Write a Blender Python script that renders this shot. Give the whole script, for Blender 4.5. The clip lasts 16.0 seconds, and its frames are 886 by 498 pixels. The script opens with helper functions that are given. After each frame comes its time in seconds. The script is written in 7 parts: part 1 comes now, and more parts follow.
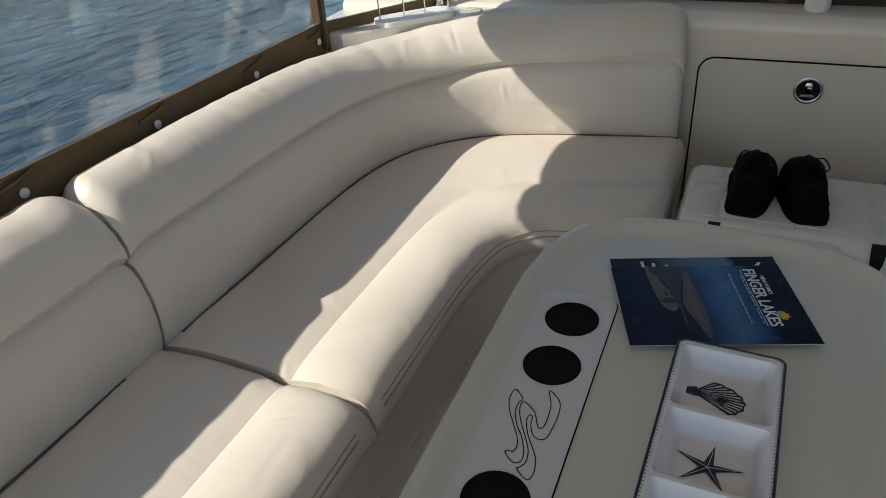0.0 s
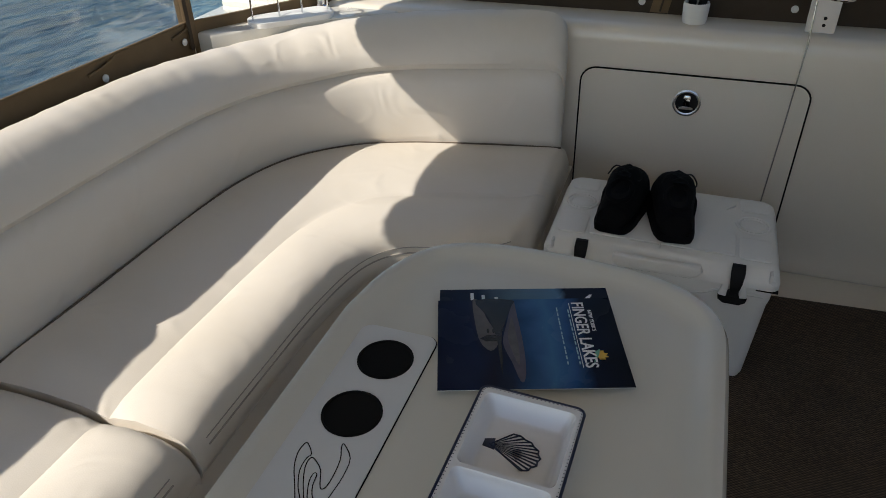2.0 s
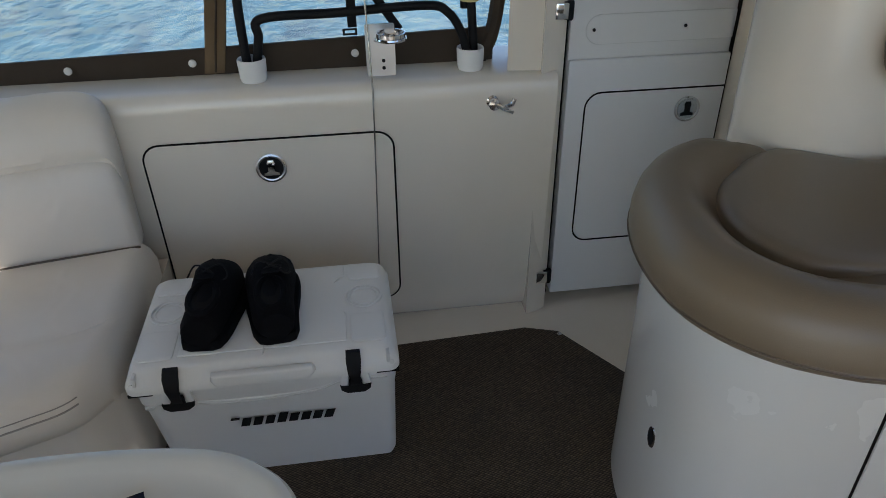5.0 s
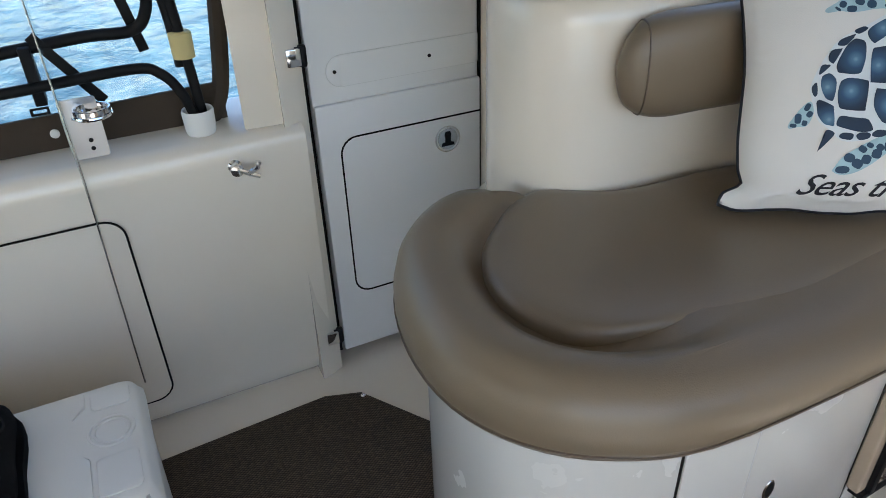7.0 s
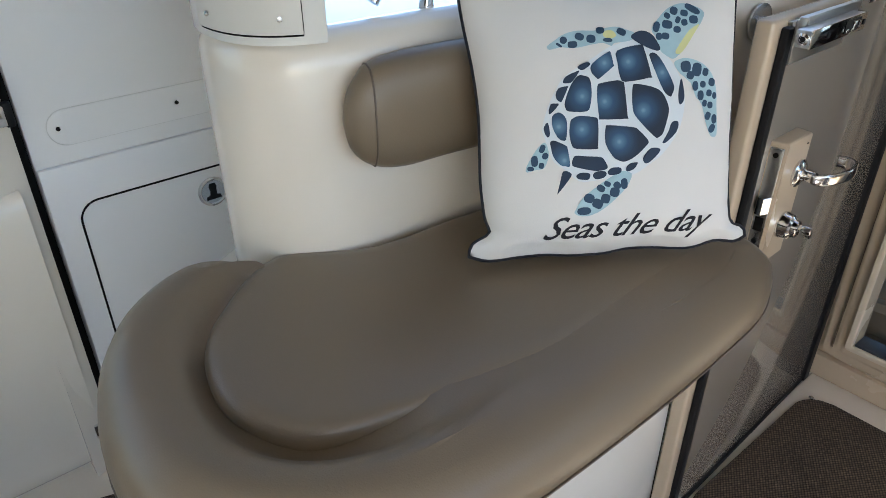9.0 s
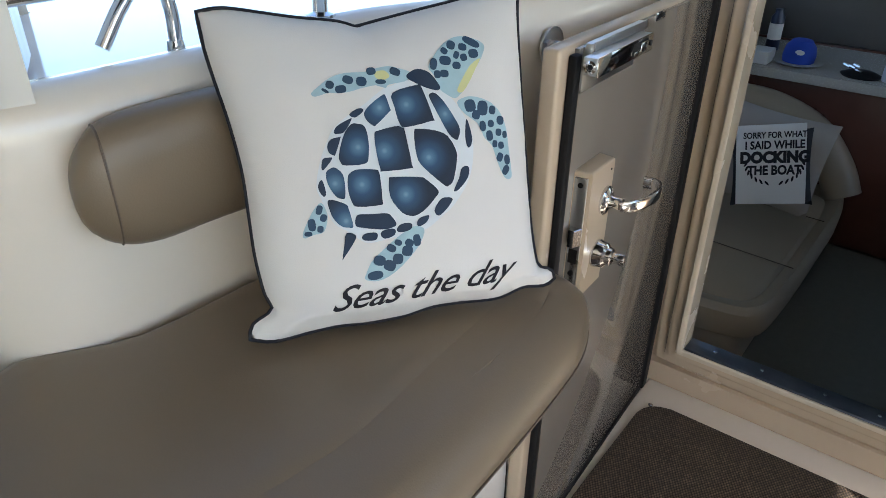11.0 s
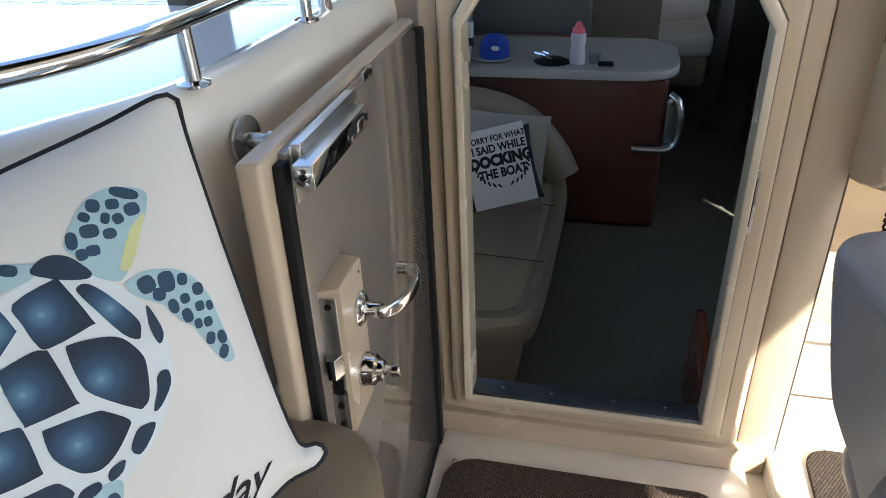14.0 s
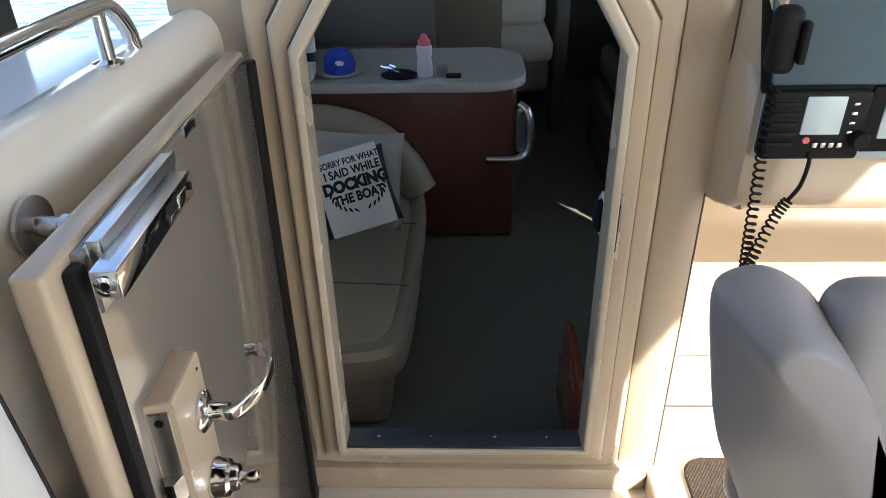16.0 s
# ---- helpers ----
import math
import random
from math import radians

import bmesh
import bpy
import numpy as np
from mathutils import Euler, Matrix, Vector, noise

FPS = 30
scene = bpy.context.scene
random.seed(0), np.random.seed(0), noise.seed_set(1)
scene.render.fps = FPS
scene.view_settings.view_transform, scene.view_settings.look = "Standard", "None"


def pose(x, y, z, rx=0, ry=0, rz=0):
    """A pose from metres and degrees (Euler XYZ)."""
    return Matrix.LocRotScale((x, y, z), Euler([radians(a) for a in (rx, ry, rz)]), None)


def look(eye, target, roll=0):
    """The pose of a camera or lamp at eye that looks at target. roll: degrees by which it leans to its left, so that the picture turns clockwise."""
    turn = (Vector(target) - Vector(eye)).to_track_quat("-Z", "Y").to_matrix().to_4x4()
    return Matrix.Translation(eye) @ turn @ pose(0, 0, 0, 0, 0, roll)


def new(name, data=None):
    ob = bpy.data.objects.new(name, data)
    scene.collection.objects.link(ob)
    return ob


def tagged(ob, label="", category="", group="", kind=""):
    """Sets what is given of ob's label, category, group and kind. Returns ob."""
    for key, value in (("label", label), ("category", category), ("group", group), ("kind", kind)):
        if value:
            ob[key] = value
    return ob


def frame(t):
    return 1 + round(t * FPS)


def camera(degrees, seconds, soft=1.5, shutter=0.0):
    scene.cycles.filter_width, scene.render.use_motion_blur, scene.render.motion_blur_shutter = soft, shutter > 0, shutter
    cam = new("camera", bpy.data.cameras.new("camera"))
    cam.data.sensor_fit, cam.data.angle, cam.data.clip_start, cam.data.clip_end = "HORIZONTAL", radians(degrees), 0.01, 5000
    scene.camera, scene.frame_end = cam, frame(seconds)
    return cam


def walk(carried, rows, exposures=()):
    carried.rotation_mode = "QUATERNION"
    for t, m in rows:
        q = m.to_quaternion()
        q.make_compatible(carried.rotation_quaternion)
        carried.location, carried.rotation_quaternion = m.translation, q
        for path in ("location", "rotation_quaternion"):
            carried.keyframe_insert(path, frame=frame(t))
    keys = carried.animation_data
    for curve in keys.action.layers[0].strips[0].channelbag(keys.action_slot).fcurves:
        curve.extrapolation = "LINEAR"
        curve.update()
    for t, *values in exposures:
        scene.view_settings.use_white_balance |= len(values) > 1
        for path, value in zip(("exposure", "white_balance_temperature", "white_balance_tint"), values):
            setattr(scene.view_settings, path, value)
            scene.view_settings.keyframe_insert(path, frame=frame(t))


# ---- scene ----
cam = camera(63.8, 16.0, 0.8)
METRES, EYE, TILT, LEAN, TURN = 1.9, 1.495, 0.0, 0.0, 25.1
ROWS = [
    (0.0, 0.0, 0.0, 0.0, -2.29, -32.48, 3.61),
    (0.5, 0.0256, 0.0103, 0.0019, -2.27, -32.49, 3.27),
    (1.0, 0.0554, 0.0237, 0.002, -3.38, -32.93, 2.23),
    (1.5, 0.0891, 0.0363, 0.0036, -4.22, -33.3, 2.14),
    (2.0, 0.1238, 0.0485, 0.0057, -5.8, -33.51, 1.26),
    (2.5, 0.1578, 0.061, 0.0089, -8.33, -33.16, 0.26),
    (3.0, 0.1909, 0.0769, 0.0102, -12.34, -32.89, 0.05),
    (3.5, 0.2233, 0.0959, 0.0093, -16.31, -32.81, 0.45),
    (4.0, 0.2554, 0.1219, 0.0048, -21.18, -32.83, 0.62),
    (4.5, 0.2891, 0.1521, 0.005, -27.36, -32.42, 0.51),
    (7.0, 0.4498, 0.2388, 0.0228, -51.48, -32.15, 1.66),
    (7.5, 0.4816, 0.2338, 0.0197, -55.47, -32.19, 1.58),
    (8.0, 0.5129, 0.2271, 0.0182, -59.8, -32.05, 0.91),
    (8.5, 0.5436, 0.2165, 0.0161, -62.57, -31.21, 0.78),
    (9.0, 0.5723, 0.2068, 0.0172, -64.99, -30.71, 0.45),
    (9.5, 0.5962, 0.1977, 0.0185, -68.01, -30.18, -0.34),
    (12.0, 0.7311, 0.1828, 0.0216, -84.42, -29.93, 0.86),
    (12.5, 0.7615, 0.1859, 0.0263, -88.39, -29.35, 1.53),
    (13.0, 0.7898, 0.186, 0.032, -92.57, -29.44, 2.91),
    (13.5, 0.815, 0.183, 0.0373, -97.41, -30.12, 2.91),
    (14.0, 0.839, 0.1786, 0.038, -101.61, -30.46, 2.39),
    (14.5, 0.858, 0.173, 0.0396, -103.92, -30.82, 2.95),
    (15.0, 0.8766, 0.1665, 0.0412, -107.61, -31.14, 2.44),
    (15.5, 0.8971, 0.1604, 0.0428, -111.06, -30.98, 1.37),
    (16.0, 0.918, 0.1535, 0.0446, -113.63, -30.62, 0.96),
]
walk(cam, [(t, pose(0, 0, EYE, TILT, LEAN, TURN) @ pose(METRES * x, METRES * y, METRES * z, 90 + pitch, roll, yaw)) for t, x, y, z, yaw, pitch, roll in ROWS],
     [(0.0, 0.27, 6600, 10), (2.5, 0.40, 6450, 10), (4.0, 0.57, 6250, 10), (7.0, 1.62, 6050, 10), (9.0, 1.80, 6150, 10), (12.0, 1.82, 6180, 10), (13.5, 1.78, 6200, 10), (16.0, 1.98, 6350, 10)])

# ---- world, sun ----
SUN_DIR = Vector((1.0, 0.75, -0.97)).normalized()
world = bpy.data.worlds.new("sky")
scene.world = world
world.use_nodes = True
wn = world.node_tree
sky = wn.nodes.new("ShaderNodeTexSky")
sky.sky_type = "NISHITA"
sky.sun_disc = False
sky.sun_elevation = radians(37.2)
sky.sun_rotation = radians(231)
wn.links.new(sky.outputs[0], wn.nodes["Background"].inputs[0])
wn.nodes["Background"].inputs[1].default_value = 0.15
sun_data = bpy.data.lights.new("sun", "SUN")
sun_data.energy, sun_data.angle, sun_data.color = 4.2, radians(0.6), (1.0, 0.93, 0.82)
sun = new("sun", sun_data)
sun.matrix_world = look((-6, -4, 7), Vector((-6, -4, 7)) + SUN_DIR)


# ---- materials ----
def material(name, col, rough=0.5, metal=0.0, vary=0.08, scale=6.0, grain=250.0, bump=0.03, coat=0.0, stain=None, amount=0.3):
    """Two scales of variation: broad tone changes and fine grain with relief."""
    m = bpy.data.materials.new(name)
    m.use_nodes = True
    nt = m.node_tree
    b = nt.nodes["Principled BSDF"]
    b.inputs["Metallic"].default_value = metal
    b.inputs["Coat Weight"].default_value = coat
    b.inputs["Coat Roughness"].default_value = 0.12
    co = nt.nodes.new("ShaderNodeTexCoord")
    n1 = nt.nodes.new("ShaderNodeTexNoise")
    n1.inputs["Scale"].default_value, n1.inputs["Detail"].default_value = scale, 6
    n2 = nt.nodes.new("ShaderNodeTexNoise")
    n2.inputs["Scale"].default_value, n2.inputs["Detail"].default_value = grain, 3
    for n in (n1, n2):
        nt.links.new(co.outputs["Object"], n.inputs["Vector"])
    ramp = nt.nodes.new("ShaderNodeMix")
    ramp.data_type = "RGBA"
    c = Vector(col)
    ramp.inputs[6].default_value = (*(c * (1 - vary)), 1)
    ramp.inputs[7].default_value = (*(c * (1 + vary)), 1)
    nt.links.new(n1.outputs["Fac"], ramp.inputs[0])
    out = ramp.outputs[2]
    if stain:
        n3 = nt.nodes.new("ShaderNodeTexNoise")
        n3.inputs["Scale"].default_value, n3.inputs["Detail"].default_value = scale * 0.45, 8
        nt.links.new(co.outputs["Object"], n3.inputs["Vector"])
        mr = nt.nodes.new("ShaderNodeMapRange")
        mr.inputs["From Min"].default_value, mr.inputs["From Max"].default_value = 0.52, 0.72
        mr.inputs["To Max"].default_value = amount
        nt.links.new(n3.outputs["Fac"], mr.inputs["Value"])
        mx = nt.nodes.new("ShaderNodeMix")
        mx.data_type = "RGBA"
        nt.links.new(mr.outputs[0], mx.inputs[0])
        nt.links.new(out, mx.inputs[6])
        mx.inputs[7].default_value = (*stain, 1)
        out = mx.outputs[2]
    nt.links.new(out, b.inputs["Base Color"])
    rr = nt.nodes.new("ShaderNodeMapRange")
    rr.inputs["To Min"].default_value, rr.inputs["To Max"].default_value = max(rough - 0.06, 0.02), rough + 0.08
    nt.links.new(n1.outputs["Fac"], rr.inputs["Value"])
    nt.links.new(rr.outputs[0], b.inputs["Roughness"])
    if bump:
        bp = nt.nodes.new("ShaderNodeBump")
        bp.inputs["Strength"].default_value, bp.inputs["Distance"].default_value = bump, 0.002
        nt.links.new(n2.outputs["Fac"], bp.inputs["Height"])
        nt.links.new(bp.outputs[0], b.inputs["Normal"])
    return m


GELCOAT = material("cream_gelcoat", (0.79, 0.725, 0.625), 0.20, vary=0.03, scale=3, bump=0.01, coat=0.6, stain=(0.6, 0.52, 0.38), amount=0.25)
WHITE_GEL = material("white_gelcoat", (0.71, 0.695, 0.64), 0.25, vary=0.03, scale=3, bump=0.01, coat=0.3)
COUNTER_GEL = material("polished_white_gelcoat", (0.80, 0.80, 0.78), 0.07, vary=0.02, scale=3, bump=0.0, coat=0.8)
DOOR_GEL = material("grey_white_gelcoat", (0.78, 0.78, 0.77), 0.3, vary=0.03, scale=3, bump=0.01, coat=0.2)
TABLE_GEL = material("ivory_table_laminate", (0.65, 0.625, 0.55), 0.22, vary=0.03, scale=4, bump=0.015, coat=0.3)
PANEL_GREY = material("pale_grey_panel", (0.66, 0.66, 0.645), 0.35, vary=0.02, bump=0.03)
VINYL = material("cream_vinyl", (0.72, 0.67, 0.60), 0.42, vary=0.035, scale=5, grain=420, bump=0.12, stain=(0.60, 0.53, 0.42), amount=0.35)
TAN = material("tan_vinyl", (0.186, 0.144, 0.096), 0.34, vary=0.05, scale=4, grain=420, bump=0.14)
TAN_SEAM = material("tan_seam", (0.12, 0.09, 0.065), 0.5)
GREY_VINYL = material("grey_vinyl", (0.25, 0.245, 0.26), 0.42, vary=0.05, scale=4, grain=420, bump=0.12)
CABIN_LEATHER = material("taupe_leather", (0.35, 0.285, 0.20), 0.4, vary=0.08, scale=5, grain=300, bump=0.15)
BEIGE = material("beige_gelcoat", (0.50, 0.40, 0.288), 0.24, vary=0.03, scale=3, bump=0.01, coat=0.2)
DOOR_FACE = material("taupe_door_face", (0.20, 0.175, 0.145), 0.09, vary=0.02, scale=3, bump=0.0, coat=0.5)
BLACK = material("black_rubber", (0.012, 0.012, 0.013), 0.55, vary=0.2, bump=0.1)
BLACK_GAP = material("dark_gap", (0.01, 0.009, 0.008), 0.8, bump=0)
SHOE = material("black_mesh_fabric", (0.006, 0.006, 0.007), 0.75, vary=0.4, scale=40, grain=500, bump=0.6)
CHROME = material("chrome", (0.75, 0.75, 0.76), 0.08, 1.0, vary=0.04, bump=0.0)
STEEL = material("brushed_steel", (0.55, 0.55, 0.55), 0.25, 1.0, vary=0.05, grain=600, bump=0.05)
ALU = material("anodised_aluminium", (0.62, 0.64, 0.66), 0.3, 1.0, vary=0.04, bump=0.03)
PLASTIC = material("white_plastic", (0.76, 0.76, 0.74), 0.42, vary=0.02, grain=500, bump=0.08)
CANVAS = material("brown_canvas", (0.065, 0.050, 0.038), 0.85, vary=0.2, scale=12, grain=600, bump=0.5)
CANVAS_TAN = material("tan_canvas", (0.17, 0.12, 0.07), 0.85, vary=0.2, scale=12, grain=600, bump=0.5)
ROOF_CANVAS = material("canvas_roof", (0.74, 0.70, 0.63), 0.9, bump=0.3)
# Translucent mix lets fill light down through the unseen roof.
rt = ROOF_CANVAS.node_tree
thin = rt.nodes.new("ShaderNodeBsdfTranslucent")
thin.inputs[0].default_value = (0.75, 0.69, 0.60, 1)
blend = rt.nodes.new("ShaderNodeMixShader")
blend.inputs[0].default_value = 0.36
rt.links.new(rt.nodes["Principled BSDF"].outputs[0], blend.inputs[1])
rt.links.new(thin.outputs[0], blend.inputs[2])
rt.links.new(blend.outputs[0], rt.nodes["Material Output"].inputs[0])
WOOD = material("cherry_veneer", (0.12, 0.045, 0.03), 0.3, vary=0.3, scale=9, bump=0.05, coat=0.3)
CABIN_FLOOR = material("olive_carpet", (0.165, 0.157, 0.128), 0.95, vary=0.15, scale=30, grain=500, bump=0.8)
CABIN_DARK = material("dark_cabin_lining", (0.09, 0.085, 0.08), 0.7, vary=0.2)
STONE = material("speckled_counter", (0.46, 0.43, 0.38), 0.25, vary=0.12, scale=120, bump=0.02)
TRAY_WHITE = material("white_glazed_ceramic", (0.76, 0.76, 0.77), 0.12, vary=0.02, bump=0.01, coat=0.5)
NAVY = material("navy_print", (0.007, 0.014, 0.045), 0.35, vary=0.2, scale=60)
INK = material("black_ink", (0.015, 0.015, 0.02), 0.5, vary=0.1)
PILLOW = material("white_polyester", (0.69, 0.675, 0.645), 0.8, vary=0.02, scale=8, grain=900, bump=0.25)
LINEN = material("linen_cushion", (0.38, 0.33, 0.28), 0.85, vary=0.08, scale=12, grain=700, bump=0.4)


def dull(m, level):
    """Cuts the sheen of dark cloth, rubber and ink."""
    m.node_tree.nodes["Principled BSDF"].inputs["Specular IOR Level"].default_value = level


def wrinkle(m, scale, distance, strength=1.0, warp=1.5):
    """Soft puckers and creases of stretched vinyl under its fine grain."""
    nt = m.node_tree
    co = nt.nodes.new("ShaderNodeTexCoord")
    nz = nt.nodes.new("ShaderNodeTexNoise")
    nz.noise_type = "RIDGED_MULTIFRACTAL"
    nz.inputs["Scale"].default_value, nz.inputs["Detail"].default_value, nz.inputs["Distortion"].default_value = scale, 2.5, warp
    nt.links.new(co.outputs["Object"], nz.inputs["Vector"])
    lo = nt.nodes.new("ShaderNodeTexNoise")
    lo.inputs["Scale"].default_value, lo.inputs["Detail"].default_value = scale * 0.6, 1
    nt.links.new(co.outputs["Object"], lo.inputs["Vector"])
    mu = nt.nodes.new("ShaderNodeMath")
    mu.operation = "MULTIPLY"
    nt.links.new(nz.outputs["Fac"], mu.inputs[0])
    nt.links.new(lo.outputs["Fac"], mu.inputs[1])
    bp = nt.nodes.new("ShaderNodeBump")
    bp.inputs["Strength"].default_value, bp.inputs["Distance"].default_value = strength, distance
    nt.links.new(mu.outputs[0], bp.inputs["Height"])
    fine = next(n for n in nt.nodes if n.type == "BUMP" and n != bp)
    nt.links.new(bp.outputs[0], fine.inputs["Normal"])


for m_, level in ((SHOE, 0.06), (BLACK, 0.14), (BLACK_GAP, 0.1), (INK, 0.2), (CANVAS, 0.1), (CANVAS_TAN, 0.1)):
    dull(m_, level)
wrinkle(VINYL, 7.0, 0.010, 0.7)
wrinkle(TAN, 6.0, 0.0025, 0.4)
wrinkle(GREY_VINYL, 5.0, 0.002, 0.3)
wrinkle(PILLOW, 9.0, 0.006, 0.6)


def carpet(name, a, b_):
    """Woven loop carpet: rows of loops with dark and light yarn."""
    m = bpy.data.materials.new(name)
    m.use_nodes = True
    nt = m.node_tree
    b = nt.nodes["Principled BSDF"]
    b.inputs["Roughness"].default_value = 0.95
    co = nt.nodes.new("ShaderNodeTexCoord")
    vo = nt.nodes.new("ShaderNodeTexVoronoi")
    vo.inputs["Scale"].default_value = 150
    vo.inputs["Randomness"].default_value = 0.12
    nz = nt.nodes.new("ShaderNodeTexNoise")
    nz.inputs["Scale"].default_value, nz.inputs["Detail"].default_value = 7, 6
    lay = nt.nodes.new("ShaderNodeMapping")
    lay.inputs["Rotation"].default_value = (0, 0, radians(45))
    lay.inputs["Scale"].default_value = (0.75, 1.15, 1)
    nt.links.new(co.outputs["Object"], lay.inputs["Vector"])
    nt.links.new(lay.outputs[0], vo.inputs["Vector"])
    nt.links.new(co.outputs["Object"], nz.inputs["Vector"])
    mx = nt.nodes.new("ShaderNodeMix")
    mx.data_type = "RGBA"
    mx.inputs[6].default_value, mx.inputs[7].default_value = (*a, 1), (*b_, 1)
    loop_ = nt.nodes.new("ShaderNodeMapRange")
    loop_.inputs["From Min"].default_value, loop_.inputs["From Max"].default_value = 0.62, 0.10
    nt.links.new(vo.outputs["Distance"], loop_.inputs["Value"])
    sep = nt.nodes.new("ShaderNodeSeparateColor")
    nt.links.new(vo.outputs["Color"], sep.inputs[0])
    yarn = nt.nodes.new("ShaderNodeMapRange")
    yarn.inputs["To Min"].default_value, yarn.inputs["To Max"].default_value = 0.55, 1.1
    nt.links.new(sep.outputs[0], yarn.inputs["Value"])
    worn = nt.nodes.new("ShaderNodeMapRange")
    worn.inputs["To Min"].default_value, worn.inputs["To Max"].default_value = 0.6, 1.4
    nt.links.new(nz.outputs["Fac"], worn.inputs["Value"])
    m1 = nt.nodes.new("ShaderNodeMath")
    m2 = nt.nodes.new("ShaderNodeMath")
    m1.operation = m2.operation = "MULTIPLY"
    nt.links.new(loop_.outputs[0], m1.inputs[0])
    nt.links.new(yarn.outputs[0], m1.inputs[1])
    nt.links.new(m1.outputs[0], m2.inputs[0])
    nt.links.new(worn.outputs[0], m2.inputs[1])
    nt.links.new(m2.outputs[0], mx.inputs[0])
    nt.links.new(mx.outputs[2], b.inputs["Base Color"])
    bp = nt.nodes.new("ShaderNodeBump")
    bp.invert = True
    bp.inputs["Strength"].default_value, bp.inputs["Distance"].default_value = 0.9, 0.004
    nt.links.new(vo.outputs["Distance"], bp.inputs["Height"])
    nt.links.new(bp.outputs[0], b.inputs["Normal"])
    return m


CARPET = carpet("brown_loop_carpet", (0.016, 0.011, 0.008), (0.22, 0.158, 0.105))


def glassy(name, tint, gloss):
    m = bpy.data.materials.new(name)
    m.use_nodes = True
    nt = m.node_tree
    nt.nodes.clear()
    o = nt.nodes.new("ShaderNodeOutputMaterial")
    t = nt.nodes.new("ShaderNodeBsdfTransparent")
    t.inputs[0].default_value = (*tint, 1)
    g = nt.nodes.new("ShaderNodeBsdfGlossy")
    g.inputs["Roughness"].default_value = 0.08
    co = nt.nodes.new("ShaderNodeTexCoord")
    nz = nt.nodes.new("ShaderNodeTexNoise")
    nz.inputs["Scale"].default_value, nz.inputs["Detail"].default_value = 2.2, 2
    nt.links.new(co.outputs["Object"], nz.inputs["Vector"])
    bp = nt.nodes.new("ShaderNodeBump")
    bp.inputs["Strength"].default_value, bp.inputs["Distance"].default_value = 0.6, 0.12
    nt.links.new(nz.outputs["Fac"], bp.inputs["Height"])
    nt.links.new(bp.outputs[0], g.inputs["Normal"])
    x = nt.nodes.new("ShaderNodeMixShader")
    x.inputs[0].default_value = gloss
    nt.links.new(t.outputs[0], x.inputs[1])
    nt.links.new(g.outputs[0], x.inputs[2])
    nt.links.new(x.outputs[0], o.inputs[0])
    return m


CLEAR = glassy("clear_vinyl", (0.90, 0.93, 0.93), 0.05)
WAVY_CLEAR = glassy("old_wavy_vinyl", (0.78, 0.79, 0.80), 0.12)


def water_material():
    m = bpy.data.materials.new("lake_water")
    m.use_nodes = True
    nt = m.node_tree
    b = nt.nodes["Principled BSDF"]
    co = nt.nodes.new("ShaderNodeTexCoord")
    mp = nt.nodes.new("ShaderNodeMapping")
    mp.inputs["Scale"].default_value = (1.0, 0.55, 1.0)
    nt.links.new(co.outputs["Object"], mp.inputs["Vector"])
    n1 = nt.nodes.new("ShaderNodeTexNoise")
    n1.inputs["Scale"].default_value, n1.inputs["Detail"].default_value = 1.1, 10
    n1.inputs["Distortion"].default_value = 1.2
    n2 = nt.nodes.new("ShaderNodeTexNoise")
    n2.inputs["Scale"].default_value, n2.inputs["Detail"].default_value = 3.5, 8
    for n in (n1, n2):
        nt.links.new(mp.outputs[0], n.inputs["Vector"])
    cr = nt.nodes.new("ShaderNodeValToRGB")
    cr.color_ramp.elements[0].position, cr.color_ramp.elements[0].color = 0.35, (0.016, 0.055, 0.085, 1)
    cr.color_ramp.elements[1].position, cr.color_ramp.elements[1].color = 0.62, (0.085, 0.17, 0.21, 1)
    nt.links.new(n1.outputs["Fac"], cr.inputs[0])
    nt.links.new(cr.outputs[0], b.inputs["Base Color"])
    b.inputs["Roughness"].default_value = 0.12
    bp = nt.nodes.new("ShaderNodeBump")
    bp.inputs["Strength"].default_value, bp.inputs["Distance"].default_value = 0.7, 0.12
    nt.links.new(n2.outputs["Fac"], bp.inputs["Height"])
    nt.links.new(bp.outputs[0], b.inputs["Normal"])
    return m


WATER = water_material()


# ---- mesh helpers ----
def finish(bm, name, mat, parent=None, label="", angle=38, smooth=True):
    me = bpy.data.meshes.new(name)
    bmesh.ops.recalc_face_normals(bm, faces=bm.faces)
    bm.to_mesh(me)
    bm.free()
    me.materials.append(mat)
    if smooth:
        me.polygons.foreach_set("use_smooth", [True] * len(me.polygons))
        me.set_sharp_from_angle(angle=radians(angle))
    ob = new(name, me)
    if parent:
        ob.parent = parent
    if label:
        tagged(ob, label)
    return ob


def part(name, bm, mat, parent, label=""):
    return finish(bm, name, mat, parent, label)


def thing(name, label, category, group="", at=None):
    ob = new(name)
    ob.empty_display_size = 0.05
    if at:
        ob.matrix_world = at
    return tagged(ob, label, category, group)


def structure(name, bm, mat, label="", parent=None):
    ob = finish(bm, name, mat, parent, label)
    ob["kind"] = "structure"
    return ob


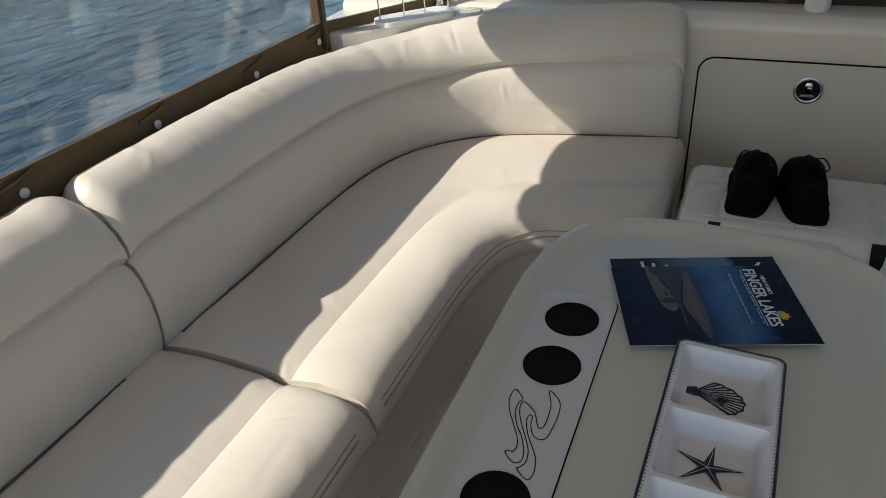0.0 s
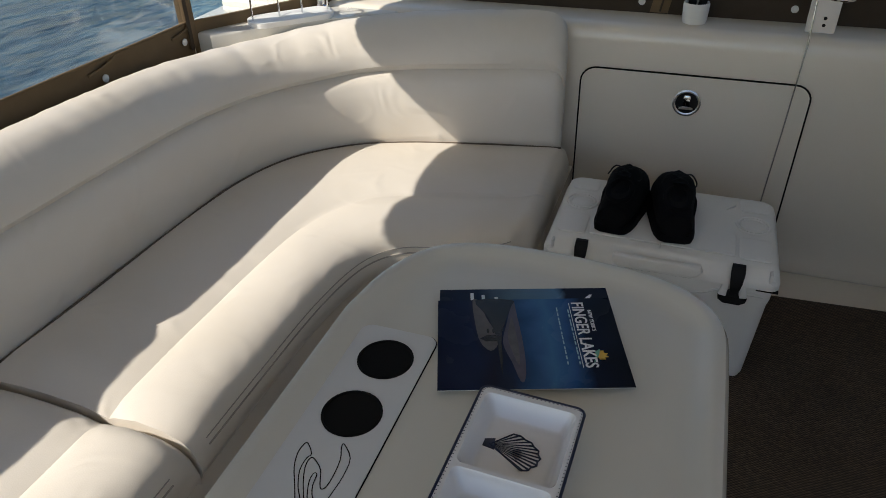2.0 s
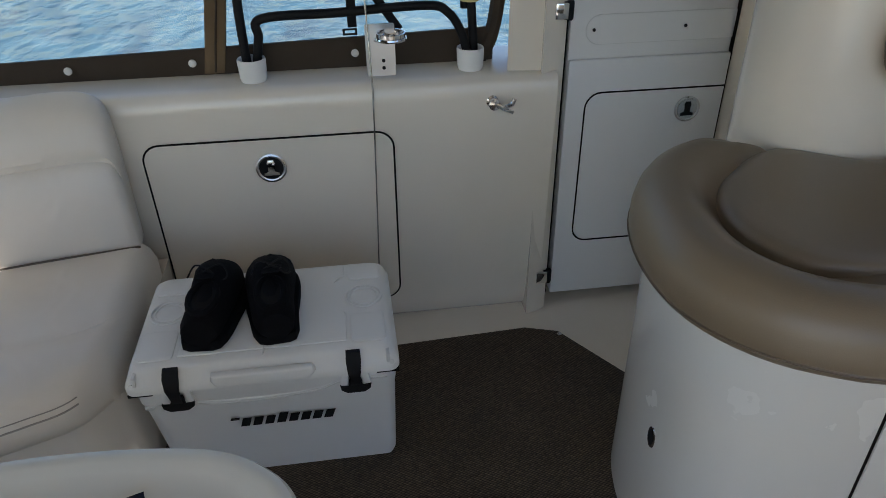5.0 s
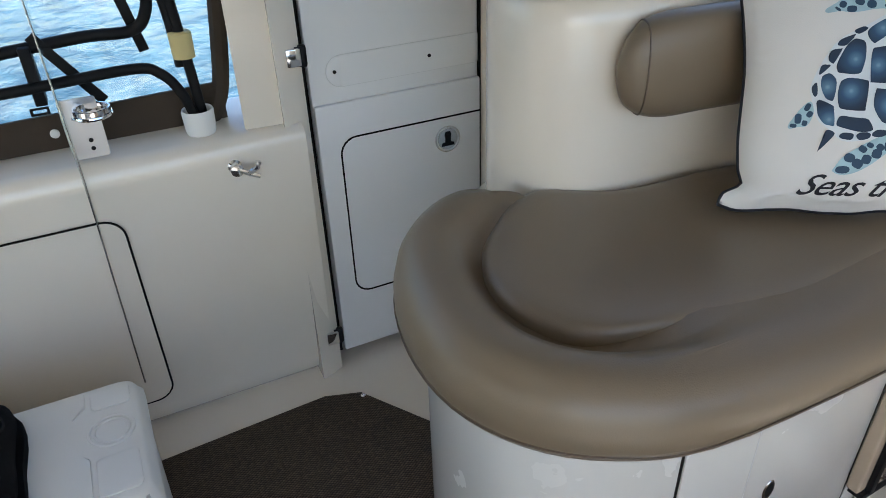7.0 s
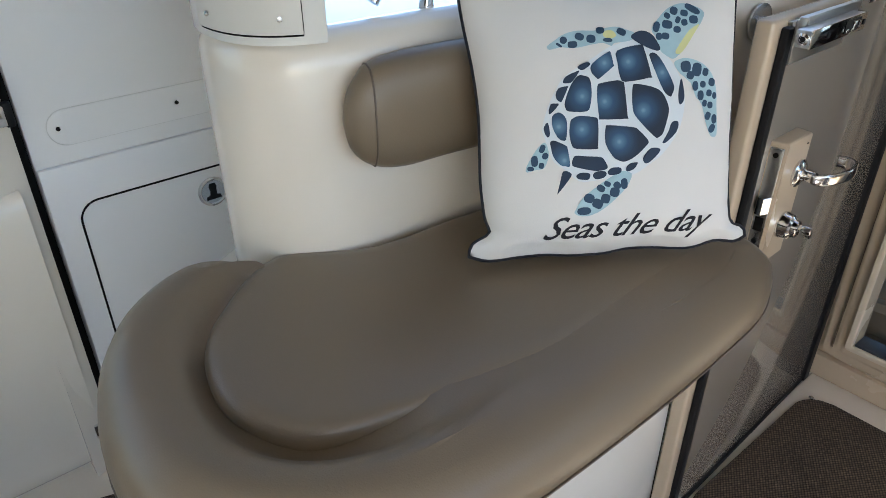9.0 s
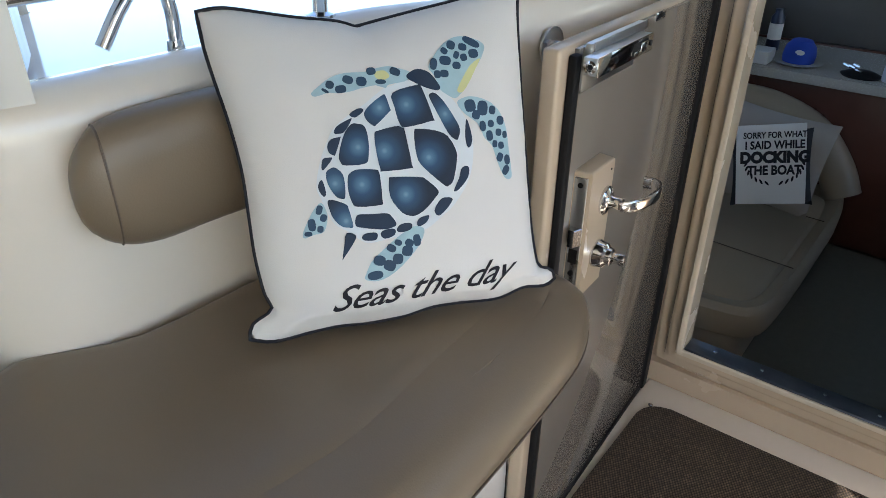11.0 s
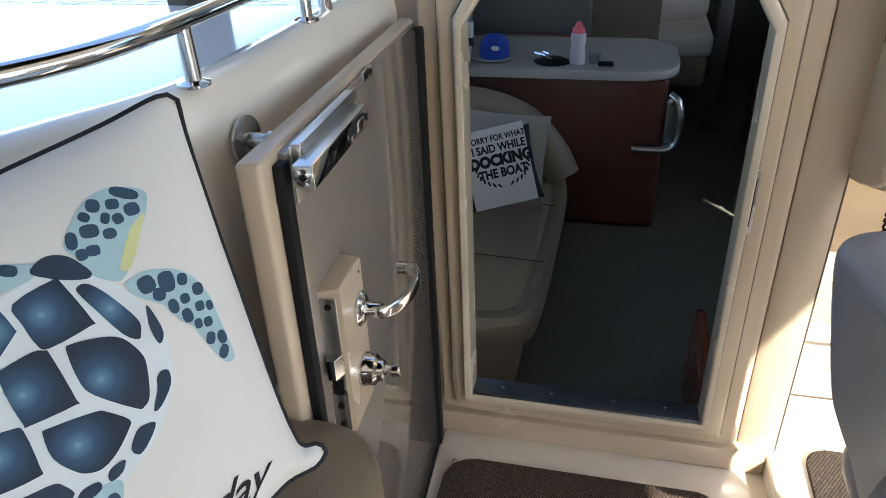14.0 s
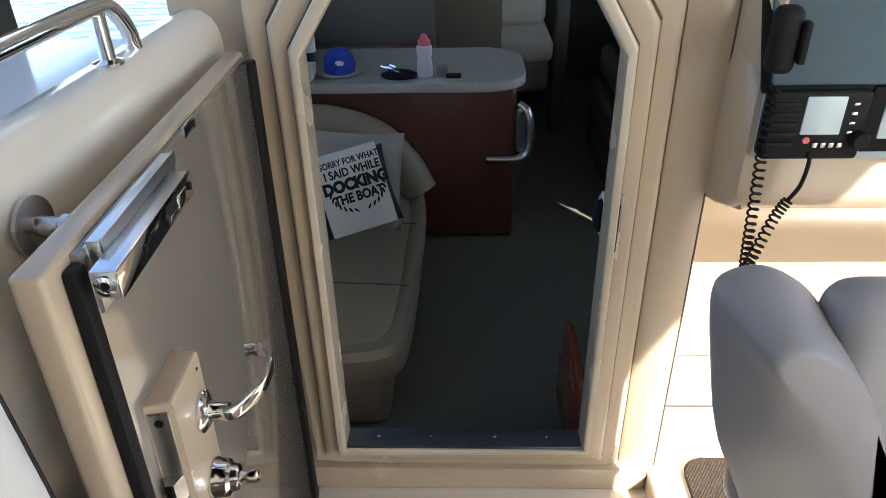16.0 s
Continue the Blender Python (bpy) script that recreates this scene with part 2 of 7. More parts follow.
def rbox(x0, x1, y0, y1, z0, z1, r=0.004, seg=2, m=None, bm=None):
    """A box with rounded edges."""
    tmp = bmesh.new()
    bmesh.ops.create_cube(tmp, size=1.0)
    for v in tmp.verts:
        v.co = Vector((x0 + (v.co.x + 0.5) * (x1 - x0), y0 + (v.co.y + 0.5) * (y1 - y0), z0 + (v.co.z + 0.5) * (z1 - z0)))
    if r:
        bmesh.ops.bevel(tmp, geom=tmp.edges[:], offset=r, segments=seg, profile=0.5, affect="EDGES")
    if m:
        tmp.transform(m)
    return join(bm, tmp)


def join(bm, tmp):
    if bm is None:
        return tmp
    me = bpy.data.meshes.new("tmp")
    tmp.to_mesh(me)
    tmp.free()
    bm.from_mesh(me)
    bpy.data.meshes.remove(me)
    return bm


def prism(outline, z0, z1, r=0.0, seg=3, m=None, bm=None, both=True):
    """A flat outline raised from z0 to z1, with rounded rims."""
    tmp = bmesh.new()
    low = [tmp.verts.new((x, y, z0)) for x, y in outline]
    top = [tmp.verts.new((x, y, z1)) for x, y in outline]
    n = len(outline)
    f1 = tmp.faces.new(top)
    f0 = tmp.faces.new(low[::-1])
    for i in range(n):
        tmp.faces.new((low[i], low[(i + 1) % n], top[(i + 1) % n], top[i]))
    if r:
        es = set(f1.edges)
        if both:
            es |= set(f0.edges)
        bmesh.ops.bevel(tmp, geom=list(es), offset=r, segments=seg, profile=0.5, affect="EDGES")
    bmesh.ops.triangulate(tmp, faces=[f for f in tmp.faces if len(f.verts) > 4])
    if m:
        tmp.transform(m)
    return join(bm, tmp)


def loft(rings, closed=True, caps=True, bm=None):
    """Skin through rings of equally many points."""
    tmp = bmesh.new()
    rows = [[tmp.verts.new(p) for p in ring] for ring in rings]
    n = len(rows[0])
    for a, b in zip(rows, rows[1:]):
        for i in range(n if closed else n - 1):
            j = (i + 1) % n
            tmp.faces.new((a[i], a[j], b[j], b[i]))
    if caps and closed:
        tmp.faces.new(rows[0][::-1])
        tmp.faces.new(rows[-1])
    return join(bm, tmp)


def tube(path, r, n=10, bm=None, m=None):
    pts = [Vector(p) for p in path]
    rings = []
    up = Vector((0.13, 0.27, 0.95)).normalized()
    for i, p in enumerate(pts):
        d = (pts[min(i + 1, len(pts) - 1)] - pts[max(i - 1, 0)]).normalized()
        side = d.cross(up)
        if side.length < 0.05:
            side = d.cross(Vector((1, 0, 0)))
        side.normalize()
        w = side.cross(d).normalized()
        up = w
        rr = r[i] if isinstance(r, (list, tuple)) else r
        rings.append([p + rr * (math.cos(a) * side + math.sin(a) * w) for a in (2 * math.pi * k / n for k in range(n))])
    if m:
        rings = [[m @ q for q in ring] for ring in rings]
    return loft(rings, bm=bm)


def lathe(profile, n=24, m=None, bm=None):
    """A turned form about z from (radius, height) pairs."""
    rings = [[Vector((max(r, 1e-4) * math.cos(2 * math.pi * k / n), max(r, 1e-4) * math.sin(2 * math.pi * k / n), z)) for k in range(n)] for r, z in profile]
    if m:
        rings = [[m @ q for q in ring] for ring in rings]
    return loft(rings, bm=bm)


def spline(pts, n):
    """Catmull-Rom through points, n steps a span."""
    p = [Vector(q) for q in pts]
    p = [2 * p[0] - p[1]] + p + [2 * p[-1] - p[-2]]
    out = []
    for i in range(1, len(p) - 2):
        for k in range(n):
            t = k / n
            a, b, c, d = p[i - 1:i + 3]
            out.append(0.5 * (2 * b + (c - a) * t + (2 * a - 5 * b + 4 * c - d) * t * t + (3 * b - a - 3 * c + d) * t ** 3))
    out.append(p[-2].copy())
    return out


def ring_spline(pts, n):
    p = [Vector(q) for q in pts]
    out = []
    for i in range(len(p)):
        a, b, c, d = (p[(i + k - 1) % len(p)] for k in range(4))
        for k in range(n):
            t = k / n
            out.append(0.5 * (2 * b + (c - a) * t + (2 * a - 5 * b + 4 * c - d) * t * t + (3 * b - a - 3 * c + d) * t ** 3))
    return out


def rounded(x0, x1, y0, y1, r, n=6):
    """A rectangle with rounded corners, counter-clockwise. r: one radius or four."""
    rs = r if isinstance(r, (list, tuple)) else (r, r, r, r)
    out = []
    for (cx, cy, a0), q in zip(((x1, y0, -90), (x1, y1, 0), (x0, y1, 90), (x0, y0, 180)), rs):
        sx, sy = (-1 if cx == x1 else 1), (-1 if cy == y1 else 1)
        for k in range(n + 1):
            a = radians(a0 + 90 * k / n)
            out.append((cx + sx * q + q * math.cos(a), cy + sy * q + q * math.sin(a)))
    return out


def circle(cx, cy, r, n=24, ry=None):
    return [(cx + r * math.cos(2 * math.pi * k / n), cy + (ry or r) * math.sin(2 * math.pi * k / n)) for k in range(n)]


def plate(outer, holes, z0, z1, bm=None, m=None):
    """A slab with holes that go through it."""
    tmp = bmesh.new()
    loops = []
    for pts in [outer] + holes:
        vs = [tmp.verts.new((x, y, z1)) for x, y in pts]
        loops.append([tmp.edges.new((vs[i], vs[(i + 1) % len(vs)])) for i in range(len(vs))])
    bmesh.ops.triangle_fill(tmp, use_beauty=True, use_dissolve=False, edges=[e for l in loops for e in l])
    ext = bmesh.ops.extrude_face_region(tmp, geom=tmp.faces[:])
    for v in ext["geom"]:
        if isinstance(v, bmesh.types.BMVert):
            v.co.z = z0
    if m:
        tmp.transform(m)
    return join(bm, tmp)


def cord(path, r, closed=False, n=6, bm=None, m=None):
    pts = [Vector(p) for p in path]
    if closed:
        pts = pts + [pts[0], pts[1]]
    return tube(pts, r, n, bm=bm, m=m)


def wall_y(y):
    """Takes a flat outline (x, z) to an upright plane that faces -y, depth going to +y."""
    return Matrix(((1, 0, 0, 0), (0, 0, -1, y), (0, 1, 0, 0), (0, 0, 0, 1)))


def wall_x(x):
    """Takes a flat outline (y, z) to an upright plane that faces -x."""
    return Matrix(((0, 0, -1, x), (1, 0, 0, 0), (0, 1, 0, 0), (0, 0, 0, 1)))


def lettering(name, text, size, mat, m, parent, label="", shear=0.0, space=1.0, weight=0.0, stretch=1.0, warp=None):
    cu = bpy.data.curves.new(name, "FONT")
    cu.body, cu.size, cu.shear, cu.space_character, cu.offset = text, size, shear, space, weight
    cu.align_x, cu.extrude, cu.resolution_u = "CENTER", 0.0003, 3
    tmp = bpy.data.objects.new("tmp", cu)
    scene.collection.objects.link(tmp)
    me = bpy.data.meshes.new_from_object(tmp.evaluated_get(bpy.context.evaluated_depsgraph_get()))
    bpy.data.objects.remove(tmp)
    me.transform(Matrix.Diagonal((stretch, 1, 1, 1)))
    if warp:
        for v in me.vertices:
            v.co = warp(v.co)
    me.transform(m)
    me.materials.clear()
    me.materials.append(mat)
    ob = new(name, me)
    ob.parent = parent
    if label:
        tagged(ob, label)
    return ob


# ---- setting: water, floor, walls, canopy ----
bm = bmesh.new()
bmesh.ops.create_grid(bm, x_segments=2, y_segments=2, size=2500)
bm.transform(pose(0, 0, -1.1))
tagged(structure("water", bm, WATER, "blue-green rippled lake water"), category="water")

bm = rbox(-1.5, 2.86, -1.4, 2.75, -0.12, 0.0, 0.0)
structure("floor", bm, GELCOAT, "cream moulded fibreglass cockpit floor")

# The unseen starboard outline is cut to set how much light the floor bounces.
bm = prism([(-0.62, 0.30), (0.9, 0.30), (1.2, -0.9), (1.95, -0.9), (1.95, 1.38), (1.3, 1.50), (1.12, 1.75), (1.195, 2.11), (1.035, 2.355), (0.93, 2.39), (0.45, 2.36), (-0.62, 2.3)], 0.0005, 0.012, 0.004, 2)
mat_carpet = part("cockpit_carpet", bm, CARPET, None)
tagged(mat_carpet, "dark brown woven loop carpet snapped to the floor", "carpet")
for sx, sy in ((1.035, 2.335),):
    part("carpet_snap", lathe([(0.008, 0.0115), (0.008, 0.014), (0.005, 0.016), (0.0, 0.0162)], 12, pose(sx, sy, 0)), CHROME, mat_carpet, "small chrome snap")

# raised landing in front of the companionway, with its own inset mat
structure("landing", rbox(1.98, 2.83, 0.50, 1.392, 0.0, 0.080, 0.010, 3), GELCOAT, "cream moulded landing below the companionway")
structure("landing_side", rbox(2.152, 2.83, 1.3925, 1.50, 0.0, 0.080, 0.0), GELCOAT, "cream moulded landing below the companionway")
landing_mat = part("landing_carpet", prism(rounded(2.02, 2.648, 0.655, 1.352, (0.05, 0.075, 0.05, 0.05), 7), 0.0803, 0.092, 0.004, 2), CARPET, None)
tagged(landing_mat, "brown woven loop carpet mat snapped to the landing", "carpet")
for sx, sy in ((2.628, 1.333), (2.628, 0.680)):
    part("carpet_snap", lathe([(0.007, 0.0915), (0.007, 0.094), (0.004, 0.096), (0.0, 0.0962)], 12, pose(sx, sy, 0)), CHROME, landing_mat, "small chrome snap")

# port side wall, leaning in towards its top, with the coaming shelf
prof = [(2.72, 0.0), (2.545, 0.0), (2.515, 0.03), (2.50, 0.08), (2.475, 0.3), (2.462, 0.6), (2.45, 0.80), (2.452, 0.835), (2.465, 0.850), (2.49, 0.857), (2.72, 0.862)]
bm = loft([[Vector((x, y, z)) for y, z in prof] for x in (-1.5, -0.6, 0.2, 0.9, 1.0)])
structure("wall_side", bm, GELCOAT, "cream fibreglass side wall with coaming shelf")


# hinge post between wall and side door
bm = prism([(0.955, 2.47), (1.0, 2.485), (1.026, 2.50), (1.026, 2.72), (0.955, 2.72)], 0.0, 2.1, 0.006, 2)
structure("door_post", bm, GELCOAT, "cream moulded hinge post of the side door")
bm = rbox(1.026, 1.05, 2.56, 2.72, 0.02, 2.1, 0)
structure("door_gap", bm, BLACK_GAP, "black rubber door seal")

# side door of the boat, in the recess past the hinge post
side_door = thing("side_door", "grey-white moulded side door with an inset hatch", "door")
bm = prism(rounded(1.052, 1.55, 0.04, 1.95, 0.012, 3), 0, 0.05, 0.004, 2, wall_y(2.595))
part("door_panel", bm, DOOR_GEL, side_door)
bm = rbox(1.052, 1.55, 2.528, 2.546, 0.04, 0.865, 0.006)
part("lower_panel", bm, DOOR_GEL, side_door)
hatch = [p for p in rounded(1.112, 1.64, 0.250, 0.764, 0.048) if p[0] < 1.3]
part("hatch_gap", cord([(1.549, 2.5275, 0.764)] + [(x, 2.5275, z) for x, z in hatch] + [(1.549, 2.5275, 0.250)], 0.0028), BLACK_GAP, side_door)
part("pill_plate", prism(rounded(1.100, 1.549, 0.905, 0.988, (0.006, 0.006, 0.041, 0.041), 8), 0, 0.003, 0.0012, 2, wall_y(2.546)), DOOR_GEL, side_door)
part("plate_shadow", cord([(x, 2.5448, z) for x, z in rounded(1.099, 1.5495, 0.904, 0.989, (0.006, 0.006, 0.042, 0.042), 8)], 0.0010, True), PANEL_GREY, side_door)
for sx in (1.122, 1.397):
    part("screw_hole", lathe([(0.005, 0), (0.005, 0.003), (0, 0.003)], 10, pose(sx, 2.5435, 0.947, 90)), BLACK_GAP, side_door)


def flush_latch(name, cx, cz, y, parent, dark, size=1.0):
    """A round pull latch: rim, dark dish and a bent finger tab."""
    m = pose(cx, y, cz, 90) @ Matrix.Diagonal((size, size, 1, 1))
    l = part(name, lathe([(0.034, 0), (0.034, 0.004), (0.030, 0.006), (0.027, 0.004), (0.0, 0.003)], 28, m), CHROME if not dark else STEEL, parent, "round chrome flush latch")
    bm = prism([(-0.006, 0.02), (0.006, 0.02), (0.009, 0.012), (0.006, 0.004), (0.006, -0.008), (0.016, -0.01), (0.017, -0.017), (-0.017, -0.017), (-0.016, -0.01), (-0.006, -0.008), (-0.006, 0.004), (-0.009, 0.012)], 0.003, 0.007, 0.001, 1, m)
    part("finger_tab", bm, BLACK if not dark else CHROME, l)
    part("dish", lathe([(0.0265, 0.0035), (0.0265, 0.0045), (0, 0.0045)], 24, m), STEEL if not dark else BLACK, l)
    return l


flush_latch("latch", 1.439, 0.696, 2.528, side_door, False, 1.2)
part("edge_gap", rbox(1.550, 1.5545, 2.534, 2.60, 0.04, 1.95, 0), BLACK_GAP, side_door)
bm = prism([(1.555, 2.30), (1.62, 2.30), (1.62, 2.72), (1.555, 2.72)], 0.0, 2.1, 0.006, 2)
structure("door_post_forward", bm, GELCOAT, "cream moulded post beside the side door")
structure("door_head_wall", rbox(-1.5, 3.0, 2.72, 2.80, -0.6, 0.84, 0.0), WHITE_GEL, "outer hull side")


def hinge(zc):
    h = part("hinge", rbox(1.010, 1.02, 2.480, 2.488, zc - 0.024, zc + 0.024, 0.002), BLACK, side_door, "dark butt hinge")
    part("leaf", rbox(0.985, 1.022, 2.474, 2.486, zc - 0.022, zc + 0.022, 0.003), CHROME, h)
    part("knuckle", lathe([(0.009, -0.026), (0.011, -0.02), (0.011, 0.02), (0.009, 0.026), (0, 0.027)], 12, pose(1.028, 2.486, zc)), BLACK, h)


hinge(0.145)
hinge(1.02)

# coat-hook shaped door catch on the side wall
catch = thing("wall_catch", "chrome door catch screwed to the side wall", "catch")
part("rose", lathe([(0.020, 0), (0.020, 0.005), (0.012, 0.012), (0.010, 0.03), (0.016, 0.034), (0.016, 0.04), (0, 0.042)], 20, pose(0.812, 2.458, 0.788, 90)), CHROME, catch)
part("prong", tube([(0.812, 2.43, 0.788), (0.837, 2.405, 0.783), (0.857, 2.395, 0.798), (0.862, 2.395, 0.813)], 0.007, 8), CHROME, catch)
part("prong", tube([(0.812, 2.43, 0.788), (0.837, 2.41, 0.778), (0.862, 2.40, 0.77)], 0.006, 8), CHROME, catch)

# locker hatch in the side wall
locker = thing("locker_hatch", "cream locker hatch with dark rubber edge in the side wall", "hatch")
lean = Matrix(((1, 0, 0, 0), (0, 1, -0.056, 0.0), (0, 0, 1, 0), (0, 0, 0, 1)))
at_wall = wall_y(2.4935)
part("hatch_lid", prism(rounded(-0.162, 0.528, 0.12, 0.718, 0.05), 0, 0.004, 0.0015, 1, lean @ at_wall), GELCOAT, locker)
part("rubber_edge", cord([lean @ at_wall @ Vector((x, z, 0.003)) for x, z in rounded(-0.162, 0.528, 0.12, 0.718, 0.05)], 0.003, True), BLACK_GAP, locker)
flush_latch("latch", 0.178, 0.628, 2.455, locker, True, 1.28)


# ---- cockpit sofa ----
# pairs of plan points: against the back, at the front edge
STATIONS_FAR = [((-1.141, 0.897), (-0.596, 0.885)), ((-1.135, 1.15), (-0.596, 1.12)), ((-1.125, 1.5), (-0.592, 1.36)), ((-1.105, 1.80), (-0.57, 1.53)),
                ((-1.03, 2.01), (-0.53, 1.62)), ((-0.88, 2.16), (-0.47, 1.668)), ((-0.70, 2.24), (-0.39, 1.69)), ((-0.45, 2.30), (-0.30, 1.725)),
                ((-0.25, 2.335), (-0.225, 1.765)), ((-0.165, 2.345), (-0.165, 1.86))]
STATIONS_NEAR = [((-1.141, -0.6), (-0.60, -0.6)), ((-1.141, 0.1), (-0.60, 0.1)), ((-1.141, 0.5), (-0.598, 0.5)), ((-1.141, 0.888), (-0.596, 0.876))]


def rails(stations, n):
    a = spline([(*p, 0) for p, q in stations], n)
    b = spline([(*q, 0) for p, q in stations], n)
    return list(zip(a, b))


def seat_rings(stations, n, top, z0, soft_end=(True, True), fall=0.055):
    pairs = rails(stations, n)
    rings = []
    N = len(pairs)
    for k, (a, b) in enumerate(pairs):
        edge = 0.0
        if soft_end[1] and k >= N - 5:
            edge = (k - (N - 5)) / 4
        if soft_end[0] and k < 3:
            edge = max(edge, (2 - k) / 2 * 0.9)
        drop = (fall if soft_end[1] and k > 6 else 0.022) * (1 - math.sqrt(max(0.0, 1 - edge ** 2)))
        w = (b - a)
        L = w.length
        d = w / L
        pts = []
        for u, z in ((-0.05, z0), (-0.05, top - 0.02), (0.02, top - 0.012), (0.10, top - 0.003), (0.22, top + 0.004), (0.36, top + 0.006), (0.52, top + 0.004), (0.60, top - 0.005), (0.63, top - 0.009), (0.66, top - 0.001), (0.76, top + 0.010), (0.88, top + 0.005),
                     (0.945, top - 0.010), (0.98, top - 0.030), (0.998, top - 0.058), (1.0, top - 0.064), (1.004, top - 0.07), (1.0, top - 0.10), (0.975, z0 + 0.01), (0.95, z0)):
            wob = 0.004 * noise.noise(Vector((a.x * 3 + u * 2, a.y * 3 + b.y, 1.7)))
            p = a + d * (u * L)
            pts.append(Vector((p.x, p.y, max(z0, z - drop * (1 if z > z0 + 0.02 else 0) + (wob if 0 < u < 0.95 else 0)))))
        rings.append(pts)
    return rings


sofa = thing("cockpit_sofa", "cream vinyl upholstered wraparound cockpit sofa, sunlit in patches", "sofa")
SEAT_Z = 0.487
part("seat_cushion", loft(seat_rings(STATIONS_FAR, 6, SEAT_Z, 0.35)), VINYL, sofa)
part("seat_cushion", loft(seat_rings(STATIONS_NEAR, 24, SEAT_Z + 0.008, 0.345, (False, True), 0.034)), VINYL, sofa)


def edge_cord(stations, n, u, dz, top, mat, name, r=0.0022, lo=2, hi=2):
    pts = []
    for a, b in rails(stations, n)[lo:-hi]:
        p = a + (b - a) * u
        pts.append((p.x, p.y, top + dz))
    return part(name, cord(pts, r), mat, sofa)


STITCH = material("grey_stitch", (0.36, 0.335, 0.30), 0.6, bump=0.05)
for st, tp in ((STATIONS_FAR, SEAT_Z), (STATIONS_NEAR, SEAT_Z + 0.008)):
    edge_cord(st, 6, 0.024, -0.0105, tp, TAN_SEAM, "back_seam", 0.0032, lo=1, hi=2)
    edge_cord(st, 6, 1.0, -0.061, tp, STITCH, "seam", lo=1, hi=5 if st is STATIONS_FAR else 1)
    edge_cord(st, 6, 0.993, -0.045, tp, STITCH, "seam", 0.0014, lo=1, hi=5 if st is STATIONS_FAR else 1)


def back_rings(stations, n, depth_end, rise_end, ends):
    pairs = rails(stations, n)
    N = len(pairs)
    rings = []
    prof = [(0.0, 0.455), (-0.014, 0.50), (-0.020, 0.56), (-0.018, 0.62), (-0.006, 0.675), (0.010, 0.702), (0.026, 0.711), (0.022, 0.718), (0.006, 0.732), (0.006, 0.755), (0.020, 0.79),
            (0.048, 0.826), (0.085, 0.852), (0.125, 0.864), (0.160, 0.858), (0.185, 0.838), (0.196, 0.80), (0.20, 0.70), (0.20, 0.455)]
    for k, (a, b) in enumerate(pairs):
        f = k / (N - 1)
        t = pairs[min(k + 1, N - 1)][0] - pairs[max(k - 1, 0)][0]
        out = Vector((-t.y, t.x, 0)).normalized()
        if out.dot(b - a) > 0:
            out = -out
        q = 1 + (depth_end - 1) * max(0, f * 2 - 1)
        rise = rise_end * max(0, f * 2 - 1)
        e = 0.0
        if ends[1] and k >= N - 30:
            e = (k - (N - 30)) / 29
        if ends[1] is None and k >= N - 5:
            e = (k - (N - 5)) / 4 * 0.66
        if ends[0] and k < 5:
            e = max(e, (4 - k) / 4 * 0.66)
        s = math.sqrt(max(0.0, 1 - e ** 2))
        dip = -0.032 * math.exp(-((f - 0.43) / 0.16) ** 2) if ends[0] else 0.0
        ring = []
        for d, z in prof:
            wob = 0.004 * noise.noise(Vector((a.x * 4, a.y * 4 + z * 6, 0.3)))
            if z > 0.74:
                wob += 0.0035 * noise.noise(Vector((a.x * 26, a.y * 26, z * 5))) * min(1.0, (z - 0.74) * 14)
            zz = z + (rise + dip) * max(0.0, (z - 0.5) / 0.36) + wob
            mid = 0.1
            dd = mid + (d - mid) * (0.62 + 0.38 * s)
            zz = 0.455 + (zz - 0.455) * (0.66 + 0.34 * s)
            p = a + out * (dd * q)
            ring.append(Vector((p.x, p.y, zz)))
        rings.append(ring)
    return rings


FAR_BACK = STATIONS_FAR[:-1] + [((-0.195, 2.342), (-0.165, 1.86))]
part("back_cushion", loft(back_rings(FAR_BACK, 20, 0.58, 0.045, (True, True))), VINYL, sofa)
part("back_cushion", loft(back_rings(STATIONS_NEAR, 26, 1.0, 0.0, (False, None))), VINYL, sofa)

# moulded seat base under the cushions
base_pairs = rails(STATIONS_NEAR[:-1] + STATIONS_FAR, 4)
rings = []
for a, b in base_pairs:
    d = (b - a).normalized()
    f = b - d * 0.07
    g = a - d * 0.12
    rings.append([Vector((g.x, g.y, 0.0)), Vector((g.x, g.y, 0.35)), Vector((f.x, f.y, 0.35)), Vector((f.x, f.y, 0.06)), Vector((f.x - d.x * 0.05, f.y - d.y * 0.05, 0.0))])
part("seat_base", loft(rings), GELCOAT, sofa, "cream moulded fibreglass base")

# aft coaming behind the sofa
prof = [(-1.50, 0.0), (-1.345, 0.0), (-1.345, 0.80), (-1.36, 0.815), (-1.50, 0.82)]
structure("wall_aft", loft([[Vector((x, y, z)) for x, z in prof] for y in (-1.4, 0.5, 2.72)]), GELCOAT, "cream aft coaming")
# Wall added out of view to cut sky light on the door and seat.
structure("wall_light_block", rbox(1.0, 2.8, -1.5, -1.4, 0.5005, 1.45, 0.0), GELCOAT, "unseen cream wall added to block sky light by the helm")
# Unseen coaming; its low top lets more light onto the port side.
structure("wall_starboard", rbox(-1.5, 2.8, -1.5, -1.4, -0.6, 0.50, 0.0), GELCOAT, "unseen cream starboard coaming kept low to admit light")


# ---- table ----
table = thing("cockpit_table", "ivory moulded cockpit table with cup holder panel", "table")
T0, T1, TY0, TY1 = -0.342, 0.312, 0.12, 1.345


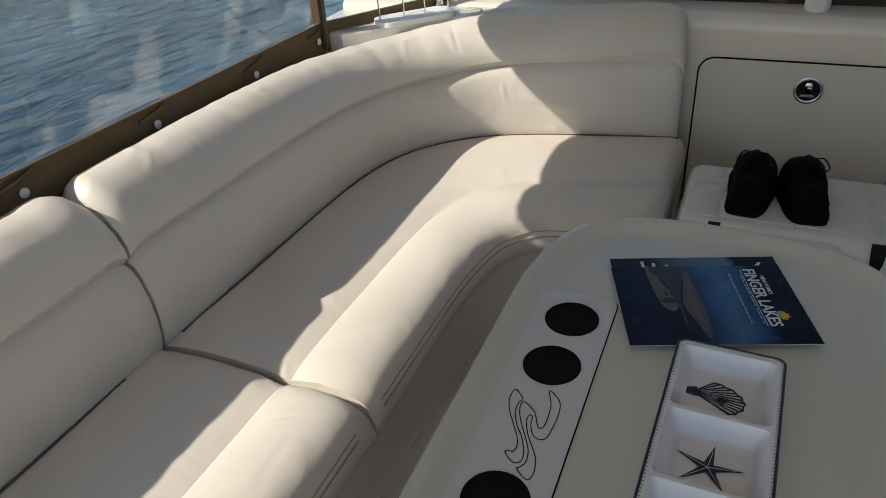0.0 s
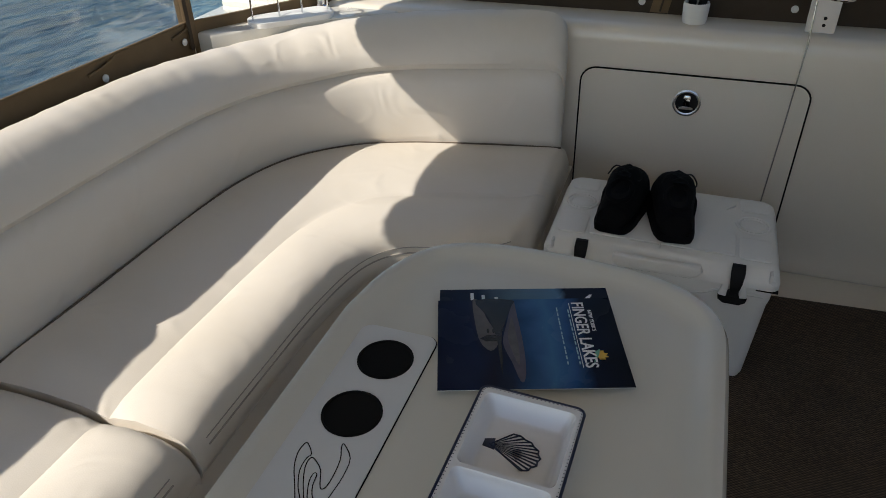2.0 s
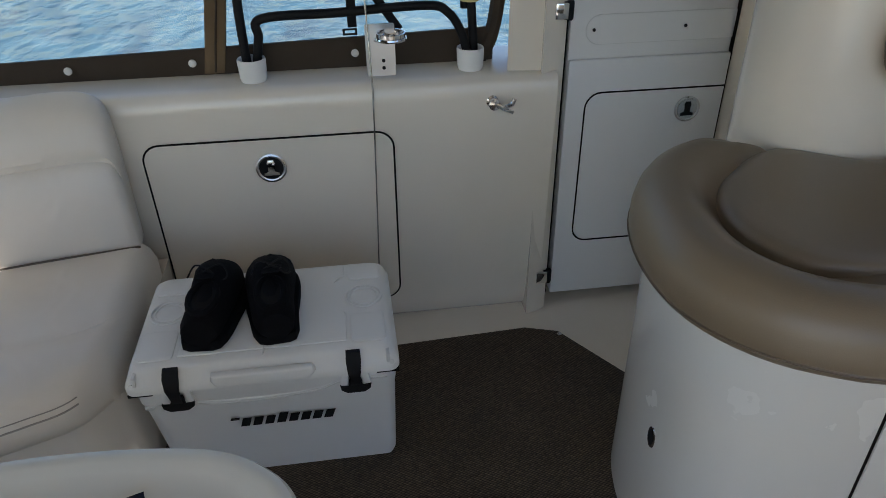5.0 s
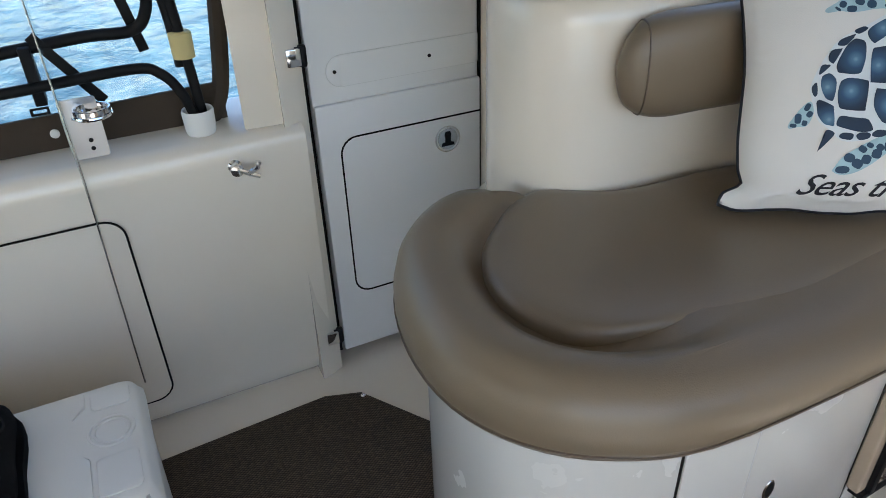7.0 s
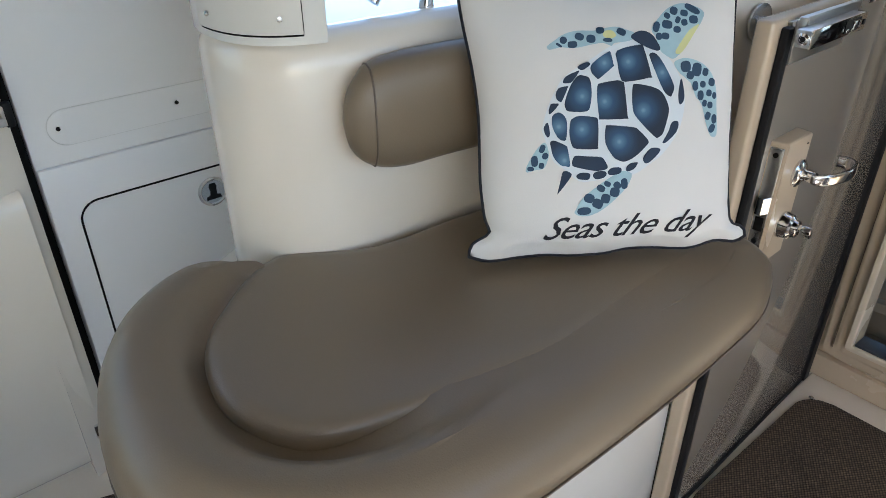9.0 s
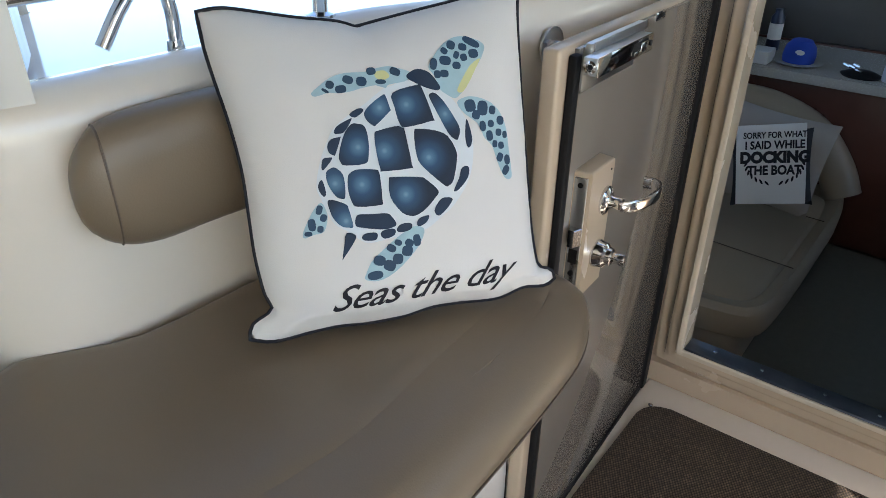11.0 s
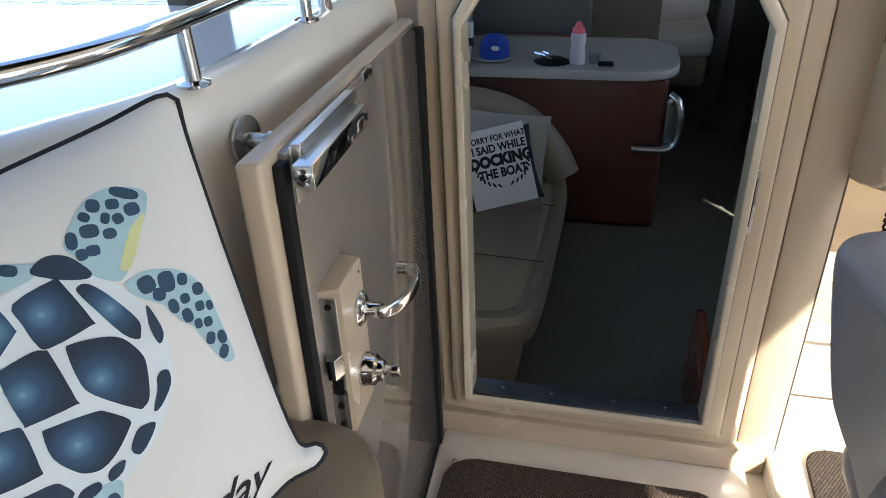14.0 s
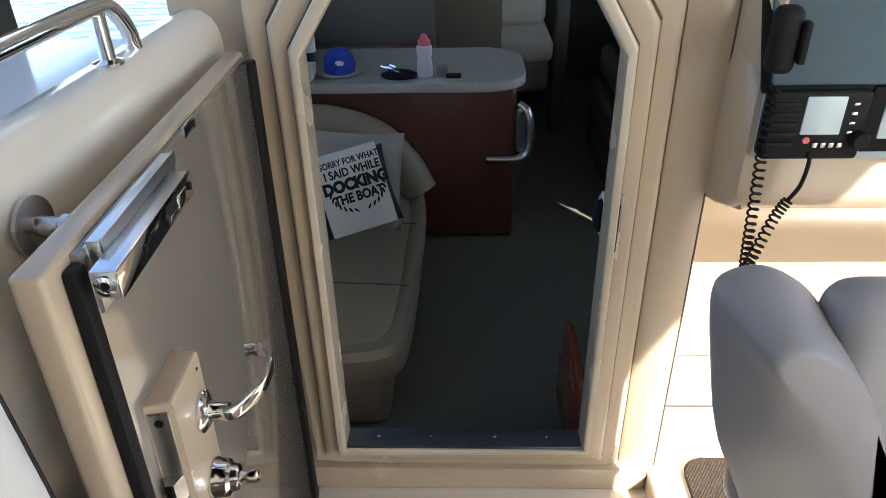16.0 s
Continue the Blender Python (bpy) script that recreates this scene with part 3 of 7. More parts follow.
def table_outline(inset):
    pts = [(T0 + inset, TY0 + inset), (T1 - inset, TY0 + inset)]
    a = spline([(T1 - inset, 1.08, 0), (T1 - inset - 0.006, 1.20, 0), (T1 - inset - 0.05, 1.275 - inset * 0.6, 0), (0.17 - inset * 0.3, 1.325 - inset, 0), (0.0, 1.345 - inset, 0), (-0.15, 1.338 - inset, 0), (-0.255 + inset * 0.5, 1.293 - inset * 0.8, 0), (T0 + 0.024 + inset, 1.19 - inset * 0.4, 0), (T0 + inset, 1.06, 0)], 5)
    return pts + [(p.x, p.y) for p in a]


def outline_ring(inset, z):
    return [Vector((x, y, z)) for x, y in table_outline(inset)]


steps = [(0.045, 0.672), (0.012, 0.675), (0.002, 0.684), (0.0, 0.70), (0.003, 0.719), (0.010, 0.731), (0.021, 0.735), (0.033, 0.733), (0.045, 0.726), (0.058, 0.7205), (0.072, 0.719), (0.09, 0.7185)]
bm = loft([outline_ring(s, z) for s, z in steps], caps=False)
cups = [(-0.216, 0.962), (-0.217, 0.838), (-0.217, 0.565), (-0.217, 0.44)]
tmp = plate(table_outline(0.09), [circle(x, y, 0.0445, 28) for x, y in cups], 0.7085, 0.7185)
bm = join(bm, tmp)
part("tabletop", bm, TABLE_GEL, table)
part("underside", prism(table_outline(0.045), 0.655, 0.673, 0.004, 2), TABLE_GEL, table)
part("pedestal", lathe([(0.16, 0.012), (0.16, 0.022), (0.06, 0.035), (0.045, 0.06), (0.045, 0.62), (0.10, 0.65), (0.10, 0.656)], 28, pose(0, 0.65, 0)), STEEL, table)
PX0, PX1, PY1 = -0.286, -0.150, 1.037
panel = plate(rounded(PX0, PX1, 0.36, PY1, 0.02, 5), [circle(x, y, 0.0435, 28) for x, y in cups], 0.7187, 0.7215)
part("cup_panel", panel, PANEL_GREY, table, "pale grey inset panel")
part("panel_gap", cord([(x, y, 0.7192) for x, y in rounded(PX0 - 0.001, PX1 + 0.001, 0.359, PY1 + 0.001, 0.021, 5)], 0.0012, True, 5), BLACK_GAP, table)
for x, y in cups:
    part("cup_holder", lathe([(0.0462, 0.7205), (0.0462, 0.7228), (0.0440, 0.7232), (0.0425, 0.7205), (0.040, 0.690), (0.037, 0.676), (0.0, 0.6745)], 32, pose(x, y, 0)), BLACK_GAP, table, "black cup holder well")


# ---- wet bar console with companion seat ----
console = thing("wet_bar_console", "glossy cream moulded wet bar console", "console")
edge_plan = [(1.46, 2.13), (1.33, 2.07), (1.262, 1.98), (1.243, 1.89), (1.255, 1.81), (1.30, 1.755), (1.38, 1.725), (1.52, 1.715), (1.66, 1.70), (1.80, 1.655), (1.92, 1.57), (2.05, 1.50), (2.20, 1.475), (2.5, 1.465), (2.80, 1.46)]
edge = spline([(*p, 0) for p in edge_plan], 5)


def off(pts, d):
    res = []
    for k, p in enumerate(pts):
        t = (pts[min(k + 1, len(pts) - 1)] - pts[max(k - 1, 0)]).normalized()
        res.append(p + Vector((-t.y, t.x, 0)) * d)
    return res


# outer skin of the console, rounded at the top into the sink counter
rows = []
for d, z in ((0.0, 0.0), (0.0, 0.92), (0.0, 1.24), (0.004, 1.265), (0.014, 1.284), (0.03, 1.296), (0.05, 1.300), (0.075, 1.296), (0.085, 1.286), (0.09, 1.272)):
    rows.append([Vector((p.x, p.y, z)) for p in off(edge, d)])
for row in rows:
    for v in row:
        f = min(1.0, max(0.0, (v.x - 1.62) / 0.36))
        if v.z > 1.0:
            v.z -= 0.030 * (1 - f * f * (3 - 2 * f))
part("shell", loft(rows, closed=False, caps=False), GELCOAT, console)
inner = [(p.x, p.y) for p in off(edge, 0.088)] + [(2.80, 2.45), (1.62, 2.45), (1.62, 2.29), (1.40, 2.20)]
part("counter", prism(inner, 1.215, 1.246, 0), COUNTER_GEL, console, "polished white counter")
# upright at the corner with its cover plate
col = [p for p in edge if p.x < 1.36 or p.y > 1.9]
post_plan = [(p.x, p.y) for p in off(col, -0.001)] + [(1.38, 1.80), (1.46, 1.95)]
part("corner_post", prism(post_plan, 1.258, 2.1, 0), WHITE_GEL, console)
span = [p for p in edge if p.y < 1.90 and p.x < 1.335]
rows = [[Vector((p.x, p.y, z)) for p in off(span, d)] for d, z in ((-0.001, 1.273), (-0.006, 1.274), (-0.0075, 1.277), (-0.0075, 1.60), (-0.001, 1.603))]
cover = part("cover_plate", loft(rows, closed=False, caps=False), WHITE_GEL, console)
gap = off(span, -0.003)
part("plate_gap", cord([(p.x, p.y, 1.272) for p in gap] + [(gap[-1].x, gap[-1].y, 1.28), (gap[-1].x, gap[-1].y, 1.6)], 0.0016), BLACK_GAP, cover)
for k in (2, len(span) - 3):
    q = off(span, -0.008)[k]
    part("screw", lathe([(0.004, 0), (0.004, 0.002), (0, 0.003)], 10, pose(q.x, q.y, 1.297, 90, 0, -60 if k == 2 else -25)), STEEL, cover)
faucet = part("faucet", tube(spline([(1.60, 1.80, 1.245), (1.60, 1.80, 1.33), (1.57, 1.80, 1.365), (1.53, 1.80, 1.335), (1.49, 1.80, 1.285)], 5), 0.010, 10), CHROME, console)
part("base", lathe([(0.024, 1.246), (0.024, 1.254), (0.014, 1.26), (0.012, 1.275), (0, 1.275)], 18, pose(1.60, 1.80, 0)), CHROME, faucet)

# grab rail
rail = thing("grab_rail", "bent polished stainless steel grab rail", "grab rail")
part("tube", tube(spline([(1.30, 1.80, 1.345), (1.36, 1.765, 1.372), (1.58, 1.715, 1.378), (1.73, 1.685, 1.378), (1.83, 1.60, 1.378), (1.95, 1.535, 1.378), (2.13, 1.515, 1.378), (2.42, 1.51, 1.378), (2.49, 1.51, 1.368), (2.53, 1.51, 1.33), (2.54, 1.51, 1.298)], 6), 0.0125, 14), CHROME, rail)
for px, py in ((1.765, 1.668), (2.095, 1.515), (2.45, 1.51)):
    part("stanchion", lathe([(0.022, 1.298), (0.022, 1.302), (0.0115, 1.306), (0.0105, 1.37), (0, 1.37)], 16, pose(px, py, 0)), CHROME, rail)

# cabinet under the companion seat
cab_plan = [(2.148, 1.40), (1.6, 1.40), (1.30, 1.40), (1.12, 1.415), (1.035, 1.47), (1.0, 1.56), (1.0, 1.70), (1.04, 1.84), (1.13, 1.94), (1.22, 2.0)]
cab = [(p.x, p.y) for p in spline([(*p, 0) for p in cab_plan], 5)] + [(1.3, 2.05), (2.148, 1.70)]
cabinet = thing("seat_cabinet", "white moulded cabinet under the companion seat", "cabinet")
part("body", prism(cab[::-1], 0.0, 0.80, 0.004, 2), WHITE_GEL, cabinet)
for gx in (1.350, 1.935):
    part("door_gap", rbox(gx - 0.0025, gx + 0.0025, 1.3965, 1.41, 0.03, 0.80, 0), BLACK_GAP, cabinet)
door_l = part("cabinet_door", rbox(1.354, 1.931, 1.394, 1.402, 0.03, 0.795, 0.003), WHITE_GEL, cabinet)
part("hinge_line", rbox(1.549, 1.5505, 1.3934, 1.395, 0.03, 0.795, 0), PANEL_GREY, door_l)
part("trim_plate", rbox(1.939, 2.143, 1.394, 1.402, 0.0, 0.795, 0.003), WHITE_GEL, cabinet)
part("screw", lathe([(0.004, 0), (0.004, 0.002), (0, 0.003)], 10, pose(1.972, 1.394, 0.43, 90)), STEEL, cabinet)


def oval_pull(m):
    l = part("latch", prism(circle(0, 0, 0.017, 20, 0.030), 0, 0.004, 0.002, 1, m), CHROME, cabinet, "oval chrome flush pull")
    part("dish", prism(circle(0, 0, 0.011, 18, 0.022), 0.003, 0.0046, 0, 1, m), BLACK, l)


oval_pull(pose(1.627, 1.394, 0.268, 90))
oval_pull(pose(1.0, 1.582, 0.338, 90, 0, -90))

# tan seat: thick bolster with an inset pad
seat = thing("companion_seat", "tan vinyl companion seat cushion with padded bolster rim", "seat")
outer = [(1.265, 1.80), (1.20, 1.872), (1.11, 1.885), (0.995, 1.81), (0.925, 1.70), (0.891, 1.56), (0.897, 1.43), (0.95, 1.325), (1.04, 1.25), (1.17, 1.205), (1.45, 1.197), (1.72, 1.207), (1.86, 1.225), (1.95, 1.275), (1.97, 1.37), (1.94, 1.50), (1.85, 1.62), (1.66, 1.70), (1.40, 1.715)]
C = Vector((1.42, 1.44, 0))
ring0 = ring_spline([(*p, 0) for p in outer], 4)


def shrink(ring, d):
    n = len(ring)
    res = []
    for k, p in enumerate(ring):
        t = (ring[(k + 1) % n] - ring[k - 1]).normalized()
        nrm = Vector((t.y, -t.x, 0))
        if nrm.dot(C - p) < 0:
            nrm = -nrm
        step_ = nrm * d
        res.append(p + step_ if d < 0.08 else p + step_ * 0.35 + (C - p).normalized() * min(d * 0.65, (C - p).length * 0.6))
    return res


def crown(p):
    """How far the bolster runs over into the pad without a groove, forward of the aft end."""
    return min(1.0, max(0.0, (p.x - 0.935) / 0.2))


def rim_rise(p):
    """The bolster stands higher round the aft end of the seat."""
    f = min(1.0, max(0.0, (1.42 - p.x) / 0.36))
    low = min(1.0, max(0.0, (p.x - 1.225) / 0.05)) if p.y > 1.62 else 0.0
    return 0.016 * f * f * (3 - 2 * f) * (1 - low) - 0.035 * low


def inward(ring, f):
    return [p + (C - p) * f for p in ring]


rows = []
for d, z in ((0.05, 0.797), (0.012, 0.799), (0.003, 0.808), (0.0, 0.816), (0.0015, 0.819), (0.0, 0.822), (0.0, 0.845), (0.007, 0.870), (0.022, 0.892), (0.045, 0.905), (0.07, 0.909)):
    rows.append([Vector((p.x, p.y, z + 0.003 * noise.noise(p * 5) + rim_rise(q) * max(0.0, (z - 0.82) / 0.089) - 0.008 * crown(q) * min(1.0, max(0.0, (z - 0.87) / 0.022)))) for q, p in zip(ring0, shrink(ring0, d))])
for f, z in ((0.090, 0.907), (0.112, 0.900), (0.128, 0.886), (0.145, 0.876), (0.19, 0.876)):
    rows.append([Vector((p.x, p.y, z + (0.904 + 0.07 * (f - 0.088) - z) * crown(q) + rim_rise(q) * max(0.0, (z - 0.884) / 0.025))) for q, p in zip(ring0, shrink(ring0, f))])
part("bolster", loft(rows, caps=True), TAN, seat)
part("seam", cord([(p.x, p.y, 0.818) for p in shrink(ring0, -0.0005)], 0.0016, True), TAN_SEAM, seat)
pad_plan = [(1.25, 1.795), (1.12, 1.708), (1.062, 1.64), (1.035, 1.555), (1.042, 1.475), (1.09, 1.393), (1.20, 1.352), (1.40, 1.325), (1.62, 1.325), (1.84, 1.345), (1.90, 1.41), (1.88, 1.55), (1.80, 1.63), (1.64, 1.69), (1.40, 1.712)]
ring1 = ring_spline([(*p, 0) for p in pad_plan], 4)
rows = []
for f, z in ((0.004, 0.872), (0.0, 0.892), (0.006, 0.899), (0.03, 0.908), (0.07, 0.912), (0.15, 0.914), (0.35, 0.915), (0.7, 0.913)):
    row = []
    for q, p in zip(ring1, inward(ring1, f)):
        w = min(1.0, max(0.0, (q.x - 1.08) / 0.30)) if q.y < 1.56 or q.x > 1.7 else 0.0
        row.append(Vector((p.x, p.y, z * (1 - w) + (0.9075 + 0.0075 * min(1.0, f / 0.2)) * w + 0.003 * noise.noise(p * 4))))
    rows.append(row)
part("pad", loft(rows, caps=True), TAN, seat)

# backrest pad on the console
back = thing("backrest_pad", "tan vinyl backrest bolster fixed to the console", "backrest")
bpath = spline([(x, y, 1.143) for x, y in ((1.375, 1.722), (1.395, 1.702), (1.45, 1.690), (1.55, 1.682), (1.70, 1.655), (1.83, 1.60), (1.90, 1.55))], 5)
rings = []
for k, p in enumerate(bpath):
    t = (bpath[min(k + 1, len(bpath) - 1)] - bpath[max(k - 1, 0)]).normalized()
    nrm = Vector((t.y, -t.x, 0))
    f = k / (len(bpath) - 1)
    e = min(1.0, math.sqrt(max(0.02, 1 - max(0.0, 1 - f / 0.40) ** 2)), math.sqrt(max(0.02, 1 - max(0.0, (f - 0.9) / 0.1) ** 2)))
    ring = []
    for j in range(20):
        a = 2 * math.pi * j / 20
        ca, sa = math.cos(a), math.sin(a)
        sq = lambda v: math.copysign(abs(v) ** 0.78, v)
        ring.append(p + nrm * (sq(ca) * 0.042 * (0.35 + 0.65 * e)) + Vector((0, 0, sq(sa) * 0.093 * e)))
    rings.append(ring)
part("cushion", loft(rings), TAN, back)
k = 6
part("seam", cord([q + (q - bpath[k]).normalized() * 0.0006 for q in rings[k]], 0.0016, True), TAN_SEAM, back)


# ---- cabin bulkhead and door frame ----
def prism_yz(outline, x0, x1, r=0.0, holes=None):
    """A slab that faces -x with outline in (y, z)."""
    m = wall_x(x1)
    if holes:
        return plate(outline, holes, 0, x1 - x0, m=m)
    return prism(outline, 0, x1 - x0, r, 2, m, both=False)


def eased(bm, x, r):
    """Rounds the edges of the slab's face at x."""
    ed = [e for e in bm.edges if all(abs(v.co.x - x) < 1e-4 for v in e.verts) and any(abs(f.normal.x) < 0.5 for f in e.link_faces)]
    bmesh.ops.bevel(bm, geom=ed, offset=r, segments=4, profile=0.5, affect="EDGES", clamp_overlap=True)
    return bm


opening = [(0.715, 0.255), (1.30, 0.255), (1.302, 1.225), (1.235, 1.33), (1.15, 1.62), (1.05, 1.70), (0.95, 1.70), (0.86, 1.62), (0.78, 1.33), (0.715, 1.225)]


def grow(pts, d):
    cx, cy = sum(p[0] for p in pts) / len(pts), 0.85
    return [(x + math.copysign(d, x - cx), z + math.copysign(d, z - cy)) for x, z in pts]


bulk = [(0.535, 0.0), (1.56, 0.0), (1.56, 2.1), (0.535, 2.1)]
doorway_hole = [(y, 0.17 if z < 0.3 else z) for y, z in grow(opening, 0.02)]
structure("bulkhead", prism_yz(bulk, 2.82, 2.86, holes=[doorway_hole]), BEIGE, "beige fibreglass cabin bulkhead")
JAMB = material("cream_jamb_gelcoat", (0.56, 0.485, 0.375), 0.25, vary=0.05, scale=4, bump=0.01, coat=0.3, stain=(0.36, 0.29, 0.2), amount=0.4)
SILL = material("dark_scuffed_steel", (0.10, 0.115, 0.14), 0.3, 0.8, vary=0.35, scale=14, bump=0.06)
frame_ob = thing("companionway", "beige moulded companionway door frame", "door frame")
part("outer_moulding", eased(prism_yz(grow(opening, 0.105), 2.76, 2.825, holes=[grow(opening, 0.035)]), 2.76, 0.016), BEIGE, frame_ob)
part("middle_moulding", eased(prism_yz(grow(opening, 0.056), 2.735, 2.80, holes=[grow(opening, 0.012)]), 2.735, 0.010), BEIGE, frame_ob)
part("inner_jamb", eased(prism_yz(grow(opening, 0.018), 2.715, 2.79, holes=[opening]), 2.715, 0.006), JAMB, frame_ob, "cream inner jamb")
for d, x, r in ((0.0195, 2.7355, 0.003), (0.059, 2.7605, 0.0035)):
    part("shadow_groove", cord([(x, y, z) for y, z in grow(opening, d)], r, True, 6), TAN_SEAM, frame_ob)
part("sill_plate", rbox(2.722, 2.785, 0.718, 1.298, 0.252, 0.262, 0.003), SILL, frame_ob, "scuffed metal threshold plate")
for sy in (0.80, 0.93, 1.09, 1.22):
    part("screw", lathe([(0.005, 0.262), (0.005, 0.2635), (0, 0.265)], 10, pose(2.755, sy, 0)), CHROME, frame_ob)
part("kick_panel", rbox(2.748, 2.822, 0.537, 1.50, 0.0805, 0.156, 0.006, 2), BEIGE, frame_ob)
strike = part("strike_plate", rbox(2.725, 2.732, 0.688, 0.712, 0.80, 0.95, 0.003, m=None), STEEL, frame_ob)
part("slot", rbox(2.7238, 2.7255, 0.694, 0.706, 0.82, 0.93, 0), BLACK_GAP, strike)

# ---- open cabin door ----
hx, hy, ox, oy = 2.70, 1.385, 1.908, 1.3415
ang = math.degrees(math.atan2(oy - hy, ox - hx))
D = pose(hx, hy, 0.0, 0, 0, ang) @ pose(0, -0.012, 0) @ pose(0, 0, 0, 0, -1.35, 0)   # local x runs out along the leaf; local +y faces the cockpit
door = thing("cabin_door", "taupe fibreglass cabin door standing open", "door", at=D)
Z0, Z1 = 0.096, 1.242


def dpart(name, bm, mat, label="", parent=None):
    return part(name, bm, mat, parent or door, label)


dpart("core", rbox(0.0, 0.781, -0.036, -0.004, Z0, Z1, 0.007, 3), BEIGE)
dpart("face", rbox(0.026, 0.732, -0.005, 0.0045, Z0 + 0.010, Z1 - 0.006, 0.002), DOOR_FACE, "glossy taupe door face")
dpart("seal", rbox(0.733, 0.755, -0.004, 0.011, Z0, Z1 - 0.012, 0.004), BLACK, "black rubber seal")
dpart("seal", rbox(-0.010, 0.024, -0.004, 0.015, Z0 - 0.004, Z1 - 0.018, 0.004), BLACK)
dpart("seal", rbox(0.0, 0.775, -0.03, 0.008, Z0 - 0.013, Z0 + 0.006, 0.003), BLACK)
dpart("maker_plate", rbox(0.355, 0.406, 0.0035, 0.0065, Z1 - 0.017, Z1 - 0.001, 0.001), CHROME)
dpart("plate_slot", rbox(0.362, 0.399, 0.006, 0.0072, Z1 - 0.013, Z1 - 0.005, 0.0005), BLACK)
# lock case
case = dpart("lock_case", prism([(0.590, 0.0), (0.700, 0.0), (0.694, 0.036), (0.598, 0.036)], 0.772, 1.026, 0.006, 3), BEIGE, "beige lock case")
dpart("edge_plate", rbox(0.6955, 0.6995, 0.006, 0.030, 0.782, 1.016, 0.001), STEEL, parent=case)
dpart("latch_bolt", prism([(0, 0), (0.022, 0), (0.015, 0.018), (0.004, 0.018)], 0.888, 0.922, 0.001, 1, pose(0.6985, 0.008, 0) @ Matrix(((0, 1, 0, 0), (1, 0, 0, 0), (0, 0, 1, 0), (0, 0, 0, 1)))), CHROME, parent=case)
for sz in (0.792, 0.828, 1.002):
    dpart("screw", lathe([(0.005, 0), (0.005, 0.002), (0, 0.0025)], 10, pose(0.699, 0.018, sz, 0, 90, 0)), BLACK_GAP, parent=case)
dpart("slot", rbox(0.698, 0.7005, 0.010, 0.026, 0.850, 0.878, 0), BLACK_GAP, parent=case)
for u, w in ((0.612, 1.008), (0.606, 0.965)):
    dpart("pin_hole", lathe([(0.0022, 0), (0.0022, 0.001), (0, 0.001)], 8, pose(u, 0.0362, w) @ Matrix(((1, 0, 0, 0), (0, 0, 1, 0), (0, 1, 0, 0), (0, 0, 0, 1)))), BLACK_GAP, parent=case)
face = Matrix(((1, 0, 0, 0), (0, 0, 1, 0), (0, 1, 0, 0), (0, 0, 0, 1)))
hm = pose(0.624, 0.036, 0.952)
lever = dpart("lever_handle", lathe([(0.027, 0), (0.027, 0.004), (0.022, 0.008), (0.013, 0.011), (0.0105, 0.016), (0.0105, 0.034), (0, 0.035)], 28, hm @ face), CHROME, "polished chrome lever handle")


def bar(path, w, h, bm=None):
    """A flat bar with rounded edges bent along a path; w: its width upright, h: its thickness."""
    pts = [Vector(p) for p in path]
    rings = []
    for k, p in enumerate(pts):
        d = (pts[min(k + 1, len(pts) - 1)] - pts[max(k - 1, 0)]).normalized()
        up = Vector((0, 0, 1))
        side_ = d.cross(up).normalized()
        ww = w[k] if isinstance(w, list) else w
        rings.append([p + up * (math.copysign(abs(math.sin(a)) ** 0.5, math.sin(a)) * ww) + side_ * (math.copysign(abs(math.cos(a)) ** 0.5, math.cos(a)) * h) for a in (2 * math.pi * (i + 0.5) / 12 for i in range(12))])
    return loft(rings, bm=bm)


grip_path = spline([hm @ Vector(q) for q in ((0.004, 0.020, 0.0), (0.006, 0.034, -0.001), (-0.004, 0.046, -0.002), (-0.030, 0.058, -0.003), (-0.062, 0.066, -0.003), (-0.092, 0.067, -0.003), (-0.116, 0.060, -0.003), (-0.128, 0.046, -0.003), (-0.126, 0.026, -0.003))], 5)
dpart("grip", bar(grip_path, [0.008 + 0.0035 * min(1.0, k / 12) for k in range(len(grip_path))], 0.0048), CHROME, parent=lever)
lm = pose(0.634, 0.036, 0.848)
lock = dpart("cylinder_lock", lathe([(0.027, 0), (0.027, 0.005), (0.025, 0.009), (0.024, 0.020), (0.018, 0.024), (0.0165, 0.032), (0.012, 0.034), (0, 0.034)], 30, lm @ face), CHROME, "chrome cylinder lock with thumb turn")
dpart("thumb_turn", rbox(-0.007, 0.007, 0.033, 0.058, -0.013, 0.013, 0.004, m=lm @ pose(0, 0, 0, 0, 35, 0)), CHROME, parent=lock)
# sliding bolt rail near the top: two stepped channels on a back plate
bolt = dpart("bolt_rail", rbox(0.502, 0.722, 0.0045, 0.009, 1.166, 1.238, 0.001), ALU, "anodised aluminium bolt rail")
dpart("upper_channel", rbox(0.502, 0.722, 0.008, 0.022, 1.214, 1.244, 0.002), ALU, parent=bolt)
dpart("rib", rbox(0.502, 0.722, 0.0215, 0.0245, 1.232, 1.2465, 0.001), ALU, parent=bolt)
dpart("lower_channel", rbox(0.530, 0.757, 0.022, 0.046, 1.204, 1.232, 0.002), ALU, parent=bolt)
dpart("lip", rbox(0.530, 0.757, 0.0455, 0.0475, 1.203, 1.233, 0.001), CHROME, parent=bolt)
dpart("end_screw", lathe([(0.010, 0), (0.010, 0.003), (0.006, 0.004), (0.005, 0.002), (0, 0.002)], 18, pose(0.757, 0.035, 1.218, 0, 90, 0)), CHROME, parent=bolt)
dpart("screw_core", lathe([(0.0045, 0), (0.0045, 0.0026), (0, 0.003)], 14, pose(0.757, 0.035, 1.218, 0, 90, 0)), BLACK, parent=bolt)
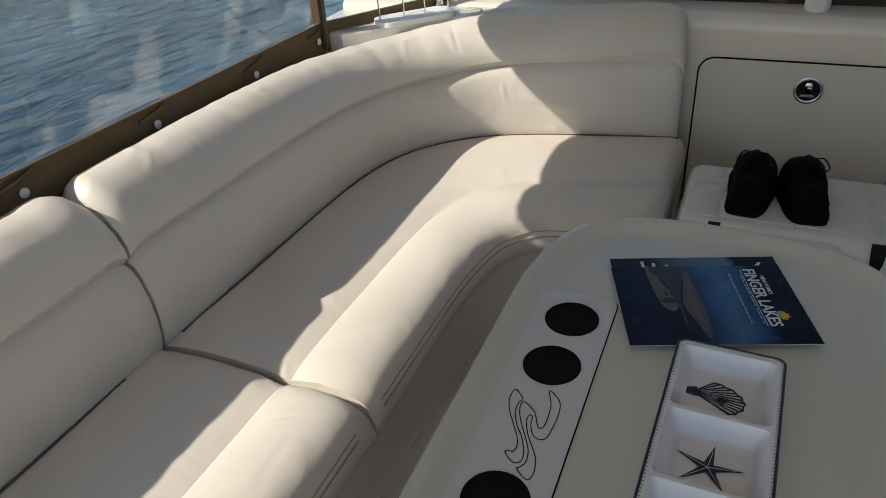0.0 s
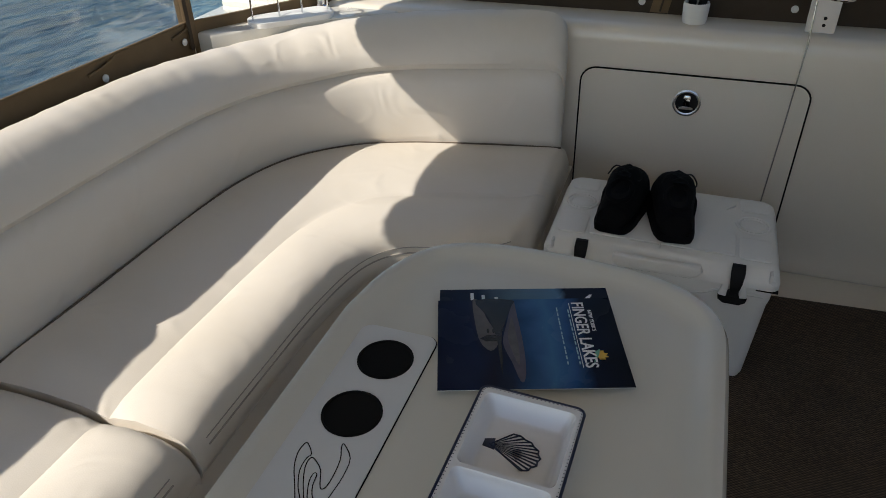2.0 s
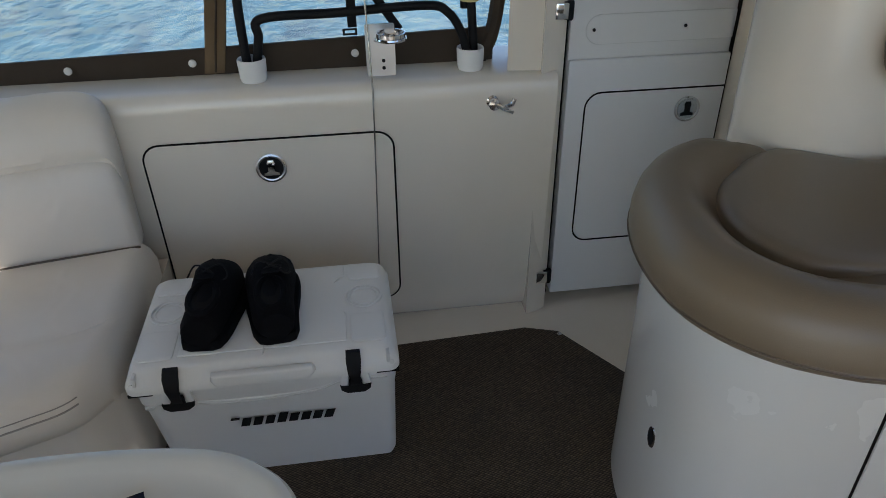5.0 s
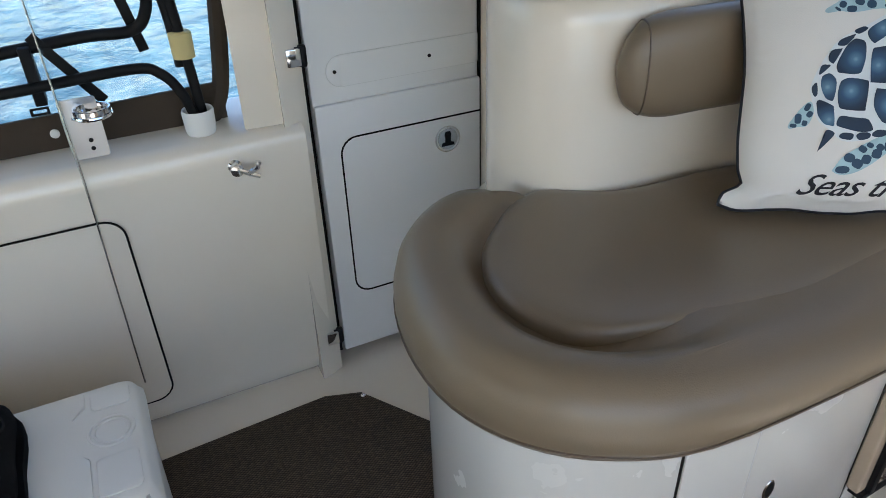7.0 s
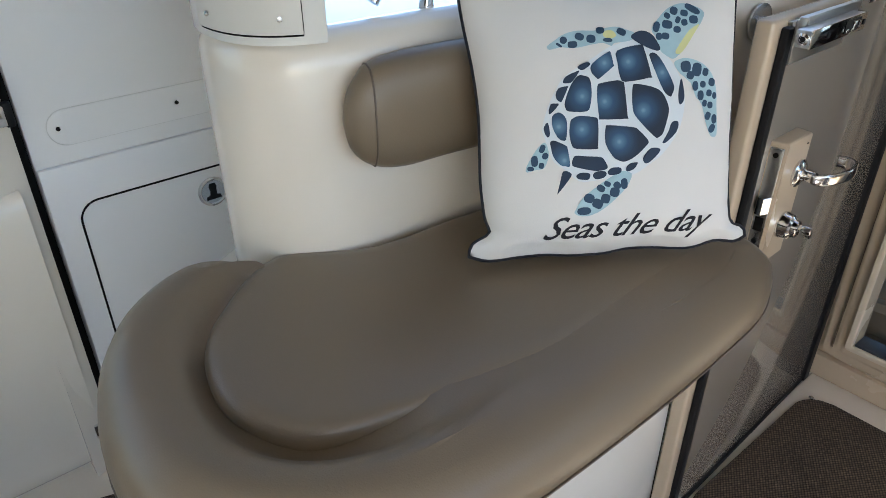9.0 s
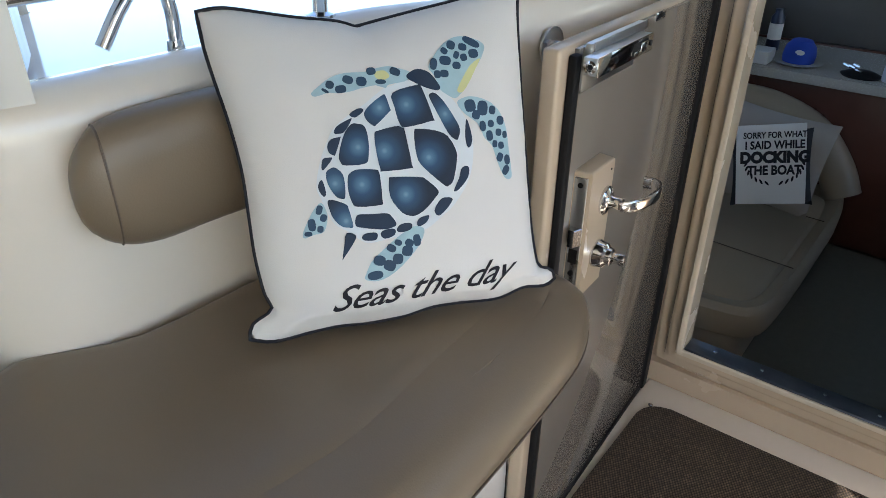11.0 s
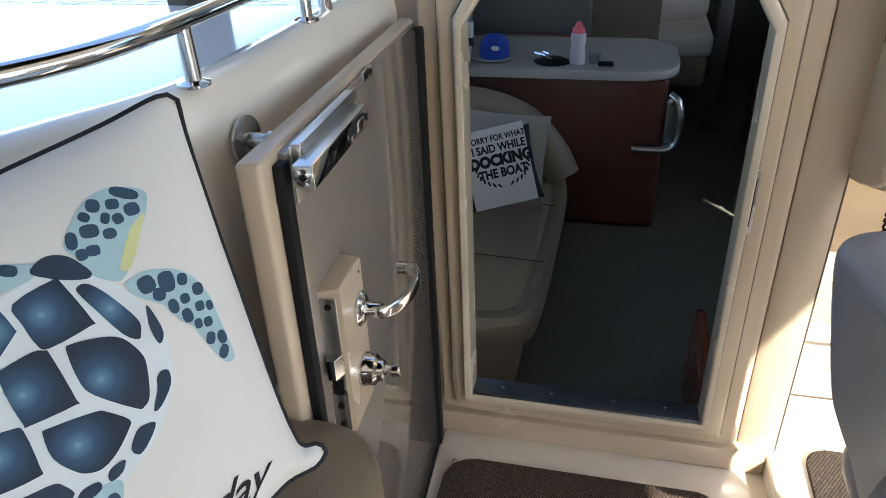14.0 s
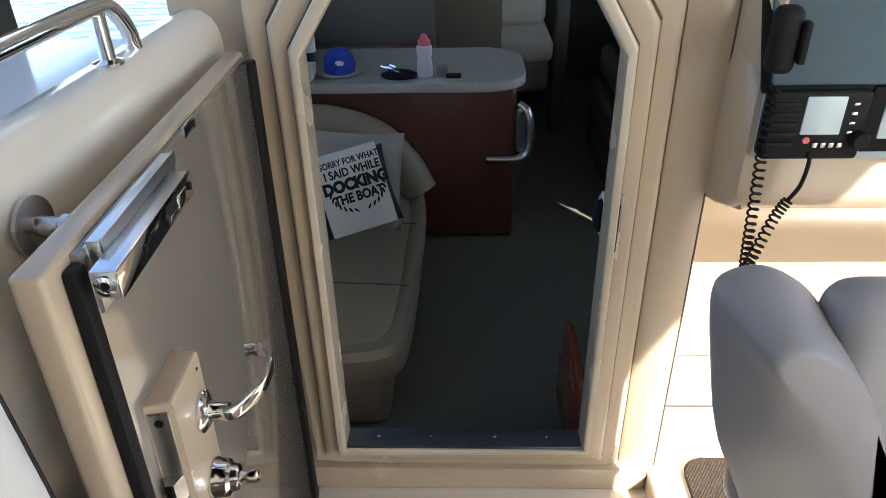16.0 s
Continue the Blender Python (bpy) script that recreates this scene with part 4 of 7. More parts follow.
dpart("slot", rbox(0.556, 0.622, 0.0470, 0.0482, 1.208, 1.228, 0.0), BLACK, parent=bolt)
dpart("slide", rbox(0.560, 0.592, 0.0478, 0.0515, 1.210, 1.226, 0.002), CHROME, parent=bolt)
dpart("slide_arm", rbox(0.588, 0.618, 0.0478, 0.0500, 1.209, 1.215, 0.001), CHROME, parent=bolt)
for u in (0.540, 0.690):
    dpart("rivet", lathe([(0.005, 0), (0.005, 0.0015), (0, 0.002)], 12, pose(u, 0.0475, 1.217) @ face), BLACK, parent=bolt)

# door holder on the console
holder = thing("door_holder", "chrome door holder on the console side", "door holder")
part("rose", lathe([(0.034, 0), (0.034, 0.005), (0.026, 0.008), (0.012, 0.010), (0.011, 0.035), (0.016, 0.04), (0.016, 0.05), (0, 0.051)], 24, pose(2.128, 1.478, 1.212, 90, 0, -4)), STEEL, holder)


# ---- unseen canopy overhead and canvas enclosure ----
# Roof is out of view; its edges are placed to steer sun and shade.
roof = [(-1.6, -1.09), (1.222, -0.668), (1.6, -0.61), (2.0, -1.1), (2.9, -1.1), (2.9, 0.84), (0.62, 0.96), (0.62, 2.9), (-1.6, 2.9)]
structure("canopy", prism(roof, 2.15, 2.16, 0), ROOF_CANVAS, "unseen pale canvas canopy, outline cut to shape the sunlight")


def band(a, b, z0, z1, thick=0.005):
    """A strip of canvas between two plan points; z0, z1: heights at each end."""
    a, b = Vector((*a, 0)), Vector((*b, 0))
    n = Vector((-(b - a).y, (b - a).x, 0)).normalized() * thick
    rings = []
    N = 14
    for k in range(N + 1):
        p = a.lerp(b, k / N)
        lo, hi = z0[0] + (z0[1] - z0[0]) * k / N, z1[0] + (z1[1] - z1[0]) * k / N
        w = n * (0.5 + 0.4 * math.sin(k * 2.1))
        rings.append([p + n + Vector((0, 0, lo)), p + n + w + Vector((0, 0, (lo + hi) / 2)), p + n + Vector((0, 0, hi)), p - n + Vector((0, 0, hi)), p - n + Vector((0, 0, lo))])
    return loft(rings)


def pane(name, a, b, lo, hi, parent, mat=CLEAR):
    ob = part(name, band(a, b, (lo, lo), (hi, hi), 0.0006), mat, parent, "clear vinyl window")
    ob.visible_shadow = False
    return ob


def snap(p, facing, parent):
    part("snap", lathe([(0.011, 0), (0.011, 0.003), (0.007, 0.006), (0, 0.0065)], 14, pose(*p, 90, 0, facing)), PLASTIC, parent, "white plastic snap")


AX, SY = -1.347, 2.605
aft = thing("aft_curtain", "tan canvas aft curtain with clear vinyl window", "curtain", "canvas enclosure")
part("lower_band", band((AX, -1.4), (AX, 2.05), (0.80, 0.78), (0.935, 0.885)), CANVAS_TAN, aft)
# Unseen upper canvas, added to cast the shade edge across the sofa.
part("upper_shade_band", band((AX, -1.4), (AX, 1.55), (1.262, 1.262), (2.15, 2.15), 0.003), CANVAS, aft)
# This length rises to widen the sunlit patch in the sofa corner.
part("upper_shade_band", band((AX, 1.55), (AX, 2.05), (1.262, 1.335), (2.15, 2.15), 0.003), CANVAS, aft)
pane("window_pane", (AX, -1.4), (AX, 2.05), 0.89, 1.34, aft, WAVY_CLEAR)
part("hem", cord([(AX + 0.007, -1.4, 0.934), (AX + 0.007, 0.5, 0.912), (AX + 0.007, 2.05, 0.884)], 0.004), CANVAS_TAN, aft)
for y, z in ((0.45, 0.865), (0.845, 0.862), (1.237, 0.853), (1.65, 0.84), (2.0, 0.834)):
    snap((AX + 0.012, y, z), 90, aft)
    part("pucker", tube(spline([(AX + 0.008, y - 0.05, z + 0.022), (AX + 0.013, y, z + 0.030), (AX + 0.008, y + 0.05, z + 0.040)], 4), 0.004, 6), CANVAS_TAN, aft)

corner = thing("corner_curtain", "tan canvas corner panel with clear vinyl window", "curtain", "canvas enclosure")
part("lower_band", band((AX, 2.06), (-1.0, SY), (0.78, 0.80), (0.882, 0.885)), CANVAS_TAN, corner)
# Unseen upper canvas of the corner, added to block the high sun.
part("upper_shade_band", band((AX, 2.06), (-1.0, SY), (1.262, 1.262), (2.15, 2.15), 0.003), CANVAS, corner)
pane("window_pane", (AX, 2.06), (-1.0, SY), 0.88, 1.27, corner)
for (px, py), w in (((AX, 2.05), 0.022), ((-1.0, SY), 0.03)):
    part("zip_flap", rbox(px - w, px + w * 0.6, py - w, py + w, 0.80, 2.14, 0.008, 2), CANVAS_TAN, corner)
    part("zip", rbox(px + w * 0.6, px + w * 0.75, py - w - 0.004, py - w * 0.4, 0.80, 2.14, 0.002), CANVAS, corner)

side = thing("side_curtain", "brown canvas side curtain with clear vinyl windows", "curtain", "canvas enclosure")
part("lower_band", band((-1.0, SY), (0.84, SY), (0.84, 0.855), (0.905, 0.955)), CANVAS, side)
part("end_border", tube(spline([(0.80, SY, 0.86), (0.835, SY, 0.93), (0.855, SY, 1.05), (0.875, SY, 1.25), (0.90, SY, 1.7), (0.92, SY, 2.14)], 5), 0.022, 8), CANVAS, side)
pane("window_pane", (-1.0, SY), (0.03, SY), 0.90, 2.15, side)
pane("window_pane", (0.09, SY), (0.90, SY), 0.93, 2.15, side)
part("post_flap", loft([[Vector((x0, SY - 0.012, z)), Vector((x0 + 0.028, SY - 0.016, z)), Vector((x0 + 0.056, SY - 0.012, z)), Vector((x0 + 0.056, SY + 0.01, z)), Vector((x0, SY + 0.01, z))] for x0, z in ((0.018, 0.865), (0.03, 0.93), (0.05, 1.05), (0.10, 1.5), (0.16, 2.14))]), CANVAS_TAN, side)
part("zip", cord([(0.05, SY - 0.018, 0.87), (0.065, SY - 0.018, 0.96), (0.082, SY - 0.018, 1.05), (0.13, SY - 0.018, 1.5)], 0.003), CANVAS, side)
for x in (-0.70, -0.34, -0.01, 0.13, 0.44):
    snap((x, SY - 0.008, 0.895 + 0.012 * x), 0, side)
structure("post_block", prism([(0.86, 2.49), (0.96, 2.48), (0.96, 2.72), (0.92, 2.72)], 0.855, 2.1, 0.01, 3), GELCOAT, "cream moulded window post")

# folded tube frame standing in white cups on the shelf
bows = thing("stowed_bows", "black padded canopy bows standing in white cups", "canopy frame")
TY = 2.545
part("bow", tube(spline([(0.755, TY, 0.90), (0.735, TY, 0.965), (0.70, TY, 1.015), (0.64, TY, 1.036), (0.40, TY, 1.027), (0.20, TY, 1.02), (0.185, TY, 0.97), (0.17, TY, 0.89)], 6), 0.0125, 10), BLACK, bows)
part("bow", tube(spline([(0.775, TY + 0.01, 0.90), (0.765, TY + 0.01, 1.06), (0.75, TY, 1.25), (0.73, TY, 1.7)], 5), 0.0125, 10), BLACK, bows)
part("bow", tube(spline([(0.75, TY + 0.02, 1.02), (0.745, TY + 0.02, 1.15), (0.72, TY + 0.02, 1.35), (0.68, TY, 1.7)], 5), 0.0125, 10), BLACK, bows)
part("bow", tube(spline([(0.71, TY + 0.03, 1.22), (0.705, TY + 0.03, 1.16), (0.665, TY + 0.03, 1.115), (0.55, TY + 0.03, 1.115), (0.33, TY + 0.03, 1.10), (0.0, TY + 0.03, 1.085)], 6), 0.0135, 10), BLACK, bows)
part("bow", tube(spline([(0.145, TY, 0.89), (0.143, TY, 1.04), (0.15, TY, 1.3), (0.16, TY, 1.7)], 4), 0.0125, 10), BLACK, bows)
part("sleeve", lathe([(0.012, -0.03), (0.026, -0.028), (0.027, 0.03), (0.022, 0.034), (0.012, 0.034)], 16, pose(0.762, TY + 0.01, 1.07)), material("yellowed_tape", (0.62, 0.52, 0.24), 0.5), bows, "yellowed tape wrap")
part("strap", rbox(0.425, 0.450, TY + 0.0, TY + 0.05, 0.985, 1.115, 0.003), BLACK, bows)
part("strap", rbox(-0.012, 0.012, -0.002, 0.002, -0.11, 0.09, 0.001, m=pose(0.505, TY + 0.02, 1.06, 0, -34, 0)), BLACK, bows)
part("strap", rbox(-0.012, 0.012, -0.002, 0.002, -0.12, 0.10, 0.001, m=pose(0.655, TY + 0.04, 1.18, 0, -12, 0)), BLACK, bows)
part("buckle", plate([(x, y) for x, y in rounded(-0.02, 0.02, -0.009, 0.009, 0.002, 2)], [rounded(-0.014, 0.014, -0.004, 0.004, 0.001, 2)], 0, 0.003, m=wall_y(TY) @ pose(0.43, 0.975, 0)), BLACK, bows)
for cx, cy in ((0.158, 2.535), (0.762, 2.535)):
    part("cup", lathe([(0.034, 0.858), (0.037, 0.868), (0.039, 0.915), (0.037, 0.920), (0.033, 0.918), (0.030, 0.885), (0, 0.884)], 26, pose(cx, cy, 0)), PLASTIC, bows, "white plastic cup")

drink = thing("folding_drink_holder", "chrome folding drink holder on a plate", "drink holder")
part("plate", prism(rounded(0.468, 0.548, 0.862, 1.005, 0.006, 3), 0, 0.004, 0.001, 1, wall_y(2.502)), ALU, drink)
part("ring", tube([(0.535 + 0.038 * math.cos(a), 2.465 + 0.038 * math.sin(a), 0.975) for a in (2 * math.pi * k / 24 for k in range(26))], 0.0055, 8), CHROME, drink)
part("ring_wall", loft([[Vector((0.535 + r * math.cos(a), 2.465 + r * math.sin(a), z)) for a in (2 * math.pi * k / 24 for k in range(24))] for r, z in ((0.040, 0.97), (0.040, 0.99), (0.036, 0.99), (0.036, 0.97))], caps=False), CHROME, drink)
part("arm", tube([(0.50, 2.497, 0.965), (0.495, 2.47, 0.97), (0.51, 2.44, 0.975), (0.55, 2.43, 0.975)], 0.006, 8), CHROME, drink)
for sz in (0.885, 0.905):
    part("screw", lathe([(0.005, 0), (0.005, 0.002), (0, 0.003)], 10, pose(0.515, 2.498, sz, 90)), BLACK, drink)
strip = thing("clear_edge_strip", "thin clear plastic curtain edge hanging along the wall", "curtain edge")
part("edge", tube([(0.462, 2.478, 0.20), (0.472, 2.44, 0.60), (0.478, 2.43, 0.85), (0.474, 2.46, 1.0), (0.470, 2.50, 1.2), (0.462, 2.50, 1.9)], 0.0022, 6), STEEL, strip)
part("film", prism([(0, 0), (0.03, 0), (0.03, 1.2), (0, 1.2)], 0, 0.0008, 0, 1, Matrix.Translation((0.474, 2.428, 0.7)) @ pose(0, 0, 0, 90, 0, 80)), CLEAR, strip).visible_shadow = False

# moulded cup shelf in the corner behind the sofa
shelf_plan = [(-1.336, 2.07), (-1.28, 2.06), (-1.20, 2.12), (-1.08, 2.24), (-0.94, 2.35), (-0.80, 2.44), (-0.78, 2.595), (-1.0, 2.595), (-1.338, 2.10)]
structure("corner_shelf", prism(shelf_plan, 0.76, 0.846, 0.012, 3), WHITE_GEL, "white moulded corner shelf")
cupset = thing("cup_holder_insert", "white twin cup holder insert with chrome wire rings", "cup holder")
CA, CB = Vector((-1.165, 2.215, 0)), Vector((-1.05, 2.335, 0))
axis = math.degrees(math.atan2((CB - CA).y, (CB - CA).x))
part("insert", plate([(x, y) for x, y in rounded(-0.06, 0.225, -0.06, 0.06, 0.05, 6)], [circle(0, 0, 0.042), circle(0.165, 0, 0.042)], 0.846, 0.862, m=pose(CA.x, CA.y, 0, 0, 0, axis)), PLASTIC, cupset)
for c in (CA, CB):
    part("well", lathe([(0.043, 0.862), (0.041, 0.852), (0.038, 0.8495), (0, 0.849)], 24, pose(c.x, c.y, 0)), PLASTIC, cupset)
    pts = [(c.x + 0.044 * math.cos(a), c.y + 0.044 * math.sin(a), 0.938) for a in (2 * math.pi * k / 24 for k in range(26))]
    part("wire_ring", tube(pts, 0.003, 8), CHROME, cupset)
    part("wire_leg", tube([(c.x - 0.03, c.y - 0.033, 0.86), (c.x - 0.03, c.y - 0.033, 0.938)], 0.003, 8), CHROME, cupset)
    part("wire_leg", tube([(c.x + 0.03, c.y + 0.033, 0.86), (c.x + 0.03, c.y + 0.033, 0.938)], 0.003, 8), CHROME, cupset)
pole = thing("stanchion", "polished steel stanchion behind the sofa corner", "post")
part("tube", lathe([(0.03, 0.846), (0.03, 0.854), (0.017, 0.858), (0.0165, 2.15), (0, 2.15)], 18, pose(-1.085, 2.44, 0)), CHROME, pole)


# ---- cabin below ----
CF = -0.27
structure("cabin_floor", rbox(2.985, 7.4, -0.6, 2.0, CF - 0.05, CF, 0), CABIN_FLOOR, "olive-brown cabin carpet")


def wall_with_windows(name, y0, y1, holes):
    m = Matrix(((1, 0, 0, 0), (0, 0, 1, y0), (0, 1, 0, 0), (0, 0, 0, 1)))
    structure(name, plate([(2.86, CF - 0.05), (7.4, CF - 0.05), (7.4, 1.75), (2.86, 1.75)], [rounded(*h, 0.06) for h in holes], 0, y1 - y0, m=m), CABIN_DARK, "dark cabin lining with side windows sized to light the cabin")


# Port windows are widened and unseen starboard ones added to brighten the cabin.
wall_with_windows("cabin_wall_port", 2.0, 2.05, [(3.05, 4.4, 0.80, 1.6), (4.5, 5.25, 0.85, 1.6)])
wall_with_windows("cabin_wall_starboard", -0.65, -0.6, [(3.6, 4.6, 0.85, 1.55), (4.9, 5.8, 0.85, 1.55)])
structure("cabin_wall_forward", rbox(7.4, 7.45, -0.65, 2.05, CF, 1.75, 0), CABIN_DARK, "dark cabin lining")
# The ceiling hatch is an unseen opening added to light the berth.
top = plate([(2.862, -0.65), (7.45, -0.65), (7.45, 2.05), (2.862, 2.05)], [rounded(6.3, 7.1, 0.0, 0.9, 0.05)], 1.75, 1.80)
structure("cabin_ceiling", top, WHITE_GEL, "white cabin ceiling with an unseen hatch added for light")
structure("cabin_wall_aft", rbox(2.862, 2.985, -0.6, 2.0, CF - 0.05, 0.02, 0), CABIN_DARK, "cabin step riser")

galley = thing("galley_unit", "cherry veneered galley unit with pale speckled counter", "cabinet")
part("front_panel", rbox(4.70, 5.2, 0.755, 1.98, CF, 0.53, 0.03, 3), WOOD, galley)
part("counter", prism(rounded(4.64, 5.25, 0.712, 1.99, (0.16, 0.02, 0.02, 0.16), 8), 0.53, 0.575, 0.012, 3), STONE, galley, "pale speckled counter with rounded end")
grab = part("grab_handle", tube(spline([(4.665, 0.90, 0.188), (4.66, 0.82, 0.188), (4.66, 0.745, 0.190), (4.665, 0.705, 0.215), (4.675, 0.690, 0.27), (4.685, 0.692, 0.36), (4.70, 0.710, 0.42), (4.72, 0.745, 0.445)], 5), 0.022, 12), STEEL, galley, "bent metal corner grab handle")
part("handle_plate", prism(rounded(0.705, 0.757, 0.21, 0.435, 0.02, 4), 0, 0.012, 0.004, 2, wall_x(4.70)), ALU, grab)

cs = thing("cabin_sofa", "taupe leather cabin sofa with rolled edge", "sofa")
part("base", rbox(3.32, 4.69, 1.27, 1.98, CF, -0.06, 0.05, 4), CABIN_LEATHER, cs)
seat_plan = ring_spline([(x, y, 0) for x, y in ((3.30, 1.40), (3.36, 1.235), (3.6, 1.195), (4.1, 1.185), (4.5, 1.19), (4.685, 1.26), (4.685, 1.6), (4.685, 1.97), (4.0, 1.97), (3.3, 1.97), (3.28, 1.7))], 4)
SC = Vector((4.0, 1.62, 0))
rows = [[Vector((*(p + (SC - p) * f).xy, z)) for p in seat_plan] for f, z in ((0.06, -0.07), (0.01, -0.06), (0.0, 0.0), (0.012, 0.035), (0.05, 0.055), (0.10, 0.05), (0.14, 0.035), (0.16, 0.03), (0.20, 0.045), (0.5, 0.05))]
part("seat", loft(rows), CABIN_LEATHER, cs)
for sx in (3.75, 4.25):
    part("seam", cord([(sx, 1.22, 0.058), (sx + 0.02, 1.35, 0.052), (sx + 0.03, 1.6, 0.055)], 0.0022), TAN_SEAM, cs)
arc = spline([(4.60, 1.22, 0.05), (4.62, 1.28, 0.16), (4.62, 1.40, 0.30), (4.60, 1.55, 0.38), (4.56, 1.72, 0.42), (4.40, 1.88, 0.43), (4.0, 1.92, 0.43), (3.3, 1.92, 0.43)], 5)
part("backrest", tube(arc, 0.085, 14), CABIN_LEATHER, cs)
part("back_panel", rbox(4.57, 4.68, 1.50, 1.98, 0.0, 0.40, 0.04, 3), CABIN_LEATHER, cs)
part("back_panel", rbox(3.3, 4.6, 1.88, 1.98, 0.0, 0.42, 0.04, 3), CABIN_LEATHER, cs)


def cushion_mesh(w, h, t, m, pinch=0.012, n=14):
    """A plump square cushion in the xz plane about its centre."""
    def pos(i, j, s):
        a, c = 2 * i / n - 1, 2 * j / n - 1
        f = max(0.0, (1 - a ** 4) * (1 - c ** 4)) ** 0.55
        x = a * (w / 2 - pinch * (1 - c * c) * abs(a) ** 3)
        z = c * (h / 2 - pinch * (1 - a * a) * abs(c) ** 3)
        return m @ Vector((x, s * t * f, z))
    tmp = bmesh.new()
    for s in (-1, 1):
        g = [[tmp.verts.new(pos(i, j, s)) for j in range(n + 1)] for i in range(n + 1)]
        for i in range(n):
            for j in range(n):
                tmp.faces.new((g[i][j], g[i + 1][j], g[i + 1][j + 1], g[i][j + 1]))
    bmesh.ops.remove_doubles(tmp, verts=tmp.verts, dist=1e-5)
    return tmp


back_c = thing("linen_cushion", "greyish pink linen cushion on the cabin sofa", "cushion")
part("cover", cushion_mesh(0.42, 0.40, 0.06, pose(4.06, 1.46, 0.36, -24, 8, -78)), LINEN, back_c)
sign = thing("slogan_cushion", "white cushion printed with black slogan", "cushion")
SM = pose(3.90, 1.428, 0.412, -20, -11, -74) @ Matrix.Scale(0.92, 4)
part("cover", cushion_mesh(0.33, 0.33, 0.055, SM @ pose(0.0, 0.03, -0.03)), material("dark_cushion_back", (0.03, 0.03, 0.035), 0.85), sign)
part("front_print", rbox(-0.140, 0.135, -0.034, -0.026, -0.185, 0.155, 0.002, m=SM), PILLOW, sign, "white printed front")
for txt, size, dz, wt, wide in (("SORRY FOR WHAT", 0.036, 0.098, 0.0010, 0.80), ("I SAID WHILE", 0.048, 0.052, 0.0016, 0.82), ("DOCKING", 0.064, -0.006, 0.0042, 0.90), ("THE BOAT", 0.054, -0.058, 0.0024, 0.82)):
    lettering("print_line", txt, size, INK, SM @ pose(0.012, -0.0355, dz, 90), sign, "black printed words", weight=wt, stretch=wide)
for s_ in (-1, 1):
    for k in range(7):
        a = 0.25 + k * 0.22
        c = Vector((0.012 + s_ * 0.112 * math.sin(a), -0.0358, -0.012 - 0.086 * math.cos(a)))
        part("print_leaf", prism(circle(0, 0, 0.013, 8, 0.0045), 0, 0.0006, 0, 1, SM @ Matrix.Translation(c) @ pose(0, 0, 0, 90) @ pose(0, 0, 0, 0, 0, s_ * (math.degrees(a) + 35))), INK, sign)

bottle = thing("water_bottle", "clear plastic water bottle with pink cap on the counter", "bottle")
PINK = material("pink_plastic", (0.75, 0.14, 0.18), 0.4)
CLOUDY = material("cloudy_plastic", (0.58, 0.52, 0.56), 0.3)
part("body", lathe([(0.034, 0.575), (0.037, 0.58), (0.036, 0.64), (0.031, 0.66), (0.036, 0.68), (0.036, 0.715), (0.026, 0.725)], 20, pose(4.75, 1.19, 0)), CLOUDY, bottle)
part("cap", lathe([(0.029, 0.722), (0.029, 0.742), (0.020, 0.748), (0.014, 0.764), (0.010, 0.77), (0, 0.771)], 20, pose(4.75, 1.19, 0)), PINK, bottle, "pink cap")
cap = thing("blue_cap", "blue cloth cap lying on a plate", "cap")
BLUE = material("blue_cloth", (0.015, 0.05, 0.33), 0.8, bump=0.3)
part("crown", lathe([(0.072, 0.588), (0.076, 0.62), (0.068, 0.66), (0.045, 0.69), (0.0, 0.70)], 24, pose(4.80, 1.60, 0)), BLUE, cap)
part("emblem", prism(circle(0, 0, 0.022, 14, 0.012), 0, 0.002, 0, 1, pose(4.728, 1.585, 0.645, 90, 0, -98)), PILLOW, cap)
plate_ob = thing("plate", "pale round plate on the counter", "plate")
part("dish", lathe([(0.05, 0.576), (0.10, 0.582), (0.115, 0.590), (0.11, 0.5915), (0.06, 0.586), (0, 0.586)], 28, pose(4.80, 1.60, 0)), STONE, plate_ob)
keys = thing("keys_and_clutter", "bunch of keys and dark sunglasses on the counter", "keys")
rnd = random.Random(5)
part("keys", loft([[Vector((4.75 + 0.07 * math.cos(a) * f, 1.31 + 0.09 * math.sin(a) * f, 0.5755 + z)) for a in (2 * math.pi * k / 14 for k in range(14))] for f, z in ((0.9, 0), (1.0, 0.01), (0.6, 0.025), (0.2, 0.03))]), BLACK, keys)
for _ in range(5):
    x, y = 4.72 + rnd.random() * 0.1, 1.24 + rnd.random() * 0.14
    part("key", tube([(x, y, 0.60), (x + 0.02, y + 0.03, 0.605)], 0.007, 6), CHROME, keys)
tumbler = thing("tumbler", "small clear tumbler on the counter", "glass")
part("cup", lathe([(0.025, 0.576), (0.03, 0.62), (0.028, 0.62), (0.023, 0.579), (0, 0.579)], 18, pose(4.76, 1.11, 0)), CLEAR, tumbler)
phone = thing("phone", "dark flat phone on the counter", "phone")
part("slab", rbox(4.71, 4.77, 1.02, 1.09, 0.5755, 0.585, 0.003), BLACK, phone)
can = thing("spray_can", "dark spray can with white label on the counter", "can")
part("body", lathe([(0.032, 0.576), (0.033, 0.58), (0.033, 0.74), (0.02, 0.76), (0.02, 0.78), (0, 0.78)], 18, pose(5.0, 1.78, 0)), NAVY, can)
part("label", lathe([(0.0336, 0.63), (0.0336, 0.71)], 18, pose(5.0, 1.78, 0)), PILLOW, can)
books = thing("white_box", "small white box on the counter", "box")
part("carton", rbox(4.68, 4.80, 1.71, 1.80, 0.5755, 0.635, 0.003), PILLOW, books)
